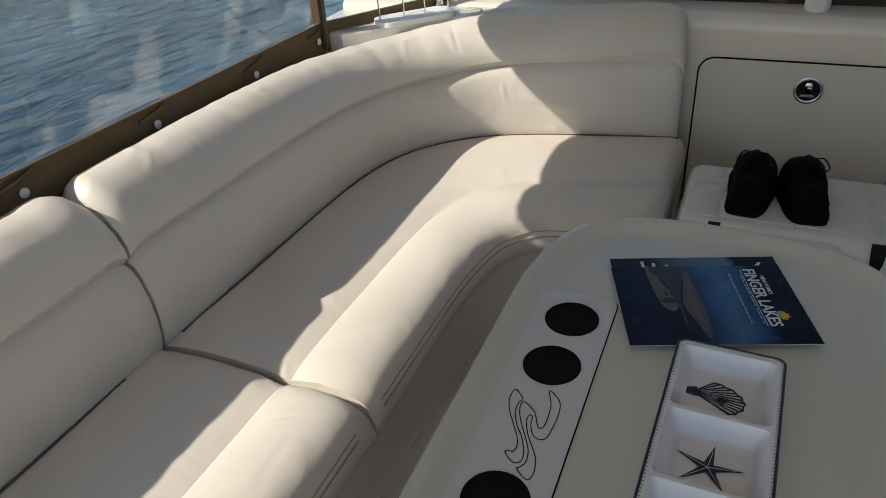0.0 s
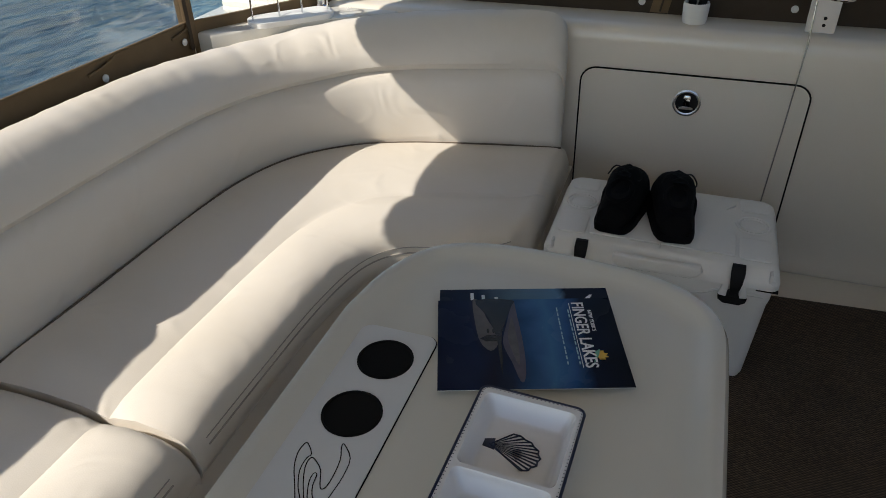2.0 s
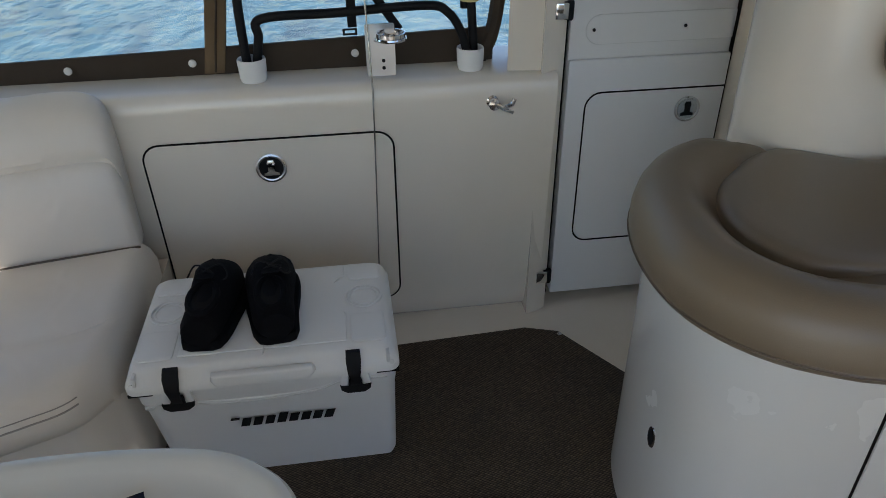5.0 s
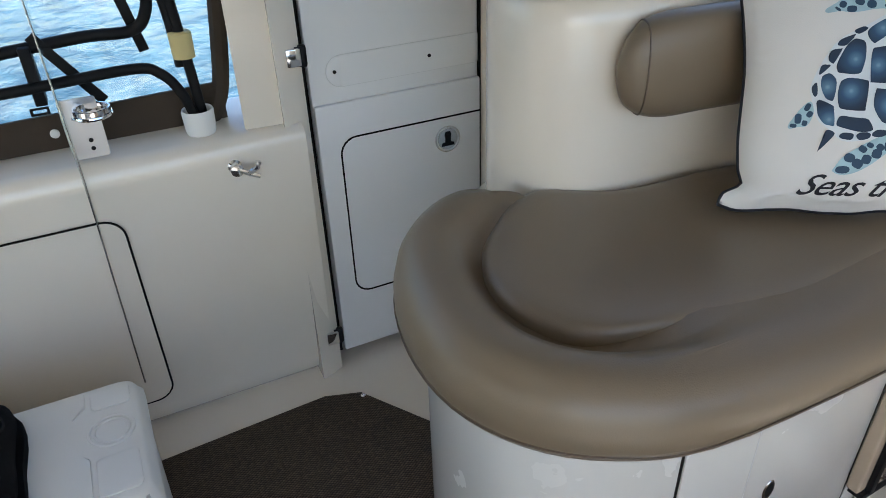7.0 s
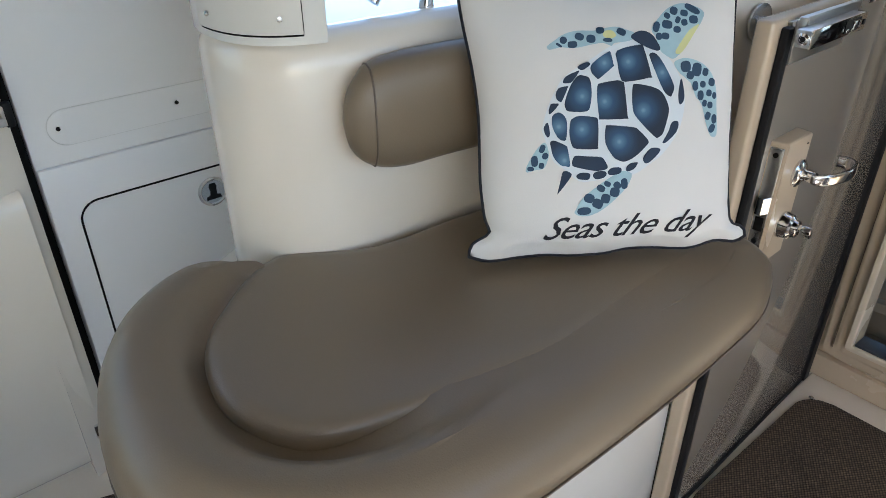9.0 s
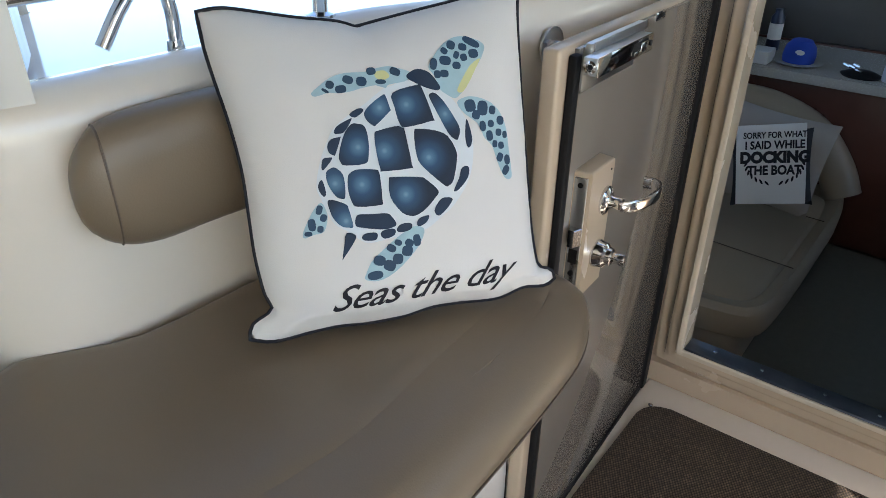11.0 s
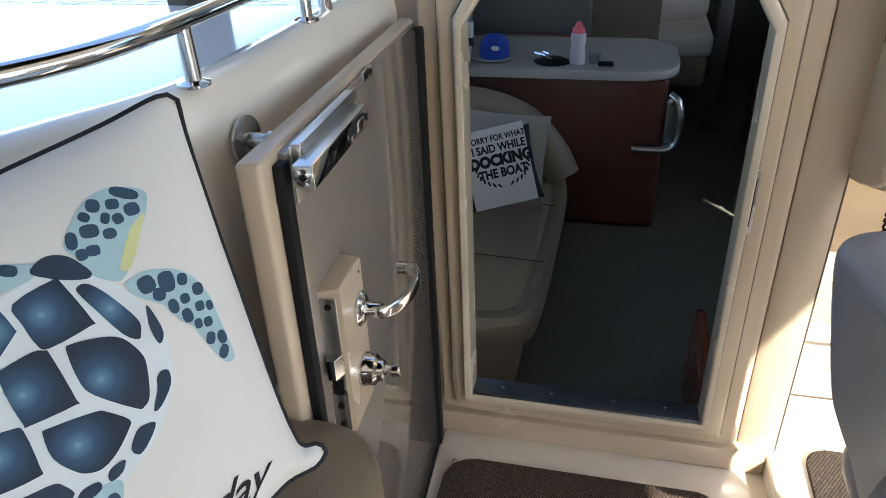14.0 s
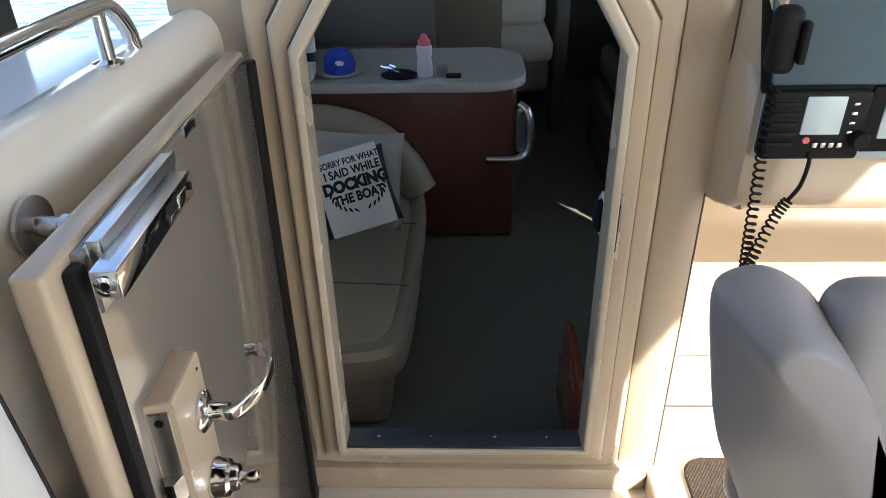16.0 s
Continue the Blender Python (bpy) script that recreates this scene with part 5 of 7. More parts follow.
ext = thing("fire_extinguisher", "small red and white fire extinguisher on the cabin wall", "extinguisher")
part("body", lathe([(0.04, 0.85), (0.045, 0.86), (0.045, 1.04), (0.02, 1.07), (0, 1.08)], 18, pose(5.256, 1.47, 0)), PILLOW, ext)
part("band", lathe([(0.0458, 0.90), (0.0458, 0.95)], 18, pose(5.256, 1.47, 0)), PINK, ext)

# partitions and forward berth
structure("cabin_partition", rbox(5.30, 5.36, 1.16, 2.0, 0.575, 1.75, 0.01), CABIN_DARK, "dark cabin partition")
structure("cabin_partition_low", rbox(5.30, 5.36, 1.16, 2.0, CF, 0.575, 0.01), WOOD, "wood cabin partition")
PANEL_OLIVE = material("olive_wall_fabric", (0.16, 0.15, 0.11), 0.8, bump=0.3)
structure("cabin_panel", rbox(6.2, 6.25, 0.76, 1.6, CF, 1.75, 0.01), PANEL_OLIVE, "olive fabric wall panel")
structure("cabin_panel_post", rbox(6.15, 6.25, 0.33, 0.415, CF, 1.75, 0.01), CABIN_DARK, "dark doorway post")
berth = thing("forward_berth", "pale quilted forward berth beyond the doorway", "berth")
part("mattress", rbox(6.5, 7.3, 0.40, 1.4, -0.10, 0.16, 0.06, 4), LINEN, berth)
part("quilt", rbox(6.48, 7.32, 0.38, 1.42, 0.13, 0.30, 0.05, 4), material("pale_quilt", (0.78, 0.77, 0.74), 0.9, bump=0.4), berth)
for pz in (0.30, 0.52):
    part("bolster_cushion", rbox(6.86, 7.30, 0.40, 1.40, pz, pz + 0.21, 0.07, 4), material("pale_bolster", (0.74, 0.73, 0.70), 0.85, bump=0.4), berth)
chair = thing("cabin_settee", "dark brown leather settee along the cabin side", "settee")
DK = material("brown_leather", (0.085, 0.055, 0.045), 0.4, bump=0.15)
for k in range(3):
    part("cushion", rbox(4.7 + k * 0.02, 6.0, -0.55, 0.20 - k * 0.05, 0.0 + k * 0.21, 0.20 + k * 0.21, 0.06, 4), DK, chair)
part("base", rbox(4.72, 6.0, -0.55, 0.18, CF, 0.0, 0.02), CABIN_DARK, chair)
step = thing("companionway_step_side", "red-brown varnished wooden step side panel", "panel")
part("board", prism([(2.99, CF), (3.52, CF), (3.52, -0.12), (3.46, 0.10), (3.40, 0.13), (2.99, 0.13)], 0, 0.025, 0.006, 2, Matrix(((1, 0, 0, 0), (0, 0, 1, 0.635), (0, 1, 0, 0), (0, 0, 0, 1)))), material("red_varnished_wood", (0.30, 0.062, 0.028), 0.25, vary=0.25, scale=9, bump=0.05, coat=0.5), step)
speaker = thing("round_porthole_trim", "dark oval bulkhead fitting with white rim", "fitting")
part("rim", lathe([(0.075, 0), (0.078, 0.01), (0.065, 0.018), (0.055, 0.012), (0, 0.011)], 24, pose(3.45, 0.56, 0.52, 90, 0, 180)), WHITE_GEL, speaker)
part("centre", lathe([(0.055, 0.012), (0.05, 0.03), (0.02, 0.04), (0, 0.041)], 24, pose(3.45, 0.56, 0.52, 90, 0, 180)), BLACK, speaker)
part("bracket", rbox(3.42, 3.48, 0.42, 0.565, CF, 0.60, 0.004), CABIN_DARK, speaker)


# ---- helm ----
structure("helm_platform", rbox(2.0, 2.88, -1.4, 0.535, 0.0, 0.145, 0.012, 3), GELCOAT, "cream raised helm platform")
pad2 = part("helm_carpet", prism(rounded(2.1, 2.79, -1.2, 0.445, 0.05, 5), 0.1455, 0.158, 0.005, 2), CARPET, None)
tagged(pad2, "brown woven loop carpet mat on the raised helm platform", "carpet")
helm = thing("helm_dash", "beige moulded helm console with recess and instrument panel", "dashboard")
part("riser", rbox(2.88, 2.92, -1.4, 0.528, 0.0, 0.46, 0.008, 2), GELCOAT, helm)
part("ledge", rbox(2.83, 3.10, -1.4, 0.528, 0.46, 0.50, 0.012, 3), GELCOAT, helm)
part("groove", rbox(2.8785, 2.8815, -1.4, 0.528, 0.25, 0.256, 0), TAN_SEAM, helm)
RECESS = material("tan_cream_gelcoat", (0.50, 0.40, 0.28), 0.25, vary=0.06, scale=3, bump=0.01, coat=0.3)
recess = [(2.86, 0.50), (3.02, 0.52), (3.06, 0.60), (3.05, 0.75), (2.98, 0.86), (2.86, 0.905), (2.75, 0.918), (2.76, 0.93), (3.10, 0.93), (3.15, 0.5)]
fascia = [(2.755, 0.919), (2.72, 0.924), (2.70, 0.935), (2.687, 0.96), (2.685, 0.98), (2.69, 1.18), (2.70, 1.19), (2.80, 1.33), (2.95, 1.40), (3.10, 1.42), (3.15, 0.935)]


def swept(prof):
    """Runs across the boat and rounds back at its inboard end."""
    rings = [[Vector((x, y, z)) for x, z in prof] for y in (-1.4, 0.40, 0.462)]
    rings += [[Vector((2.86 + (x - 2.86) * f if x < 2.86 else x, y, z)) for x, z in prof] for y, f in ((0.485, 0.96), (0.502, 0.82), (0.515, 0.55), (0.523, 0.28), (0.528, 0.02))]
    return loft(rings)


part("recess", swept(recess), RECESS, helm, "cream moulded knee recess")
part("fascia", swept(fascia), BEIGE, helm)
part("side_strip", prism([(2.85, 0.463), (2.70, 0.463), (2.697, 0.470), (2.712, 0.485), (2.76, 0.508), (2.768, 0.5115), (2.85, 0.512)], 0.93, 1.46, 0.004, 2), BEIGE, helm)
part("strip_seam", cord([(2.776, 0.5135, 0.115), (2.776, 0.5135, 0.9), (2.776, 0.5135, 1.46)], 0.0022), TAN_SEAM, helm)
structure("bulkhead_pier", prism([(2.86, 0.515), (2.776, 0.515), (2.774, 0.52), (2.774, 0.60), (2.779, 0.606), (2.86, 0.606)], 0.0, 1.46, 0.002, 2), BEIGE, "beige flat bulkhead beside the companionway")
structure("helm_bulkhead", rbox(2.8625, 3.2, 0.529, 0.536, 0.0, 1.45, 0), BEIGE, "beige bulkhead return")
structure("foredeck", rbox(2.95, 7.6, -1.4, 2.8, 1.80, 1.84, 0), WHITE_GEL, "white cabin top")
SCREENM = material("glossy_screen", (0.055, 0.105, 0.135), 0.12, vary=0.15, bump=0, coat=0.5)
LCD = material("pale_lcd", (0.52, 0.62, 0.64), 0.2, vary=0.03, bump=0)
SILVER = material("silver_panel", (0.45, 0.55, 0.62), 0.3, 0.3, vary=0.04, bump=0.01)
part("instrument_plate", rbox(2.668, 2.69, -0.6, 0.478, 1.05, 1.212, 0.004), SILVER, helm, "silver blue instrument plate")
part("screen", rbox(-0.40, 0.40, -0.006, 0.006, -0.17, 0.17, 0.004, m=pose(2.725, 0.085, 1.345, -28, 0, -90)), SCREENM, helm, "dark glossy display screen")
part("screen_frame", rbox(-0.41, 0.41, 0.006, 0.03, -0.18, 0.18, 0.008, m=pose(2.725, 0.085, 1.345, -28, 0, -90)), BLACK, helm)

radio = thing("marine_radio", "black marine radio with pale screen in the dash", "radio", at=pose(-0.012, 0.078, 0.038))
part("body", rbox(2.645, 2.682, 0.236, 0.406, 1.026, 1.150, 0.008, 3), BLACK, radio)
part("display", rbox(2.6425, 2.647, 0.280, 0.347, 1.074, 1.142, 0.002), LCD, radio, "pale lit display")
for k in range(5):
    part("speaker_slat", rbox(2.6405, 2.650, 0.356, 0.402, 1.052 + k * 0.018, 1.061 + k * 0.018, 0.002), BLACK, radio)
for k in range(4):
    part("button", rbox(2.6415, 2.648, 0.258, 0.269, 1.075 + k * 0.017, 1.081 + k * 0.017, 0.002), STEEL, radio)
part("knob", lathe([(0.016, 0), (0.016, 0.012), (0.013, 0.018), (0, 0.018)], 18, pose(2.646, 0.245, 1.066, 0, -90, 0)), BLACK, radio)
part("red_button", lathe([(0.006, 0), (0.006, 0.004), (0, 0.004)], 12, pose(2.645, 0.334, 1.064, 0, -90, 0)), PINK, radio)
for k in range(4):
    part("key", rbox(2.6415, 2.648, 0.270 + k * 0.014, 0.280 + k * 0.014, 1.050, 1.060, 0.002), STEEL, radio)
gauge = thing("dash_gauge", "second instrument with pale display in the dash", "gauge", at=pose(-0.012, 0.082, 0.038))
part("body", rbox(2.655, 2.682, -0.02, 0.230, 1.035, 1.155, 0.006), BLACK, gauge)
part("display", rbox(2.6525, 2.657, 0.0, 0.205, 1.062, 1.145, 0.002), LCD, gauge)
mic = thing("hand_microphone", "black hand microphone hanging by a coiled cord", "microphone", at=pose(-0.015, 0.062, 0.03))
part("handset", rbox(2.63, 2.67, 0.402, 0.447, 1.190, 1.30, 0.016, 4), BLACK, mic)
part("key", rbox(2.62, 2.64, 0.394, 0.406, 1.21, 1.28, 0.005), BLACK, mic)


def coil(path, r, wire, turns):
    pts = spline(path, 30)
    res = []
    total = len(pts) - 1
    for k in range(total * 2 + 1):
        f = k / (total * 2)
        i = min(int(f * total), total - 1)
        p = pts[i].lerp(pts[i + 1], f * total - i)
        a = f * turns * 2 * math.pi
        t = (pts[i + 1] - pts[i]).normalized()
        s = t.cross(Vector((1, 0, 0))).normalized()
        w = s.cross(t)
        res.append(p + r * (math.cos(a) * s + math.sin(a) * w))
    return tube(res, wire, 5)


part("coiled_cord", coil([(2.66, 0.415, 1.17), (2.655, 0.418, 1.08), (2.655, 0.412, 0.98), (2.655, 0.406, 0.88), (2.655, 0.40, 0.80)], 0.009, 0.0024, 26), BLACK, mic, "black coiled cord")
part("coiled_cord", coil([(2.655, 0.396, 0.80), (2.65, 0.385, 0.86), (2.65, 0.368, 0.92), (2.65, 0.352, 0.955)], 0.009, 0.0024, 14), BLACK, mic)
part("plain_cord", tube(spline([(2.65, 0.352, 0.955), (2.648, 0.338, 0.985), (2.645, 0.335, 1.03), (2.645, 0.34, 1.05)], 5), 0.004, 6), BLACK, mic)

hseat = thing("helm_chair", "grey vinyl helm chair with rounded bolsters", "chair")
outer = [(0.43, 0.42), (0.50, 0.50), (0.545, 0.608), (0.580, 0.684), (0.606, 0.751), (0.627, 0.849), (0.643, 0.94), (0.649, 0.992), (0.645, 1.013), (0.631, 1.026), (0.610, 1.035), (0.588, 1.038), (0.565, 1.034), (0.535, 1.020), (0.507, 0.997), (0.47, 0.95), (0.43, 0.89), (0.40, 0.78), (0.385, 0.66), (0.38, 0.50), (0.39, 0.43)]
ridge = [(0.385, 0.52), (0.405, 0.60), (0.437, 0.68), (0.467, 0.74), (0.510, 0.81), (0.545, 0.868), (0.585, 0.928), (0.612, 0.972), (0.618, 0.992), (0.612, 1.006), (0.598, 1.014), (0.580, 1.017), (0.562, 1.013), (0.537, 1.000), (0.512, 0.978), (0.478, 0.935), (0.445, 0.88), (0.41, 0.775), (0.392, 0.66), (0.385, 0.55), (0.375, 0.53)]


def slab(a, b, stops):
    """Lofts from outline a to outline b; stops: share of b and distance from aft."""
    return loft([[Vector((x, ya + (yb - ya) * f, za + (zb - za) * f)) for (ya, za), (yb, zb) in zip(a, b)] for f, x in stops])


a_ = [(p.x, p.y) for p in ring_spline([(*p, 0) for p in ridge], 3)]
b_ = [(p.x, p.y) for p in ring_spline([(*p, 0) for p in outer], 3)]
part("bolster", slab(a_, b_, ((-0.60, 2.160), (-0.40, 2.1605), (-0.22, 2.163), (-0.08, 2.168), (0.06, 2.177), (0.22, 2.192), (0.40, 2.213), (0.60, 2.238), (0.9, 2.27), (1.0, 2.295), (0.96, 2.32), (0.75, 2.335))), GREY_VINYL, hseat)
part("backrest", rbox(2.205, 2.32, 0.27, 0.512, 0.47, 1.045, 0.05, 6), GREY_VINYL, hseat)
part("seat", rbox(2.30, 2.48, 0.37, 0.50, 0.42, 0.54, 0.05, 4), GREY_VINYL, hseat)
part("pedestal", lathe([(0.09, 0.158), (0.09, 0.168), (0.035, 0.18), (0.035, 0.43), (0, 0.43)], 20, pose(2.36, 0.36, 0)), STEEL, hseat)


# ---- throw pillow ----
pillow = thing("throw_pillow", "white throw pillow printed with a blue sea turtle", "pillow")
bl, br, tr = Vector((1.473, 1.519, 0.930)), Vector((1.829, 1.279, 0.935)), Vector((1.92, 1.43, 1.343))
ux = (br - bl).normalized()
uy = (tr - br).cross(ux).normalized()
uz = ux.cross(uy)
PM = Matrix(((ux.x, uy.x, uz.x, bl.x), (ux.y, uy.y, uz.y, bl.y), (ux.z, uy.z, uz.z, bl.z), (0, 0, 0, 1)))
PW = 0.432


def mm(pts):
    return [(x / 1000, y / 1000) for x, y in pts]


def along(pts):
    """A smooth edge line that is walked by its length, from 0 to 1."""
    line = spline([(x, y, 0) for x, y in mm(pts)], 8)
    run = [0.0]
    for a, b in zip(line, line[1:]):
        run.append(run[-1] + (b - a).length)

    def at(t):
        d = min(max(t, 0.0), 1.0) * run[-1]
        k = max(i for i in range(len(run) - 1) if run[i] <= d + 1e-9)
        return line[k].lerp(line[k + 1], (d - run[k]) / max(run[k + 1] - run[k], 1e-9)).to_2d()
    return at


# the four sides of the cover; the lower corners stick out like ears
foot = along([(-16, 13), (14, 4), (67, 7), (104, 8), (150, 4), (198, 4), (240, 9), (280, 8), (342, 3), (385, 12), (420, 8), (438, 16)])
port = along([(-16, 13), (-10, 32), (14, 44), (20, 53), (13, 72), (9, 124), (10, 176), (11, 237), (5, 302), (-4, 357), (-10, 401), (-12, 444)])
head_ = along([(-12, 444), (21, 446), (70, 436), (112, 427), (165, 418), (190, 409), (205, 412), (264, 422), (350, 436), (415, 449), (431, 440)])
fore = along([(438, 16), (434, 31), (416, 38), (411, 52), (409, 100), (411, 160), (414, 220), (417, 281), (420, 330), (425, 400), (431, 440)])
C00, C10, C01, C11 = foot(0), foot(1), port(1), fore(1)


def cover_at(u, v):
    """Place on the flat cover, from its four sides."""
    return (1 - v) * foot(u) + v * head_(u) + (1 - u) * port(v) + u * fore(v) - ((1 - u) * (1 - v) * C00 + u * (1 - v) * C10 + (1 - u) * v * C01 + u * v * C11)


def bulge(u, v):
    """How far the front stands out, with puckers that run in from the seams."""
    U, V = abs(2 * u - 1), abs(2 * v - 1)
    f = max(0.0, (1 - min(1, U) ** 3.2) * (1 - min(1, V) ** 3.2)) ** 0.6
    h = 0.060 * f + 0.004 * f * noise.noise(Vector((u * 4, v * 4, 2.0))) + 0.0015 * f * noise.noise(Vector((u * 11, v * 11, 7.0)))
    low, side_u, topv = max(0.0, 1 - v * 7), max(0.0, 1 - (1 - U) * 8), max(0.0, 1 - (1 - v) * 9)
    h += 0.010 * low * min(1.0, v * 25) * noise.noise(Vector((u * 13, v * 3, 4.0)))
    h += 0.004 * side_u * min(1.0, (1 - U) * 25) * noise.noise(Vector((u * 2, v * 16, 9.0)))
    h += 0.005 * topv * min(1.0, (1 - v) * 25) * noise.noise(Vector((u * 11, v * 2, 1.0)))
    return h


N = 48
bm = bmesh.new()
flat = [[cover_at(i / N, j / N) for j in range(N + 1)] for i in range(N + 1)]
for side_ in (-1, 1):
    g = [[bm.verts.new(PM @ Vector((flat[i][j].x, side_ * bulge(i / N, j / N), flat[i][j].y))) for j in range(N + 1)] for i in range(N + 1)]
    for i in range(N):
        for j in range(N):
            bm.faces.new((g[i][j], g[i + 1][j], g[i + 1][j + 1], g[i][j + 1]))
bmesh.ops.remove_doubles(bm, verts=bm.verts, dist=1e-5)
part("cover", bm, PILLOW, pillow)
loop = []
for line, ends in ((foot, (0, 1)), (fore, (0, 1)), (head_, (1, 0)), (port, (1, 0))):
    for k in range(40):
        q = line(ends[0] + (ends[1] - ends[0]) * k / 40)
        loop.append(PM @ Vector((q.x, -0.0015, q.y)))
part("piping", cord(loop, 0.0026, True, 8), INK, pillow, "navy piping")


def inv_rim(a, c):
    """How far the cover stands out at a place of the print."""
    u, v = a / PW, c / PW
    for _ in range(5):
        q = cover_at(u, v)
        u, v = min(1, max(0, u + (a - q.x) / PW)), min(1, max(0, v + (c - q.y) / PW))
    return bulge(u, v)


def printed(points, layer, bm, steps=4):
    """A flat patch of print that follows the cover."""
    n = len(points)
    cx, cy = sum(p[0] for p in points) / n, sum(p[1] for p in points) / n
    rows = []
    for s in range(steps, 0, -1):
        f = s / steps
        rows.append([bm.verts.new(PM @ Vector((cx + (x - cx) * f, -inv_rim(cx + (x - cx) * f, cy + (y - cy) * f) - 0.0007 - 0.0004 * layer, cy + (y - cy) * f))) for x, y in points])
    for a, b in zip(rows, rows[1:]):
        for i in range(n):
            bm.faces.new((a[i], a[(i + 1) % n], b[(i + 1) % n], b[i]))
    bm.faces.new(rows[-1])
    return bm


def smooth_ring(pts, n=4):
    return [(p.x, p.y) for p in ring_spline([(*p, 0) for p in pts], n)]


def blob(cx, cy, rx, ry, rot, power=0.62, n=20):
    r = radians(rot)
    res = []
    for k in range(n):
        a = 2 * math.pi * k / n
        x = math.copysign(abs(math.cos(a)) ** power, math.cos(a)) * rx
        y = math.copysign(abs(math.sin(a)) ** power, math.sin(a)) * ry
        res.append((cx + x * math.cos(r) - y * math.sin(r), cy + x * math.sin(r) + y * math.cos(r)))
    return res


AQUA = material("aqua_print", (0.36, 0.52, 0.58), 0.8, vary=0.25, scale=30, grain=900, bump=0.2)
PALE = material("pale_blue_print", (0.66, 0.71, 0.74), 0.8, vary=0.08, scale=30, grain=900, bump=0.2)
DEEP = material("deep_blue_print", (0.012, 0.030, 0.062), 0.7, vary=0.3, scale=25, grain=900, bump=0.2)
MID = material("mid_blue_print", (0.020, 0.056, 0.105), 0.7, vary=0.3, scale=25, grain=900, bump=0.2)
YELLOW = material("yellow_green_print", (0.62, 0.62, 0.30), 0.8, vary=0.15, scale=30, grain=900, bump=0.2)

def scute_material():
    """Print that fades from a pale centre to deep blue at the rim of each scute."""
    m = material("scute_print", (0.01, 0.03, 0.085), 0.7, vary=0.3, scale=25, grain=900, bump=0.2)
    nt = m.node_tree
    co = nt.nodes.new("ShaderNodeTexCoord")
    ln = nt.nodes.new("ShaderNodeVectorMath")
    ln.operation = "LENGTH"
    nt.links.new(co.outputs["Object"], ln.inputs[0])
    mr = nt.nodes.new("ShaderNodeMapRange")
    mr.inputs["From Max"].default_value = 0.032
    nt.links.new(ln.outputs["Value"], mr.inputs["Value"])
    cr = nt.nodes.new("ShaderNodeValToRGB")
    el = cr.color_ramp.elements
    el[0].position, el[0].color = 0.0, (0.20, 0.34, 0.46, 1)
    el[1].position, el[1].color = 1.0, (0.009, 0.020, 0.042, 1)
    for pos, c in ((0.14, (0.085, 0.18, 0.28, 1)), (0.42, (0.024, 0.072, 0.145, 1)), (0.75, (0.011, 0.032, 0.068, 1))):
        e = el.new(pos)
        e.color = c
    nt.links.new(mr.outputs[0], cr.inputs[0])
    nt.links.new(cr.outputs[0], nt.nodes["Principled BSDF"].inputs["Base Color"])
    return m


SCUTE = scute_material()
rnd = random.Random(3)


def limb(name, pts, spots_):
    """A pale limb of the turtle with its dark spots, in millimetres on the cover."""
    ob = part("head_print" if name == "head" else "fin_print", printed(smooth_ring(mm(pts), 3), 1, bmesh.new(), 4), AQUA, pillow)
    sp = bmesh.new()
    for x, y, rx, ry in spots_:
        printed(blob(x / 1000, y / 1000, rx / 1000, ry / 1000, -18 + rnd.uniform(-25, 25), rnd.uniform(0.66, 0.85), 12), 2, sp, 2)
    part("spot_print", sp, MID, ob)


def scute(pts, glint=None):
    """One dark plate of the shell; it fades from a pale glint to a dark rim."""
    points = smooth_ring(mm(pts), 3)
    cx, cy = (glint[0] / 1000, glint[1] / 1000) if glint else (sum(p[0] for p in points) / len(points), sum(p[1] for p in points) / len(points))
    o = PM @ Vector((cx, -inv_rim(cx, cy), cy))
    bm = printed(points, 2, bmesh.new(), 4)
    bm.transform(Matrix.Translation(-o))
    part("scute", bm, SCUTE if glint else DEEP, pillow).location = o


shell_ring = smooth_ring(mm([(234, 327), (267, 319), (291, 300), (307, 273), (316, 241), (311, 206), (300, 181), (277, 155), (254, 140), (237, 130), (214, 125), (191, 125), (172, 123), (150, 124), (128, 143), (114, 154), (107, 170), (101, 191), (98, 204), (105, 230), (116, 254), (130, 275), (150, 289), (172, 300), (200, 317), (217, 322)]), 3)
turtle = part("turtle_print", printed(shell_ring, 0, bmesh.new(), 8), PALE, pillow, "printed blue sea turtle")
limb("head", [(268, 340), (277, 353), (292, 368), (307, 376), (323, 378), (341, 373), (352, 366), (353, 359), (345, 345), (335, 333), (321, 314), (310, 303), (299, 296), (288, 302), (279, 311), (274, 329)],
     [(335, 369, 13.2, 5.4), (305, 367, 6.1, 6.3), (321, 363, 6.1, 5.1), (294, 360, 5.1, 4.5), (310, 353, 4.0, 5.4), (320, 349, 5.1, 5.1), (335, 353, 7.3, 6.3), (293, 347, 8.2, 6.3), (308, 339, 6.1, 5.1), (276, 344, 5.1, 8.2), (289, 330, 6.1, 5.1), (279, 330, 5.1, 5.4)])
limb("front_flipper", [(110, 323), (123, 332), (137, 340), (156, 344), (181, 343), (198, 346), (215, 347), (230, 342), (243, 336), (240, 329), (232, 325), (211, 323), (206, 319), (198, 324), (179, 323), (162, 320), (146, 319), (129, 321), (114, 318)],
     [(222, 339, 7.3, 5.1), (191, 343, 6.3, 5.1), (201, 328, 7.1, 3.2), (176, 331, 7.1, 6.3), (159, 335, 7.1, 5.4), (135, 331, 5.4, 5.4), (148, 324, 7.3, 5.1), (128, 324, 5.1, 2.0)])
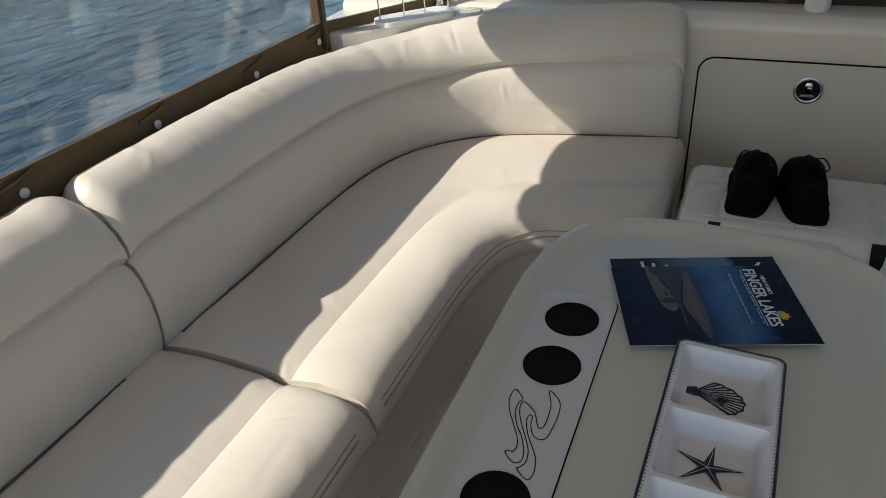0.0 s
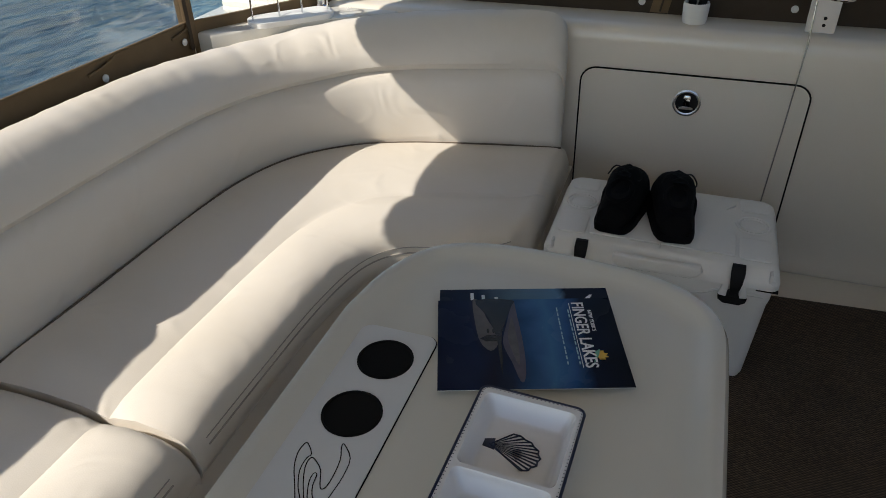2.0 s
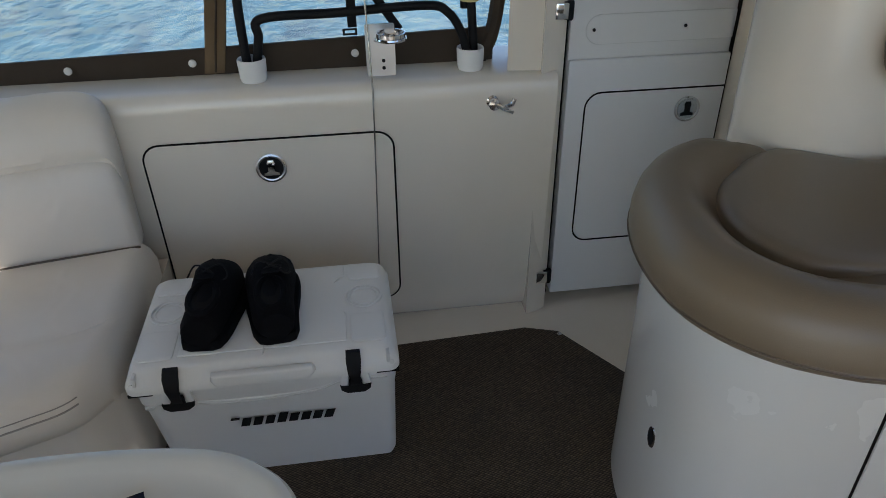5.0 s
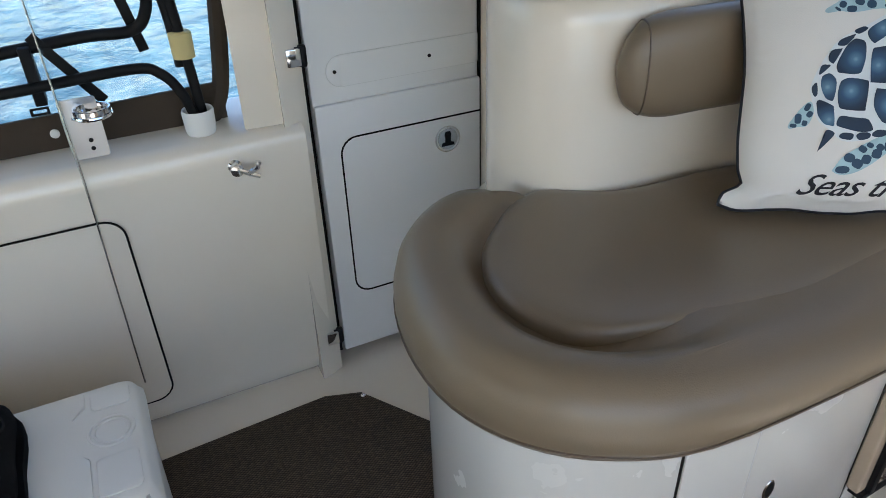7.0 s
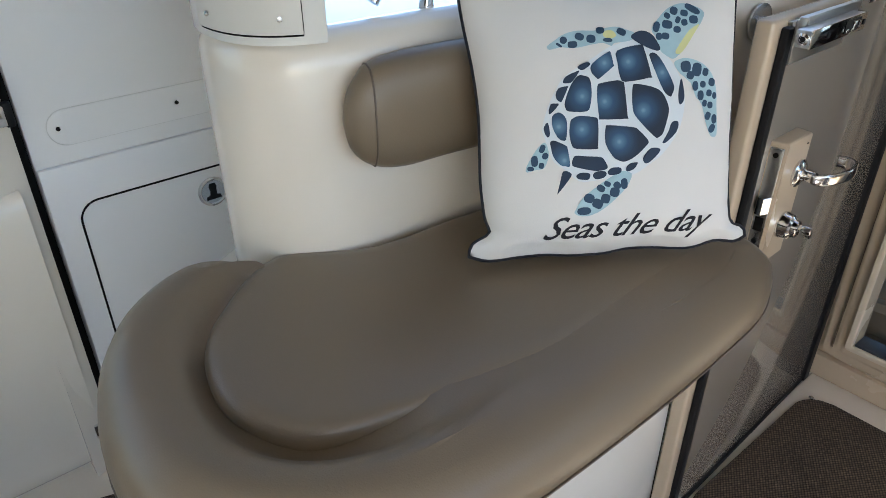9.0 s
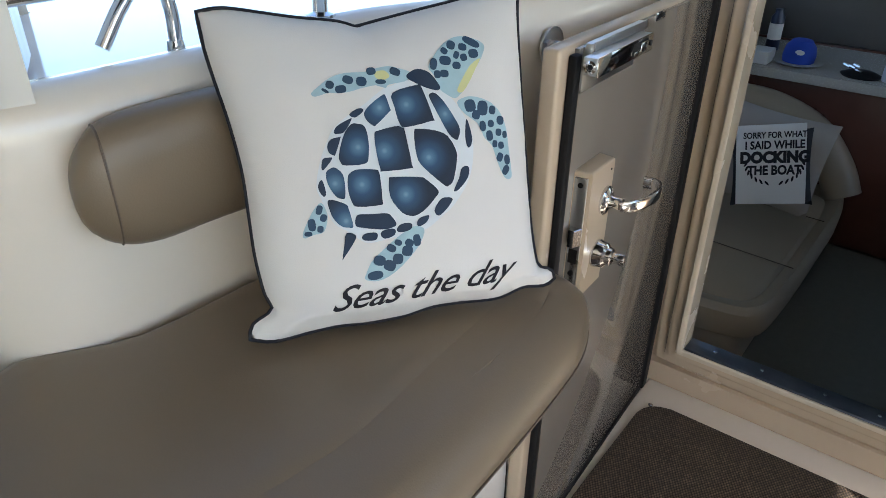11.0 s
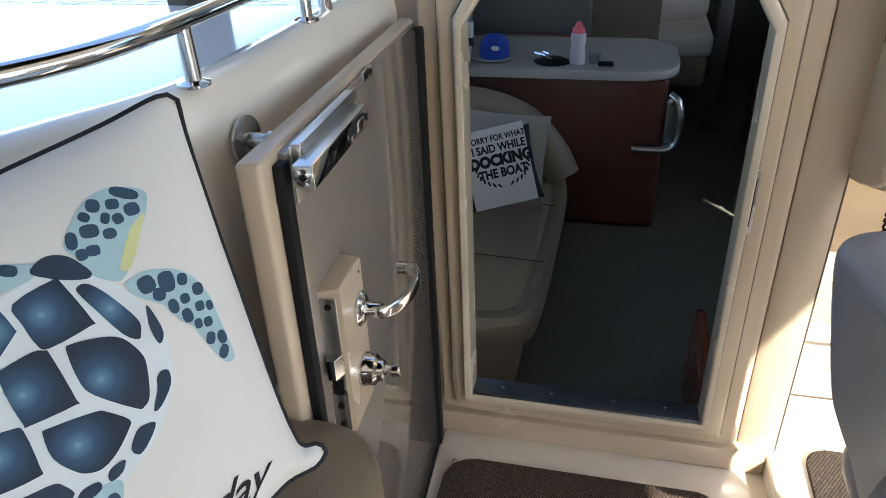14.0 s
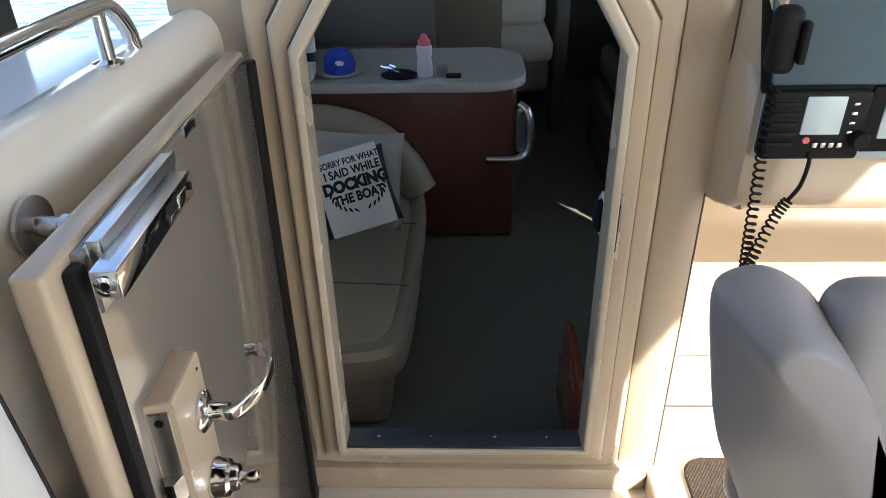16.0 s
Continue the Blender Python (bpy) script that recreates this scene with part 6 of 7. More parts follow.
limb("far_flipper", [(300, 290), (312, 296), (323, 296), (337, 292), (352, 284), (364, 270), (371, 248), (372, 222), (373, 195), (372, 180), (364, 178), (357, 186), (350, 205), (344, 227), (334, 239), (330, 249), (322, 265), (309, 274)],
     [(318, 284, 8.2, 8.5), (336, 279, 8.2, 10.2), (351, 275, 5.4, 6.1), (325, 271, 6.3, 6.3), (362, 260, 6.1, 6.3), (346, 257, 5.1, 5.1), (333, 255, 5.1, 7.3), (357, 244, 5.1, 5.1), (367, 240, 4.1, 5.1), (342, 241, 5.4, 7.3), (349, 229, 4.1, 5.1), (359, 226, 5.1, 5.1), (355, 210, 5.1, 6.3), (367, 205, 5.1, 7.3), (363, 191, 5.4, 7.3)])
limb("rear_fin", [(72, 147), (79, 160), (90, 176), (101, 184), (106, 172), (106, 162), (99, 146), (86, 144), (74, 141)],
     [(97, 175, 4.1, 6.3), (101, 164, 4.5, 5.1), (85, 157, 5.1, 8.2), (95, 150, 4.1, 4.5), (79, 146, 5.1, 3.2)])
limb("far_fin", [(143, 75), (145, 82), (154, 97), (168, 108), (186, 120), (200, 128), (216, 135), (231, 130), (224, 112), (206, 94), (188, 80), (171, 72), (155, 70)],
     [(157, 78, 10.8, 6.1), (165, 97, 8.5, 7.1), (178, 88, 8.5, 7.3), (190, 95, 7.3, 7.3), (183, 111, 6.7, 5.1), (204, 104, 7.6, 7.3), (208, 114, 6.3, 5.4), (193, 117, 5.4, 4.1), (219, 116, 5.4, 8.2)])
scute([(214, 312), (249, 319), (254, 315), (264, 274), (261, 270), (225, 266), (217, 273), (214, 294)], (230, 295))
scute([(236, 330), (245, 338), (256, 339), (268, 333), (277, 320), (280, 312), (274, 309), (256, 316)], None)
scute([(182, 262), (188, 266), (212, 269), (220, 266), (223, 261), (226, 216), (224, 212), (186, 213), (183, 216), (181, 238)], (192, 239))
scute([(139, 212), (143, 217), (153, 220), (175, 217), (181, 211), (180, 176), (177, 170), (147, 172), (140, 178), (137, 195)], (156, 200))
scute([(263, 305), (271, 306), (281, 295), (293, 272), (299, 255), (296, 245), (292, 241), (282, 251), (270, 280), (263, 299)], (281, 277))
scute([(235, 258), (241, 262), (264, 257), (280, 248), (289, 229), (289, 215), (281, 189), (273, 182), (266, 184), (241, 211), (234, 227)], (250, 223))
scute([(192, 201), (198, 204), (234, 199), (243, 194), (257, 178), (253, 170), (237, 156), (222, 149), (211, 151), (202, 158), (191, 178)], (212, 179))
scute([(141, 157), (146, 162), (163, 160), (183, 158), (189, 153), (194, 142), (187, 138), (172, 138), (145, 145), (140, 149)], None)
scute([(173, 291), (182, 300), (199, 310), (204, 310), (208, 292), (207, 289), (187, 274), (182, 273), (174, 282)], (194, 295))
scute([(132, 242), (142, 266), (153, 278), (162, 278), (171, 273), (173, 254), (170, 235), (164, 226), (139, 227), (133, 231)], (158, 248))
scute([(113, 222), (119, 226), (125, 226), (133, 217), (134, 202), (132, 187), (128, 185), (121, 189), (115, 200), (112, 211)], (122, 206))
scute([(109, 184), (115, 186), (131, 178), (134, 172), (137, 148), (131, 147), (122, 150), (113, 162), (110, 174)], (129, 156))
scute([(153, 291), (165, 297), (172, 296), (171, 292), (160, 286)])
scute([(130, 270), (135, 278), (152, 285), (155, 284), (144, 270), (135, 268)])
scute([(119, 254), (124, 262), (136, 264), (137, 262), (128, 243), (125, 242), (120, 246)])
scute([(108, 229), (111, 239), (118, 240), (123, 238), (110, 225)])
scute([(100, 205), (104, 212), (107, 211), (109, 196), (106, 191), (102, 196)])
scute([(309, 265), (312, 263), (315, 243), (313, 233), (307, 229), (305, 243)])
scute([(293, 201), (299, 205), (305, 202), (302, 189), (287, 175), (279, 174), (289, 190)])
scute([(248, 152), (258, 165), (267, 167), (276, 163), (264, 150), (253, 144)])
scute([(222, 139), (227, 145), (237, 147), (240, 145), (234, 137), (224, 134)])
scute([(194, 136), (201, 141), (214, 140), (214, 133), (205, 130), (195, 131)])
scute([(171, 131), (175, 136), (187, 137), (192, 133), (188, 127), (176, 125)])
scute([(146, 132), (152, 136), (165, 135), (167, 130), (163, 125), (149, 127)])
scute([(127, 140), (139, 135), (132, 123), (119, 108), (117, 107), (122, 125)])
part("throat_print", printed(smooth_ring(mm([(328, 338), (344, 346), (335, 333), (321, 314), (310, 303), (303, 306), (314, 322)]), 3), 1.5, bmesh.new(), 3), YELLOW, pillow)
part("throat_print", printed(smooth_ring(mm([(196, 341), (208, 342), (214, 334), (206, 330), (196, 333)]), 3), 1.5, bmesh.new(), 3), YELLOW, pillow)


def on_cover(co):
    a, c = co.x + 0.222, co.y + 0.036
    return Vector((a, -inv_rim(a, c) - 0.0012 - 0.005 * max(0.0, 1 - c / 0.036) - co.z, c))


lettering("slogan_print", "Seas the day", 0.049, INK, PM, pillow, "black slanted printed words", shear=0.62, space=0.94, stretch=1.14, warp=on_cover, weight=0.0002)


# ---- cooler ----
cooler = thing("cooler", "white hard-sided cooler with black rubber latches on the carpet", "cooler")


def ring_box(x0, x1, y0, y1, z, r):
    return [Vector((x, y, z)) for x, y in rounded(x0, x1, y0, y1, r, 5)]


X0, X1, Y0, Y1 = -0.130, 0.476, 1.800, 2.190
SEAM = 0.405
rows = [ring_box(X0 + 0.03, X1 - 0.022, 1.915, Y1 - 0.03, 0.0125, 0.02), ring_box(X0 + 0.026, X1 - 0.016, 1.908, Y1 - 0.025, 0.03, 0.025), ring_box(X0 + 0.012, X1 - 0.010, 1.845, Y1 - 0.01, 0.32, 0.03), ring_box(X0 + 0.010, X1 - 0.008, 1.828, Y1 - 0.01, 0.352, 0.03), ring_box(X0 + 0.008, X1 - 0.008, 1.820, Y1 - 0.01, SEAM - 0.001, 0.03)]
part("body", loft(rows), PLASTIC, cooler)
rows = [ring_box(X0 + 0.012, X1 - 0.012, Y0 + 0.012, Y1, SEAM, 0.03), ring_box(X0, X1, Y0, Y1, SEAM + 0.004, 0.025), ring_box(X0, X1, Y0, Y1, SEAM + 0.020, 0.025), ring_box(X0 + 0.004, X1 - 0.004, Y0 + 0.006, Y1 - 0.004, SEAM + 0.030, 0.03), ring_box(X0 + 0.012, X1 - 0.012, Y0 + 0.022, Y1 - 0.010, 0.456, 0.03), ring_box(X0 + 0.020, X1 - 0.020, Y0 + 0.032, Y1 - 0.018, 0.4635, 0.03), ring_box(X0 + 0.05, X1 - 0.05, Y0 + 0.07, Y1 - 0.04, 0.465, 0.03)]
lid = part("lid", loft(rows), PLASTIC, cooler)
part("lid_seam", prism(rounded(X0 + 0.007, X1 - 0.007, Y0 + 0.016, Y1 - 0.006, 0.025, 5), SEAM - 0.002, SEAM + 0.001, 0), BLACK_GAP, cooler)
part("raised_panel", prism([(X0 + 0.115, Y0 + 0.052), (X1 - 0.115, Y0 + 0.052), (X1 - 0.115, 1.955), (X1 - 0.145, 1.985), (X1 - 0.145, 2.085), (X1 - 0.115, 2.115), (X1 - 0.115, Y1 - 0.03), (X0 + 0.115, Y1 - 0.03), (X0 + 0.115, 2.115), (X0 + 0.145, 2.085), (X0 + 0.145, 1.985), (X0 + 0.115, 1.955)], 0.464, 0.4695, 0.003, 2), PLASTIC, lid)
for x0, x1 in ((X0 + 0.025, X0 + 0.105), (X1 - 0.105, X1 - 0.025)):
    for y0, y1 in ((Y0 + 0.045, 1.950), (2.095, Y1 - 0.03)):
        part("corner_panel", prism(rounded(x0, x1, y0, y1, 0.012, 3), 0.463, 0.4685, 0.003, 2), PLASTIC, lid)
part("lid_groove", rbox(0.173, 0.176, Y0 + 0.03, Y0 + 0.085, 0.466, 0.4702, 0), PANEL_GREY, lid)
for cx in (X0 + 0.070, X1 - 0.070):
    for r in (0.044, 0.034):
        part("cup_ring", cord([(cx + r * math.cos(a), 2.022 + r * math.sin(a), 0.4655) for a in (2 * math.pi * k / 26 for k in range(26))], 0.0034, True), PLASTIC, lid)
    part("dish", lathe([(0.033, 0.4646), (0.026, 0.4655), (0, 0.4658)], 22, pose(cx, 2.022, 0)), PLASTIC, lid)
part("hand_grip", prism([(-0.115, 0.036), (0.105, 0.036), (0.112, 0.022), (0.098, 0.004), (0.088, 0.0), (-0.098, 0.0), (-0.110, 0.006), (-0.118, 0.022)], 0, 0.022, 0.007, 3, wall_y(Y0 + 0.012) @ pose(0.176, SEAM + 0.010, 0)), PLASTIC, lid)
part("grip_shadow", rbox(0.066, 0.268, Y0 + 0.002, Y0 + 0.02, SEAM + 0.0025, SEAM + 0.0085, 0), BLACK_GAP, lid)
rib = [(-0.106, 0.343), (-0.088, 0.345), (-0.076, 0.358), (0.0, 0.350), (0.08, 0.340), (0.16, 0.338), (0.24, 0.345), (0.30, 0.357), (0.33, 0.374), (0.446, 0.376)]
part("front_rib", tube([(x, 1.8345 + (0.34 - z) * 0.2, z) for x, z in rib], 0.0055, 8), PLASTIC, cooler)
# Grey line drawn below the rib as its shade.
part("rib_shade_line", cord([(x, 1.8300 + (0.34 - z) * 0.2, z - 0.0055) for x, z in rib], 0.0012), PANEL_GREY, cooler)
for lx in (-0.026, 0.372):
    l = part("latch", loft([[Vector((lx + s * w, y + d, z)) for s, d in ((-1, 0), (1, 0), (1, 0.010), (-1, 0.010))] for w, y, z in ((0.016, Y0 + 0.014, 0.462), (0.017, Y0 + 0.000, 0.448), (0.015, Y0 - 0.009, 0.422), (0.011, Y0 - 0.002, 0.392), (0.011, 1.808, 0.368))]), BLACK, cooler, "black rubber T latch")
    part("toggle", prism([(-0.036, 0.014), (-0.034, 0.002), (-0.020, -0.008), (0.020, -0.008), (0.034, 0.002), (0.036, 0.014), (0.016, 0.011), (0.012, 0.032), (-0.012, 0.032), (-0.016, 0.011)], 0, 0.014, 0.003, 2, wall_y(1.822) @ pose(lx, 0.352, 0)), BLACK, l)
    for s_ in (-1, 1):
        part("latch_guard", prism([(lx + s_ * 0.015, 0.362), (lx + s_ * 0.036, 0.362), (lx + s_ * 0.030, 0.400), (lx + s_ * 0.015, 0.402)][::s_], 0, 0.018, 0.003, 2, wall_y(1.832)), PLASTIC, cooler)
for cx, s_ in ((X0 + 0.03, -1), (X1 - 0.03, 1)):
    part("corner_gap", rbox(cx - 0.024, cx + 0.028, Y0 + 0.004, Y0 + 0.014, SEAM - 0.003, SEAM + 0.004, 0), BLACK_GAP, cooler)
    part("corner_bolt", lathe([(0.006, 0), (0.006, 0.003), (0, 0.003)], 10, pose(cx + s_ * 0.012, Y0 + 0.006, SEAM + 0.026, 60)), PANEL_GREY, lid)
    part("tie_notch", rbox(cx + s_ * 0.004 - 0.004, cx + s_ * 0.004 + 0.004, Y0 + 0.004, Y0 + 0.03, SEAM + 0.020, SEAM + 0.050, 0.002), PANEL_GREY, lid)
m_b = Matrix(((1, 0, 0, 0), (0, -0.233, -1, 1.8605), (0, 1, -0.233, 0.228), (0, 0, 0, 1)))
for k in range(9):
    x = 0.058 + k * 0.0285
    lo, hi = (0.028, 0.036) if k == 0 else (0.0, 0.040) if k == 4 else (0.0, 0.032)
    part("badge_bar", prism([(x + lo * 0.3, lo), (x + lo * 0.3 + 0.021, lo), (x + hi * 0.3 + 0.021, hi), (x + hi * 0.3, hi)], 0.001, 0.0025, 0, 1, m_b), BLACK, cooler, "black slanted badge mark")


def shoe(cx, cy, rot, mirror):
    """A black sports shoe with toe towards -y."""
    sh = thing("shoe", "black mesh running shoe standing on the cooler lid", "shoe", "pair of shoes", pose(cx, cy, 0.469, 0, 0, rot))
    st = ((-0.142, 0.024, 0.056), (-0.134, 0.040, 0.080), (-0.110, 0.049, 0.094), (-0.075, 0.052, 0.098), (-0.035, 0.055, 0.102), (0.0, 0.060, 0.112), (0.035, 0.064, 0.116), (0.070, 0.065, 0.106), (0.100, 0.060, 0.092), (0.122, 0.050, 0.076), (0.134, 0.032, 0.056))
    rows = []
    for y, w, h in st:
        bend = mirror * 0.008 * math.sin((y + 0.14) * 11)
        rg = []
        for k in range(18):
            a = 2 * math.pi * k / 18
            px = math.copysign(abs(math.cos(a)) ** 0.8, math.cos(a)) * w
            pz = 0.018 + (h - 0.018) * 0.5 * (1 + math.copysign(abs(math.sin(a)) ** 0.8, math.sin(a)))
            narrow = 1 - 0.30 * max(0.0, (pz - 0.04) / 0.06)
            wr = 1 + 0.05 * noise.noise(Vector((px * 60, y * 50, pz * 50 + mirror)))
            rg.append(Vector((px * narrow * wr + bend, y, pz)))
        rows.append(rg)
    part("upper", loft(rows), SHOE, sh)
    sole = [(mirror * 0.008 * math.sin((y + 0.14) * 11) + w * 1.06, y) for y, w, h in st] + [(mirror * 0.008 * math.sin((y + 0.14) * 11) - w * 1.06, y) for y, w, h in st[::-1]]
    part("sole", prism(sole, 0.0, 0.026, 0.006, 2), SHOE, sh)
    part("collar", tube([(0.030 * math.cos(a) + mirror * 0.004, -0.066 + 0.050 * math.sin(a), 0.094 + 0.006 * math.sin(a)) for a in (2 * math.pi * k / 20 for k in range(22))], 0.009, 8), SHOE, sh)
    part("opening", prism(circle(mirror * 0.004, -0.066, 0.026, 18, 0.046), 0.094, 0.0965, 0), BLACK_GAP, sh)
    part("tongue", loft([[Vector((s * 0.02, y, z)) for s in (-1, 1)] + [Vector((s * 0.016, y + 0.006, z - 0.008)) for s in (1, -1)] for y, z in ((0.070, 0.100), (0.03, 0.108), (-0.005, 0.114), (-0.028, 0.122))]), SHOE, sh)
    for k in range(5):
        y = 0.075 - k * 0.017
        z = 0.100 + k * 0.003
        part("lace", tube([(-0.026, y, z - 0.006), (0, y + 0.004 * (-1) ** k, z + 0.005), (0.026, y, z - 0.006)], 0.0026, 6), BLACK, sh)
    part("lace_bow", tube(spline([(0, 0.02, 0.116), (0.030, 0.035, 0.118), (0.046, 0.015, 0.102), (0.034, -0.006, 0.100), (0.004, 0.016, 0.116), (-0.030, 0.034, 0.118), (-0.046, 0.010, 0.100)], 4), 0.0022, 6), BLACK, sh)


shoe(0.048, 1.998, -4, 1)
shoe(0.196, 1.998, 5, -1)


# ---- magazines ----
def magazine_material(name, stops):
    """Cover print: bands of colour across the cover, broken by soft noise."""
    m = material(name, (0.1, 0.1, 0.1), 0.25, bump=0.01, coat=0.0)
    nt = m.node_tree
    co = nt.nodes.new("ShaderNodeTexCoord")
    sx = nt.nodes.new("ShaderNodeSeparateXYZ")
    nt.links.new(co.outputs["Object"], sx.inputs[0])
    nz = nt.nodes.new("ShaderNodeTexNoise")
    nz.inputs["Scale"].default_value, nz.inputs["Detail"].default_value = 11, 7
    nt.links.new(co.outputs["Object"], nz.inputs["Vector"])
    ma = nt.nodes.new("ShaderNodeMath")
    ma.operation = "MULTIPLY_ADD"
    ma.inputs[1].default_value = 0.07
    nt.links.new(nz.outputs["Fac"], ma.inputs[0])
    nt.links.new(sx.outputs[0], ma.inputs[2])
    sc = nt.nodes.new("ShaderNodeMath")
    sc.operation = "MULTIPLY_ADD"
    sc.inputs[1].default_value, sc.inputs[2].default_value = 1 / 0.30, -0.11
    nt.links.new(ma.outputs[0], sc.inputs[0])
    cr = nt.nodes.new("ShaderNodeValToRGB")
    el = cr.color_ramp.elements
    el[0].position, el[0].color = stops[0][0], (*stops[0][1], 1)
    el[1].position, el[1].color = stops[-1][0], (*stops[-1][1], 1)
    for pos, c in stops[1:-1]:
        e = el.new(pos)
        e.color = (*c, 1)
    nt.links.new(sc.outputs[0], cr.inputs[0])
    nt.links.new(cr.outputs[0], nt.nodes["Principled BSDF"].inputs["Base Color"])
    return m


COVER = magazine_material("lake_cover_print", [(0.0, (0.0066, 0.0110, 0.0330)), (0.2, (0.0110, 0.0193, 0.0550)), (0.30, (0.0138, 0.0165, 0.0330)), (0.42, (0.0165, 0.0275, 0.0660)), (0.50, (0.0275, 0.0770, 0.1870)), (0.62, (0.0605, 0.1650, 0.3300)), (0.74, (0.0275, 0.0880, 0.2310)), (0.84, (0.0066, 0.0110, 0.0275)), (1.0, (0.0044, 0.0055, 0.0110))])
COVER_B = magazine_material("city_cover_print", [(0.0, (0.0066, 0.0110, 0.0275)), (0.25, (0.0110, 0.0220, 0.0495)), (0.35, (0.0550, 0.0935, 0.1430)), (0.5, (0.0880, 0.1540, 0.2200)), (0.68, (0.0990, 0.1980, 0.3190)), (0.74, (0.0055, 0.0066, 0.0165)), (1.0, (0.0055, 0.0066, 0.0165))])
dull(COVER, 0.10)
dull(COVER_B, 0.12)
PAPER = material("paper_edges", (0.72, 0.72, 0.70), 0.6, vary=0.08, scale=200)
BEIGE_INK = material("beige_print", (0.10, 0.088, 0.088), 0.5, vary=0.55, scale=70)
PINK_INK = material("pink_cloud_print", (0.075, 0.065, 0.095), 0.5, vary=0.5, scale=60)
DARK_INK = material("dark_hill_print", (0.006, 0.008, 0.014), 0.25)
GOLD_INK = material("gold_print", (0.75, 0.45, 0.05), 0.3)
GREEN_INK = material("green_print", (0.12, 0.35, 0.25), 0.3)
WHITE_INK = material("white_print", (0.78, 0.78, 0.78), 0.3)


def magazine(label, tl, tr, z, cover, thick):
    """Lies flat; local x runs from the foot of the cover to its head, y across it."""
    tl, tr = Vector((*tl, 0)), Vector((*tr, 0))
    ang = math.degrees(math.atan2((tr - tl).y, (tr - tl).x))
    mg = thing("magazine", label, "magazine", "magazines on the table", pose(tl.x, tl.y, z, 0, 0, ang))
    part("page_block", rbox(0.001, 0.299, -0.220, -0.001, 0.0003, thick, 0.0006, 1), PAPER, mg)
    part("cover", rbox(0.0, 0.301, -0.222, 0.0, thick, thick + 0.0007, 0.0002, 1), cover, mg)
    return mg


under = magazine("dark blue magazine with white title under another", (-0.192, 1.160), (0.108, 1.262), 0.7215, COVER_B, 0.004)
zt = 0.0049
for k, x in enumerate((0.055, 0.075, 0.098)):
    part("building_print", rbox(x, x + 0.006, -0.05, -0.012 - 0.006 * k, zt, zt + 0.0002, 0), PALE, under)
part("title_print", prism([(0.268, -0.02), (0.273, -0.02), (0.262, -0.040), (0.280, -0.060), (0.276, -0.064), (0.250, -0.040)], zt, zt + 0.0002), WHITE_INK, under)
for k in range(5):
    part("title_bar", rbox(0.283 - 0.003 * (k % 2), 0.290, -0.07 - k * 0.017, -0.06 - k * 0.017, zt, zt + 0.0002, 0), PALE, under)
upper = magazine("deep blue Finger Lakes travel magazine with lake sunset cover", (-0.182, 1.122), (0.104, 1.222), 0.7268, COVER, 0.004)
part("shore_print", prism(smooth_ring([(0.061, -0.003), (0.071, -0.003), (0.083, -0.05), (0.096, -0.088), (0.099, -0.118), (0.086, -0.135), (0.070, -0.112), (0.063, -0.06)], 3), zt, zt + 0.0002), BEIGE_INK, upper)
part("hill_print", prism(smooth_ring([(0.066, -0.002), (0.130, -0.002), (0.128, -0.02), (0.114, -0.065), (0.106, -0.10), (0.104, -0.15), (0.101, -0.19), (0.099, -0.15), (0.097, -0.10), (0.084, -0.045)], 3), zt + 0.0002, zt + 0.0004), DARK_INK, upper)
part("cloud_print", prism(smooth_ring([(0.132, -0.004), (0.136, -0.05), (0.139, -0.10), (0.140, -0.155), (0.136, -0.200), (0.128, -0.205), (0.119, -0.165), (0.109, -0.130), (0.108, -0.105), (0.117, -0.065)], 3), zt + 0.0001, zt + 0.0003), PINK_INK, upper)
part("cloud_print", prism(smooth_ring([(0.126, -0.05), (0.130, -0.09), (0.132, -0.13), (0.129, -0.17), (0.121, -0.14), (0.116, -0.105), (0.119, -0.08)], 3), zt + 0.0004, zt + 0.0006), BEIGE_INK, upper)
part("boat_print", prism([(0.070, -0.105), (0.082, -0.096), (0.098, -0.096), (0.108, -0.104), (0.096, -0.112), (0.080, -0.112)], zt + 0.0004, zt + 0.0006), DARK_INK, upper)
for x in (0.084, 0.093):
    part("boat_print", prism(circle(x, -0.086, 0.0022, 8, 0.006), zt + 0.0004, zt + 0.0006), DARK_INK, upper)
turn = pose(0, 0, 0, 0, 0, -90)
lettering("title", "FINGER LAKES", 0.029, WHITE_INK, pose(0.2335, -0.095, zt + 0.0003) @ turn, upper, "white title lettering", weight=0.0004, stretch=0.90)
lettering("title_small", "NEW YORK'S", 0.0095, WHITE_INK, pose(0.258, -0.062, zt + 0.0003) @ turn, upper, "small white lettering")
part("rule", rbox(0.2285, 0.2295, -0.178, -0.014, zt, zt + 0.0004, 0), WHITE_INK, upper)
for x, y0, y1 in ((0.224, -0.17, -0.03), (0.205, -0.17, -0.024)):
    for k in range(12):
        a = y0 + (y1 - y0) * k / 12
        part("small_print", rbox(x, x + 0.0022, a, a + (y1 - y0) / 12 * (0.55 + 0.3 * ((k * 7) % 3) / 2), zt, zt + 0.0003, 0), AQUA, upper)
part("sun_print", prism([(0.262 + (0.012 if k % 2 else 0.007) * math.cos(2 * math.pi * k / 16), -0.150 + (0.012 if k % 2 else 0.007) * math.sin(2 * math.pi * k / 16)) for k in range(16)], zt, zt + 0.0004), GOLD_INK, upper)
part("hill_mark", prism([(0.262, -0.135), (0.258, -0.15), (0.249, -0.165), (0.246, -0.172), (0.252, -0.150), (0.254, -0.14)], zt + 0.0002, zt + 0.0005), GREEN_INK, upper)

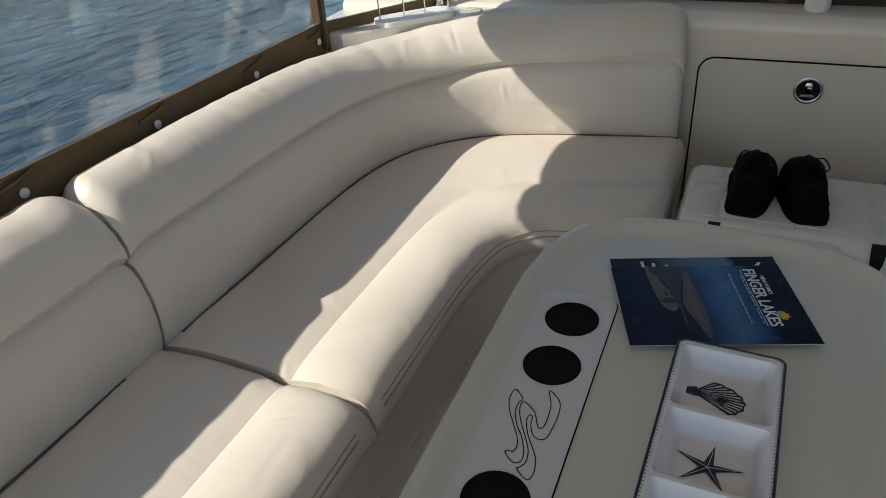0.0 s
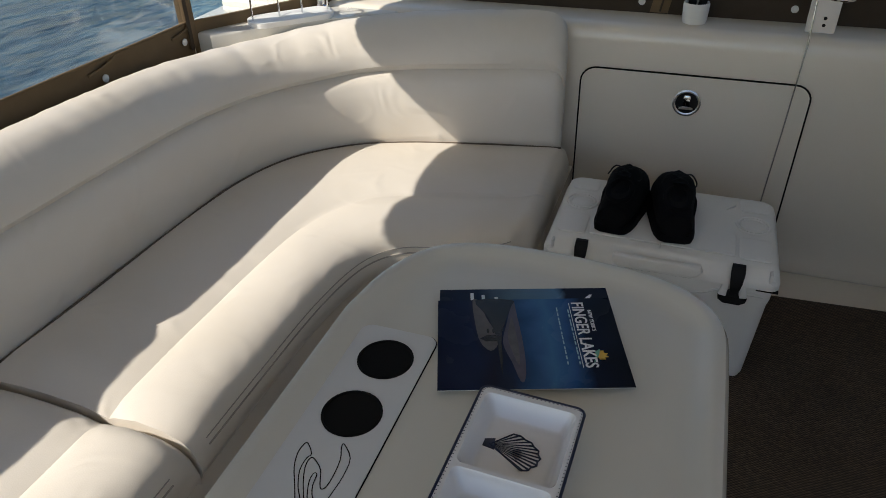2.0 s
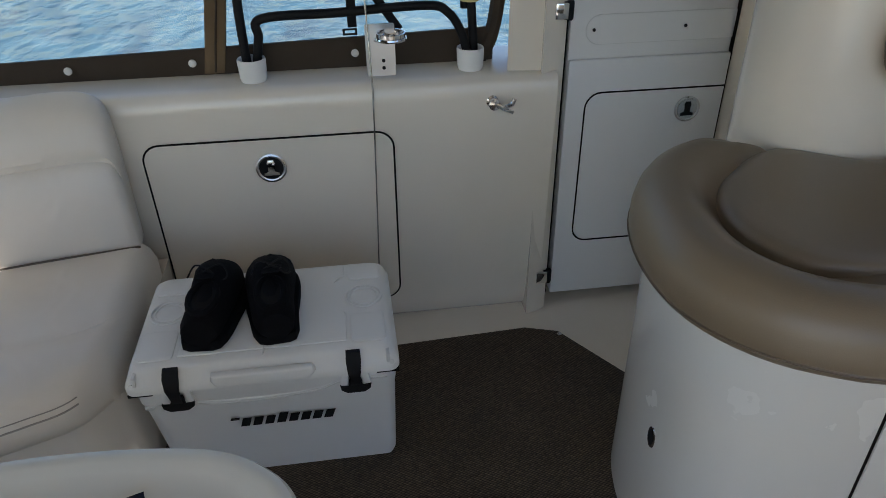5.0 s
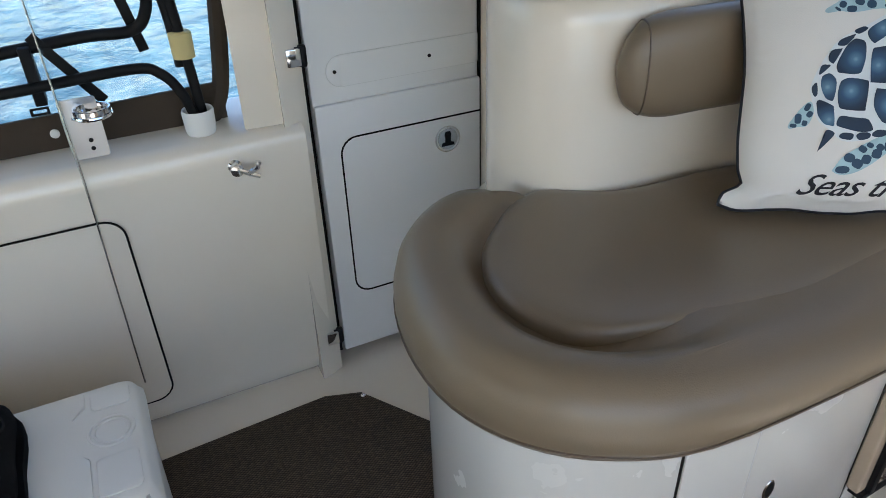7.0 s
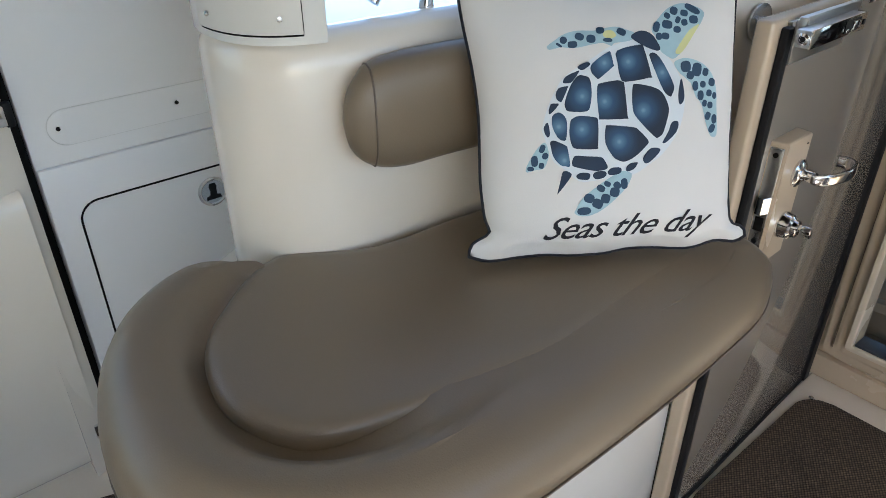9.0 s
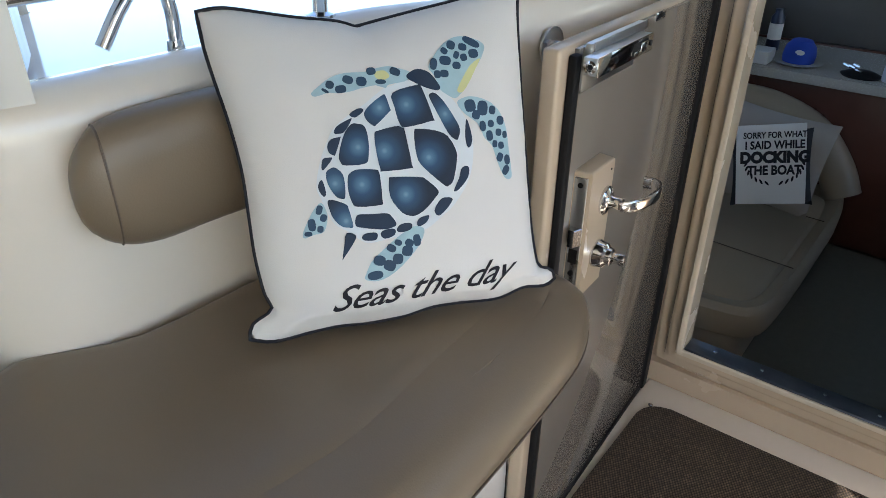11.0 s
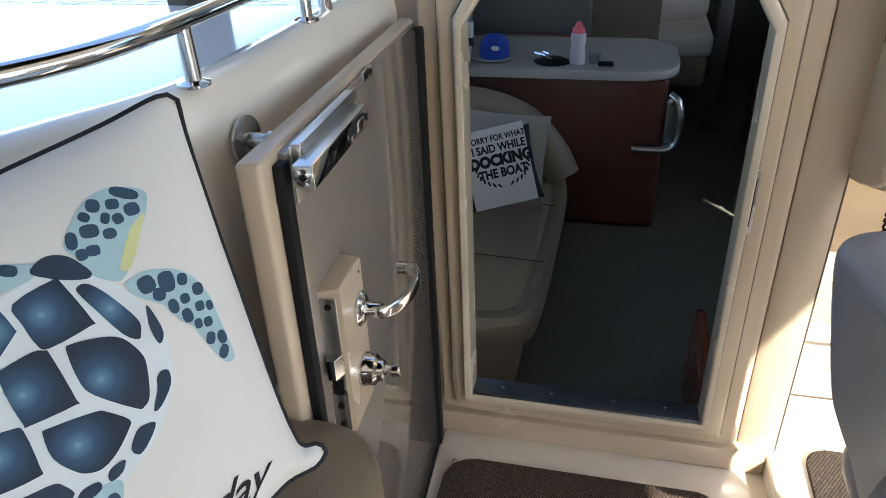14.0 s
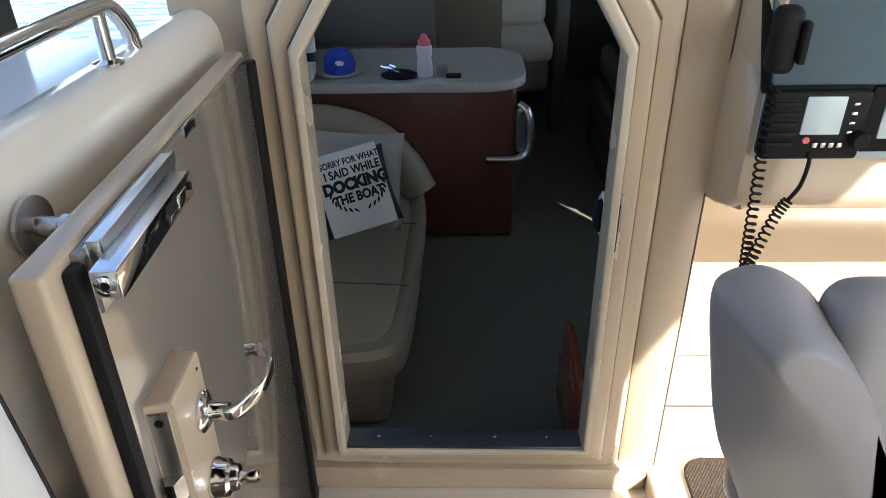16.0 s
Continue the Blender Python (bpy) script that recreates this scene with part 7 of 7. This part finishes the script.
# ---- serving tray ----
tray = thing("serving_tray", "white ceramic three section tray with navy rim and sea prints", "tray", at=pose(0.0395, 0.909, 0.7215, 0, 0, -2))
TW, TL, TH = 0.150, 0.415, 0.046
cells = [(-0.145, -0.012), (-0.273, -0.151), (-0.405, -0.279)]
holes = [rounded(-TW / 2 + 0.009, TW / 2 - 0.009, a, b, 0.010, 4) for a, b in cells]
part("rim", plate(rounded(-TW / 2, TW / 2, -TL, 0.0, 0.012, 4), holes, TH - 0.003, TH), TRAY_WHITE, tray)
part("outer_wall", loft([[Vector((x, y, z)) for x, y in rounded(-TW / 2 + s, TW / 2 - s, -TL + s, -s, 0.012, 4)] for s, z in ((0.05, 0.0), (0.014, 0.0), (0.010, 0.003), (0.001, TH - 0.004), (0.0, TH - 0.002))], caps=False), TRAY_WHITE, tray)
for (a, b) in cells:
    part("cell", loft([[Vector((x, y, z)) for x, y in rounded(-TW / 2 + 0.009 + s, TW / 2 - 0.009 - s, a + s, b - s, 0.010, 4)] for s, z in ((0.0, TH), (0.002, TH - 0.004), (0.012, 0.016), (0.017, 0.0125), (0.026, 0.012), (0.05, 0.012), (0.058, 0.012))], caps=False), TRAY_WHITE, tray)
rimline = [(x, y, TH - 0.0005) for x, y in rounded(-TW / 2, TW / 2, -TL, 0.0, 0.012, 6)]
part("rim_line", cord(rimline, 0.0022, True, 6), NAVY, tray, "navy painted rim")
pts = [Vector(p) for p in rimline]
dash = bmesh.new()
for a, b in zip(pts, pts[1:] + pts[:1]):
    n = max(1, int((b - a).length / 0.006))
    for i in range(n):
        c = a.lerp(b, (i + 0.5) / n)
        inn = (Vector((0, -TL / 2, TH)) - c)
        inn = Vector((math.copysign(1, inn.x) if abs(c.x) > TW / 2 - 0.006 else 0, math.copysign(1, inn.y) if abs(c.x) <= TW / 2 - 0.006 else 0, 0)) * 0.0035
        rbox(-0.0010, 0.0010, -0.0006, 0.0006, 0, 0.0003, 0, m=Matrix.Translation(c + inn + Vector((0, 0, 0.0006))), bm=dash)
part("rim_dots", dash, NAVY, tray)
# prints on the cell floors
star = []
for k in range(10):
    a = radians(90 + 36 * k - 6)
    r = 0.048 if k % 2 == 0 else 0.0105
    star.append((-0.002 + r * math.cos(a), -0.212 + r * math.sin(a) * 0.86))
fan = bmesh.new()
hub = fan.verts.new((-0.002, -0.212, 0.0136))
tips = [fan.verts.new((x, y, 0.0132)) for x, y in star]
for k in range(10):
    fan.faces.new((hub, tips[k], tips[(k + 1) % 10]))
part("starfish_print", fan, NAVY, tray, "navy starfish print")
for k in range(5):
    a = radians(90 + 72 * k - 6)
    part("star_vein", cord([(-0.002, -0.212, 0.0138), (-0.002 + 0.036 * math.cos(a), -0.212 + 0.031 * math.sin(a), 0.0136)], 0.0004), PALE, tray)
fan_c = Vector((-0.040, -0.075, 0.0128))
pts = [(fan_c.x, fan_c.y)]
for k in range(13):
    a = radians(-34 + 100 * k / 12)
    r = 0.070 + 0.003 * (k % 2) - 0.0002 * (k - 6) ** 2
    pts.append((fan_c.x + r * math.cos(a), fan_c.y - 0.008 + 0.62 * r * math.sin(a)))
part("shell_outline", cord([(x, y, 0.0129) for x, y in pts], 0.0013, True), NAVY, tray, "navy scallop shell print")
for k in range(1, 13):
    part("shell_rib", prism([pts[0], pts[k], ((pts[k][0] * 0.55 + pts[k + 1][0] * 0.45), (pts[k][1] * 0.55 + pts[k + 1][1] * 0.45))], 0.0125, 0.0129), NAVY, tray)
part("shell_hinge", prism([(fan_c.x - 0.012, fan_c.y + 0.006), (fan_c.x + 0.004, fan_c.y + 0.012), (fan_c.x + 0.008, fan_c.y - 0.008), (fan_c.x - 0.010, fan_c.y - 0.006)], 0.0125, 0.013), NAVY, tray)

# ---- line emblem engraved in the cup panel ----
EMBLEM_A = [(-253, 767), (-238, 751), (-241, 742), (-240, 721), (-229, 696), (-217, 679), (-207, 656), (-204, 639), (-210, 631), (-220, 634), (-230, 644), (-228, 649), (-221, 649), (-218, 659), (-223, 676), (-236, 699), (-250, 723), (-257, 745), (-257, 759)]
EMBLEM_B = [(-235, 745), (-228, 743), (-213, 730), (-204, 711), (-198, 702), (-193, 707), (-192, 726), (-195, 754), (-203, 774), (-202, 781), (-183, 761), (-179, 731), (-181, 702), (-183, 689), (-190, 682), (-202, 686), (-211, 703), (-214, 721), (-219, 722), (-219, 709), (-210, 686), (-197, 665), (-187, 647), (-183, 629), (-183, 618), (-187, 609), (-197, 614), (-207, 623), (-203, 626), (-198, 638), (-201, 658), (-212, 680), (-225, 703), (-234, 723), (-237, 737)]
for line in (EMBLEM_A, EMBLEM_B):
    part("emblem_line", cord([(p.x, p.y, 0.7216) for p in ring_spline([(x / 1000, y / 1000, 0) for x, y in line], 3)], 0.0008, True, 5), BLACK_GAP, table)
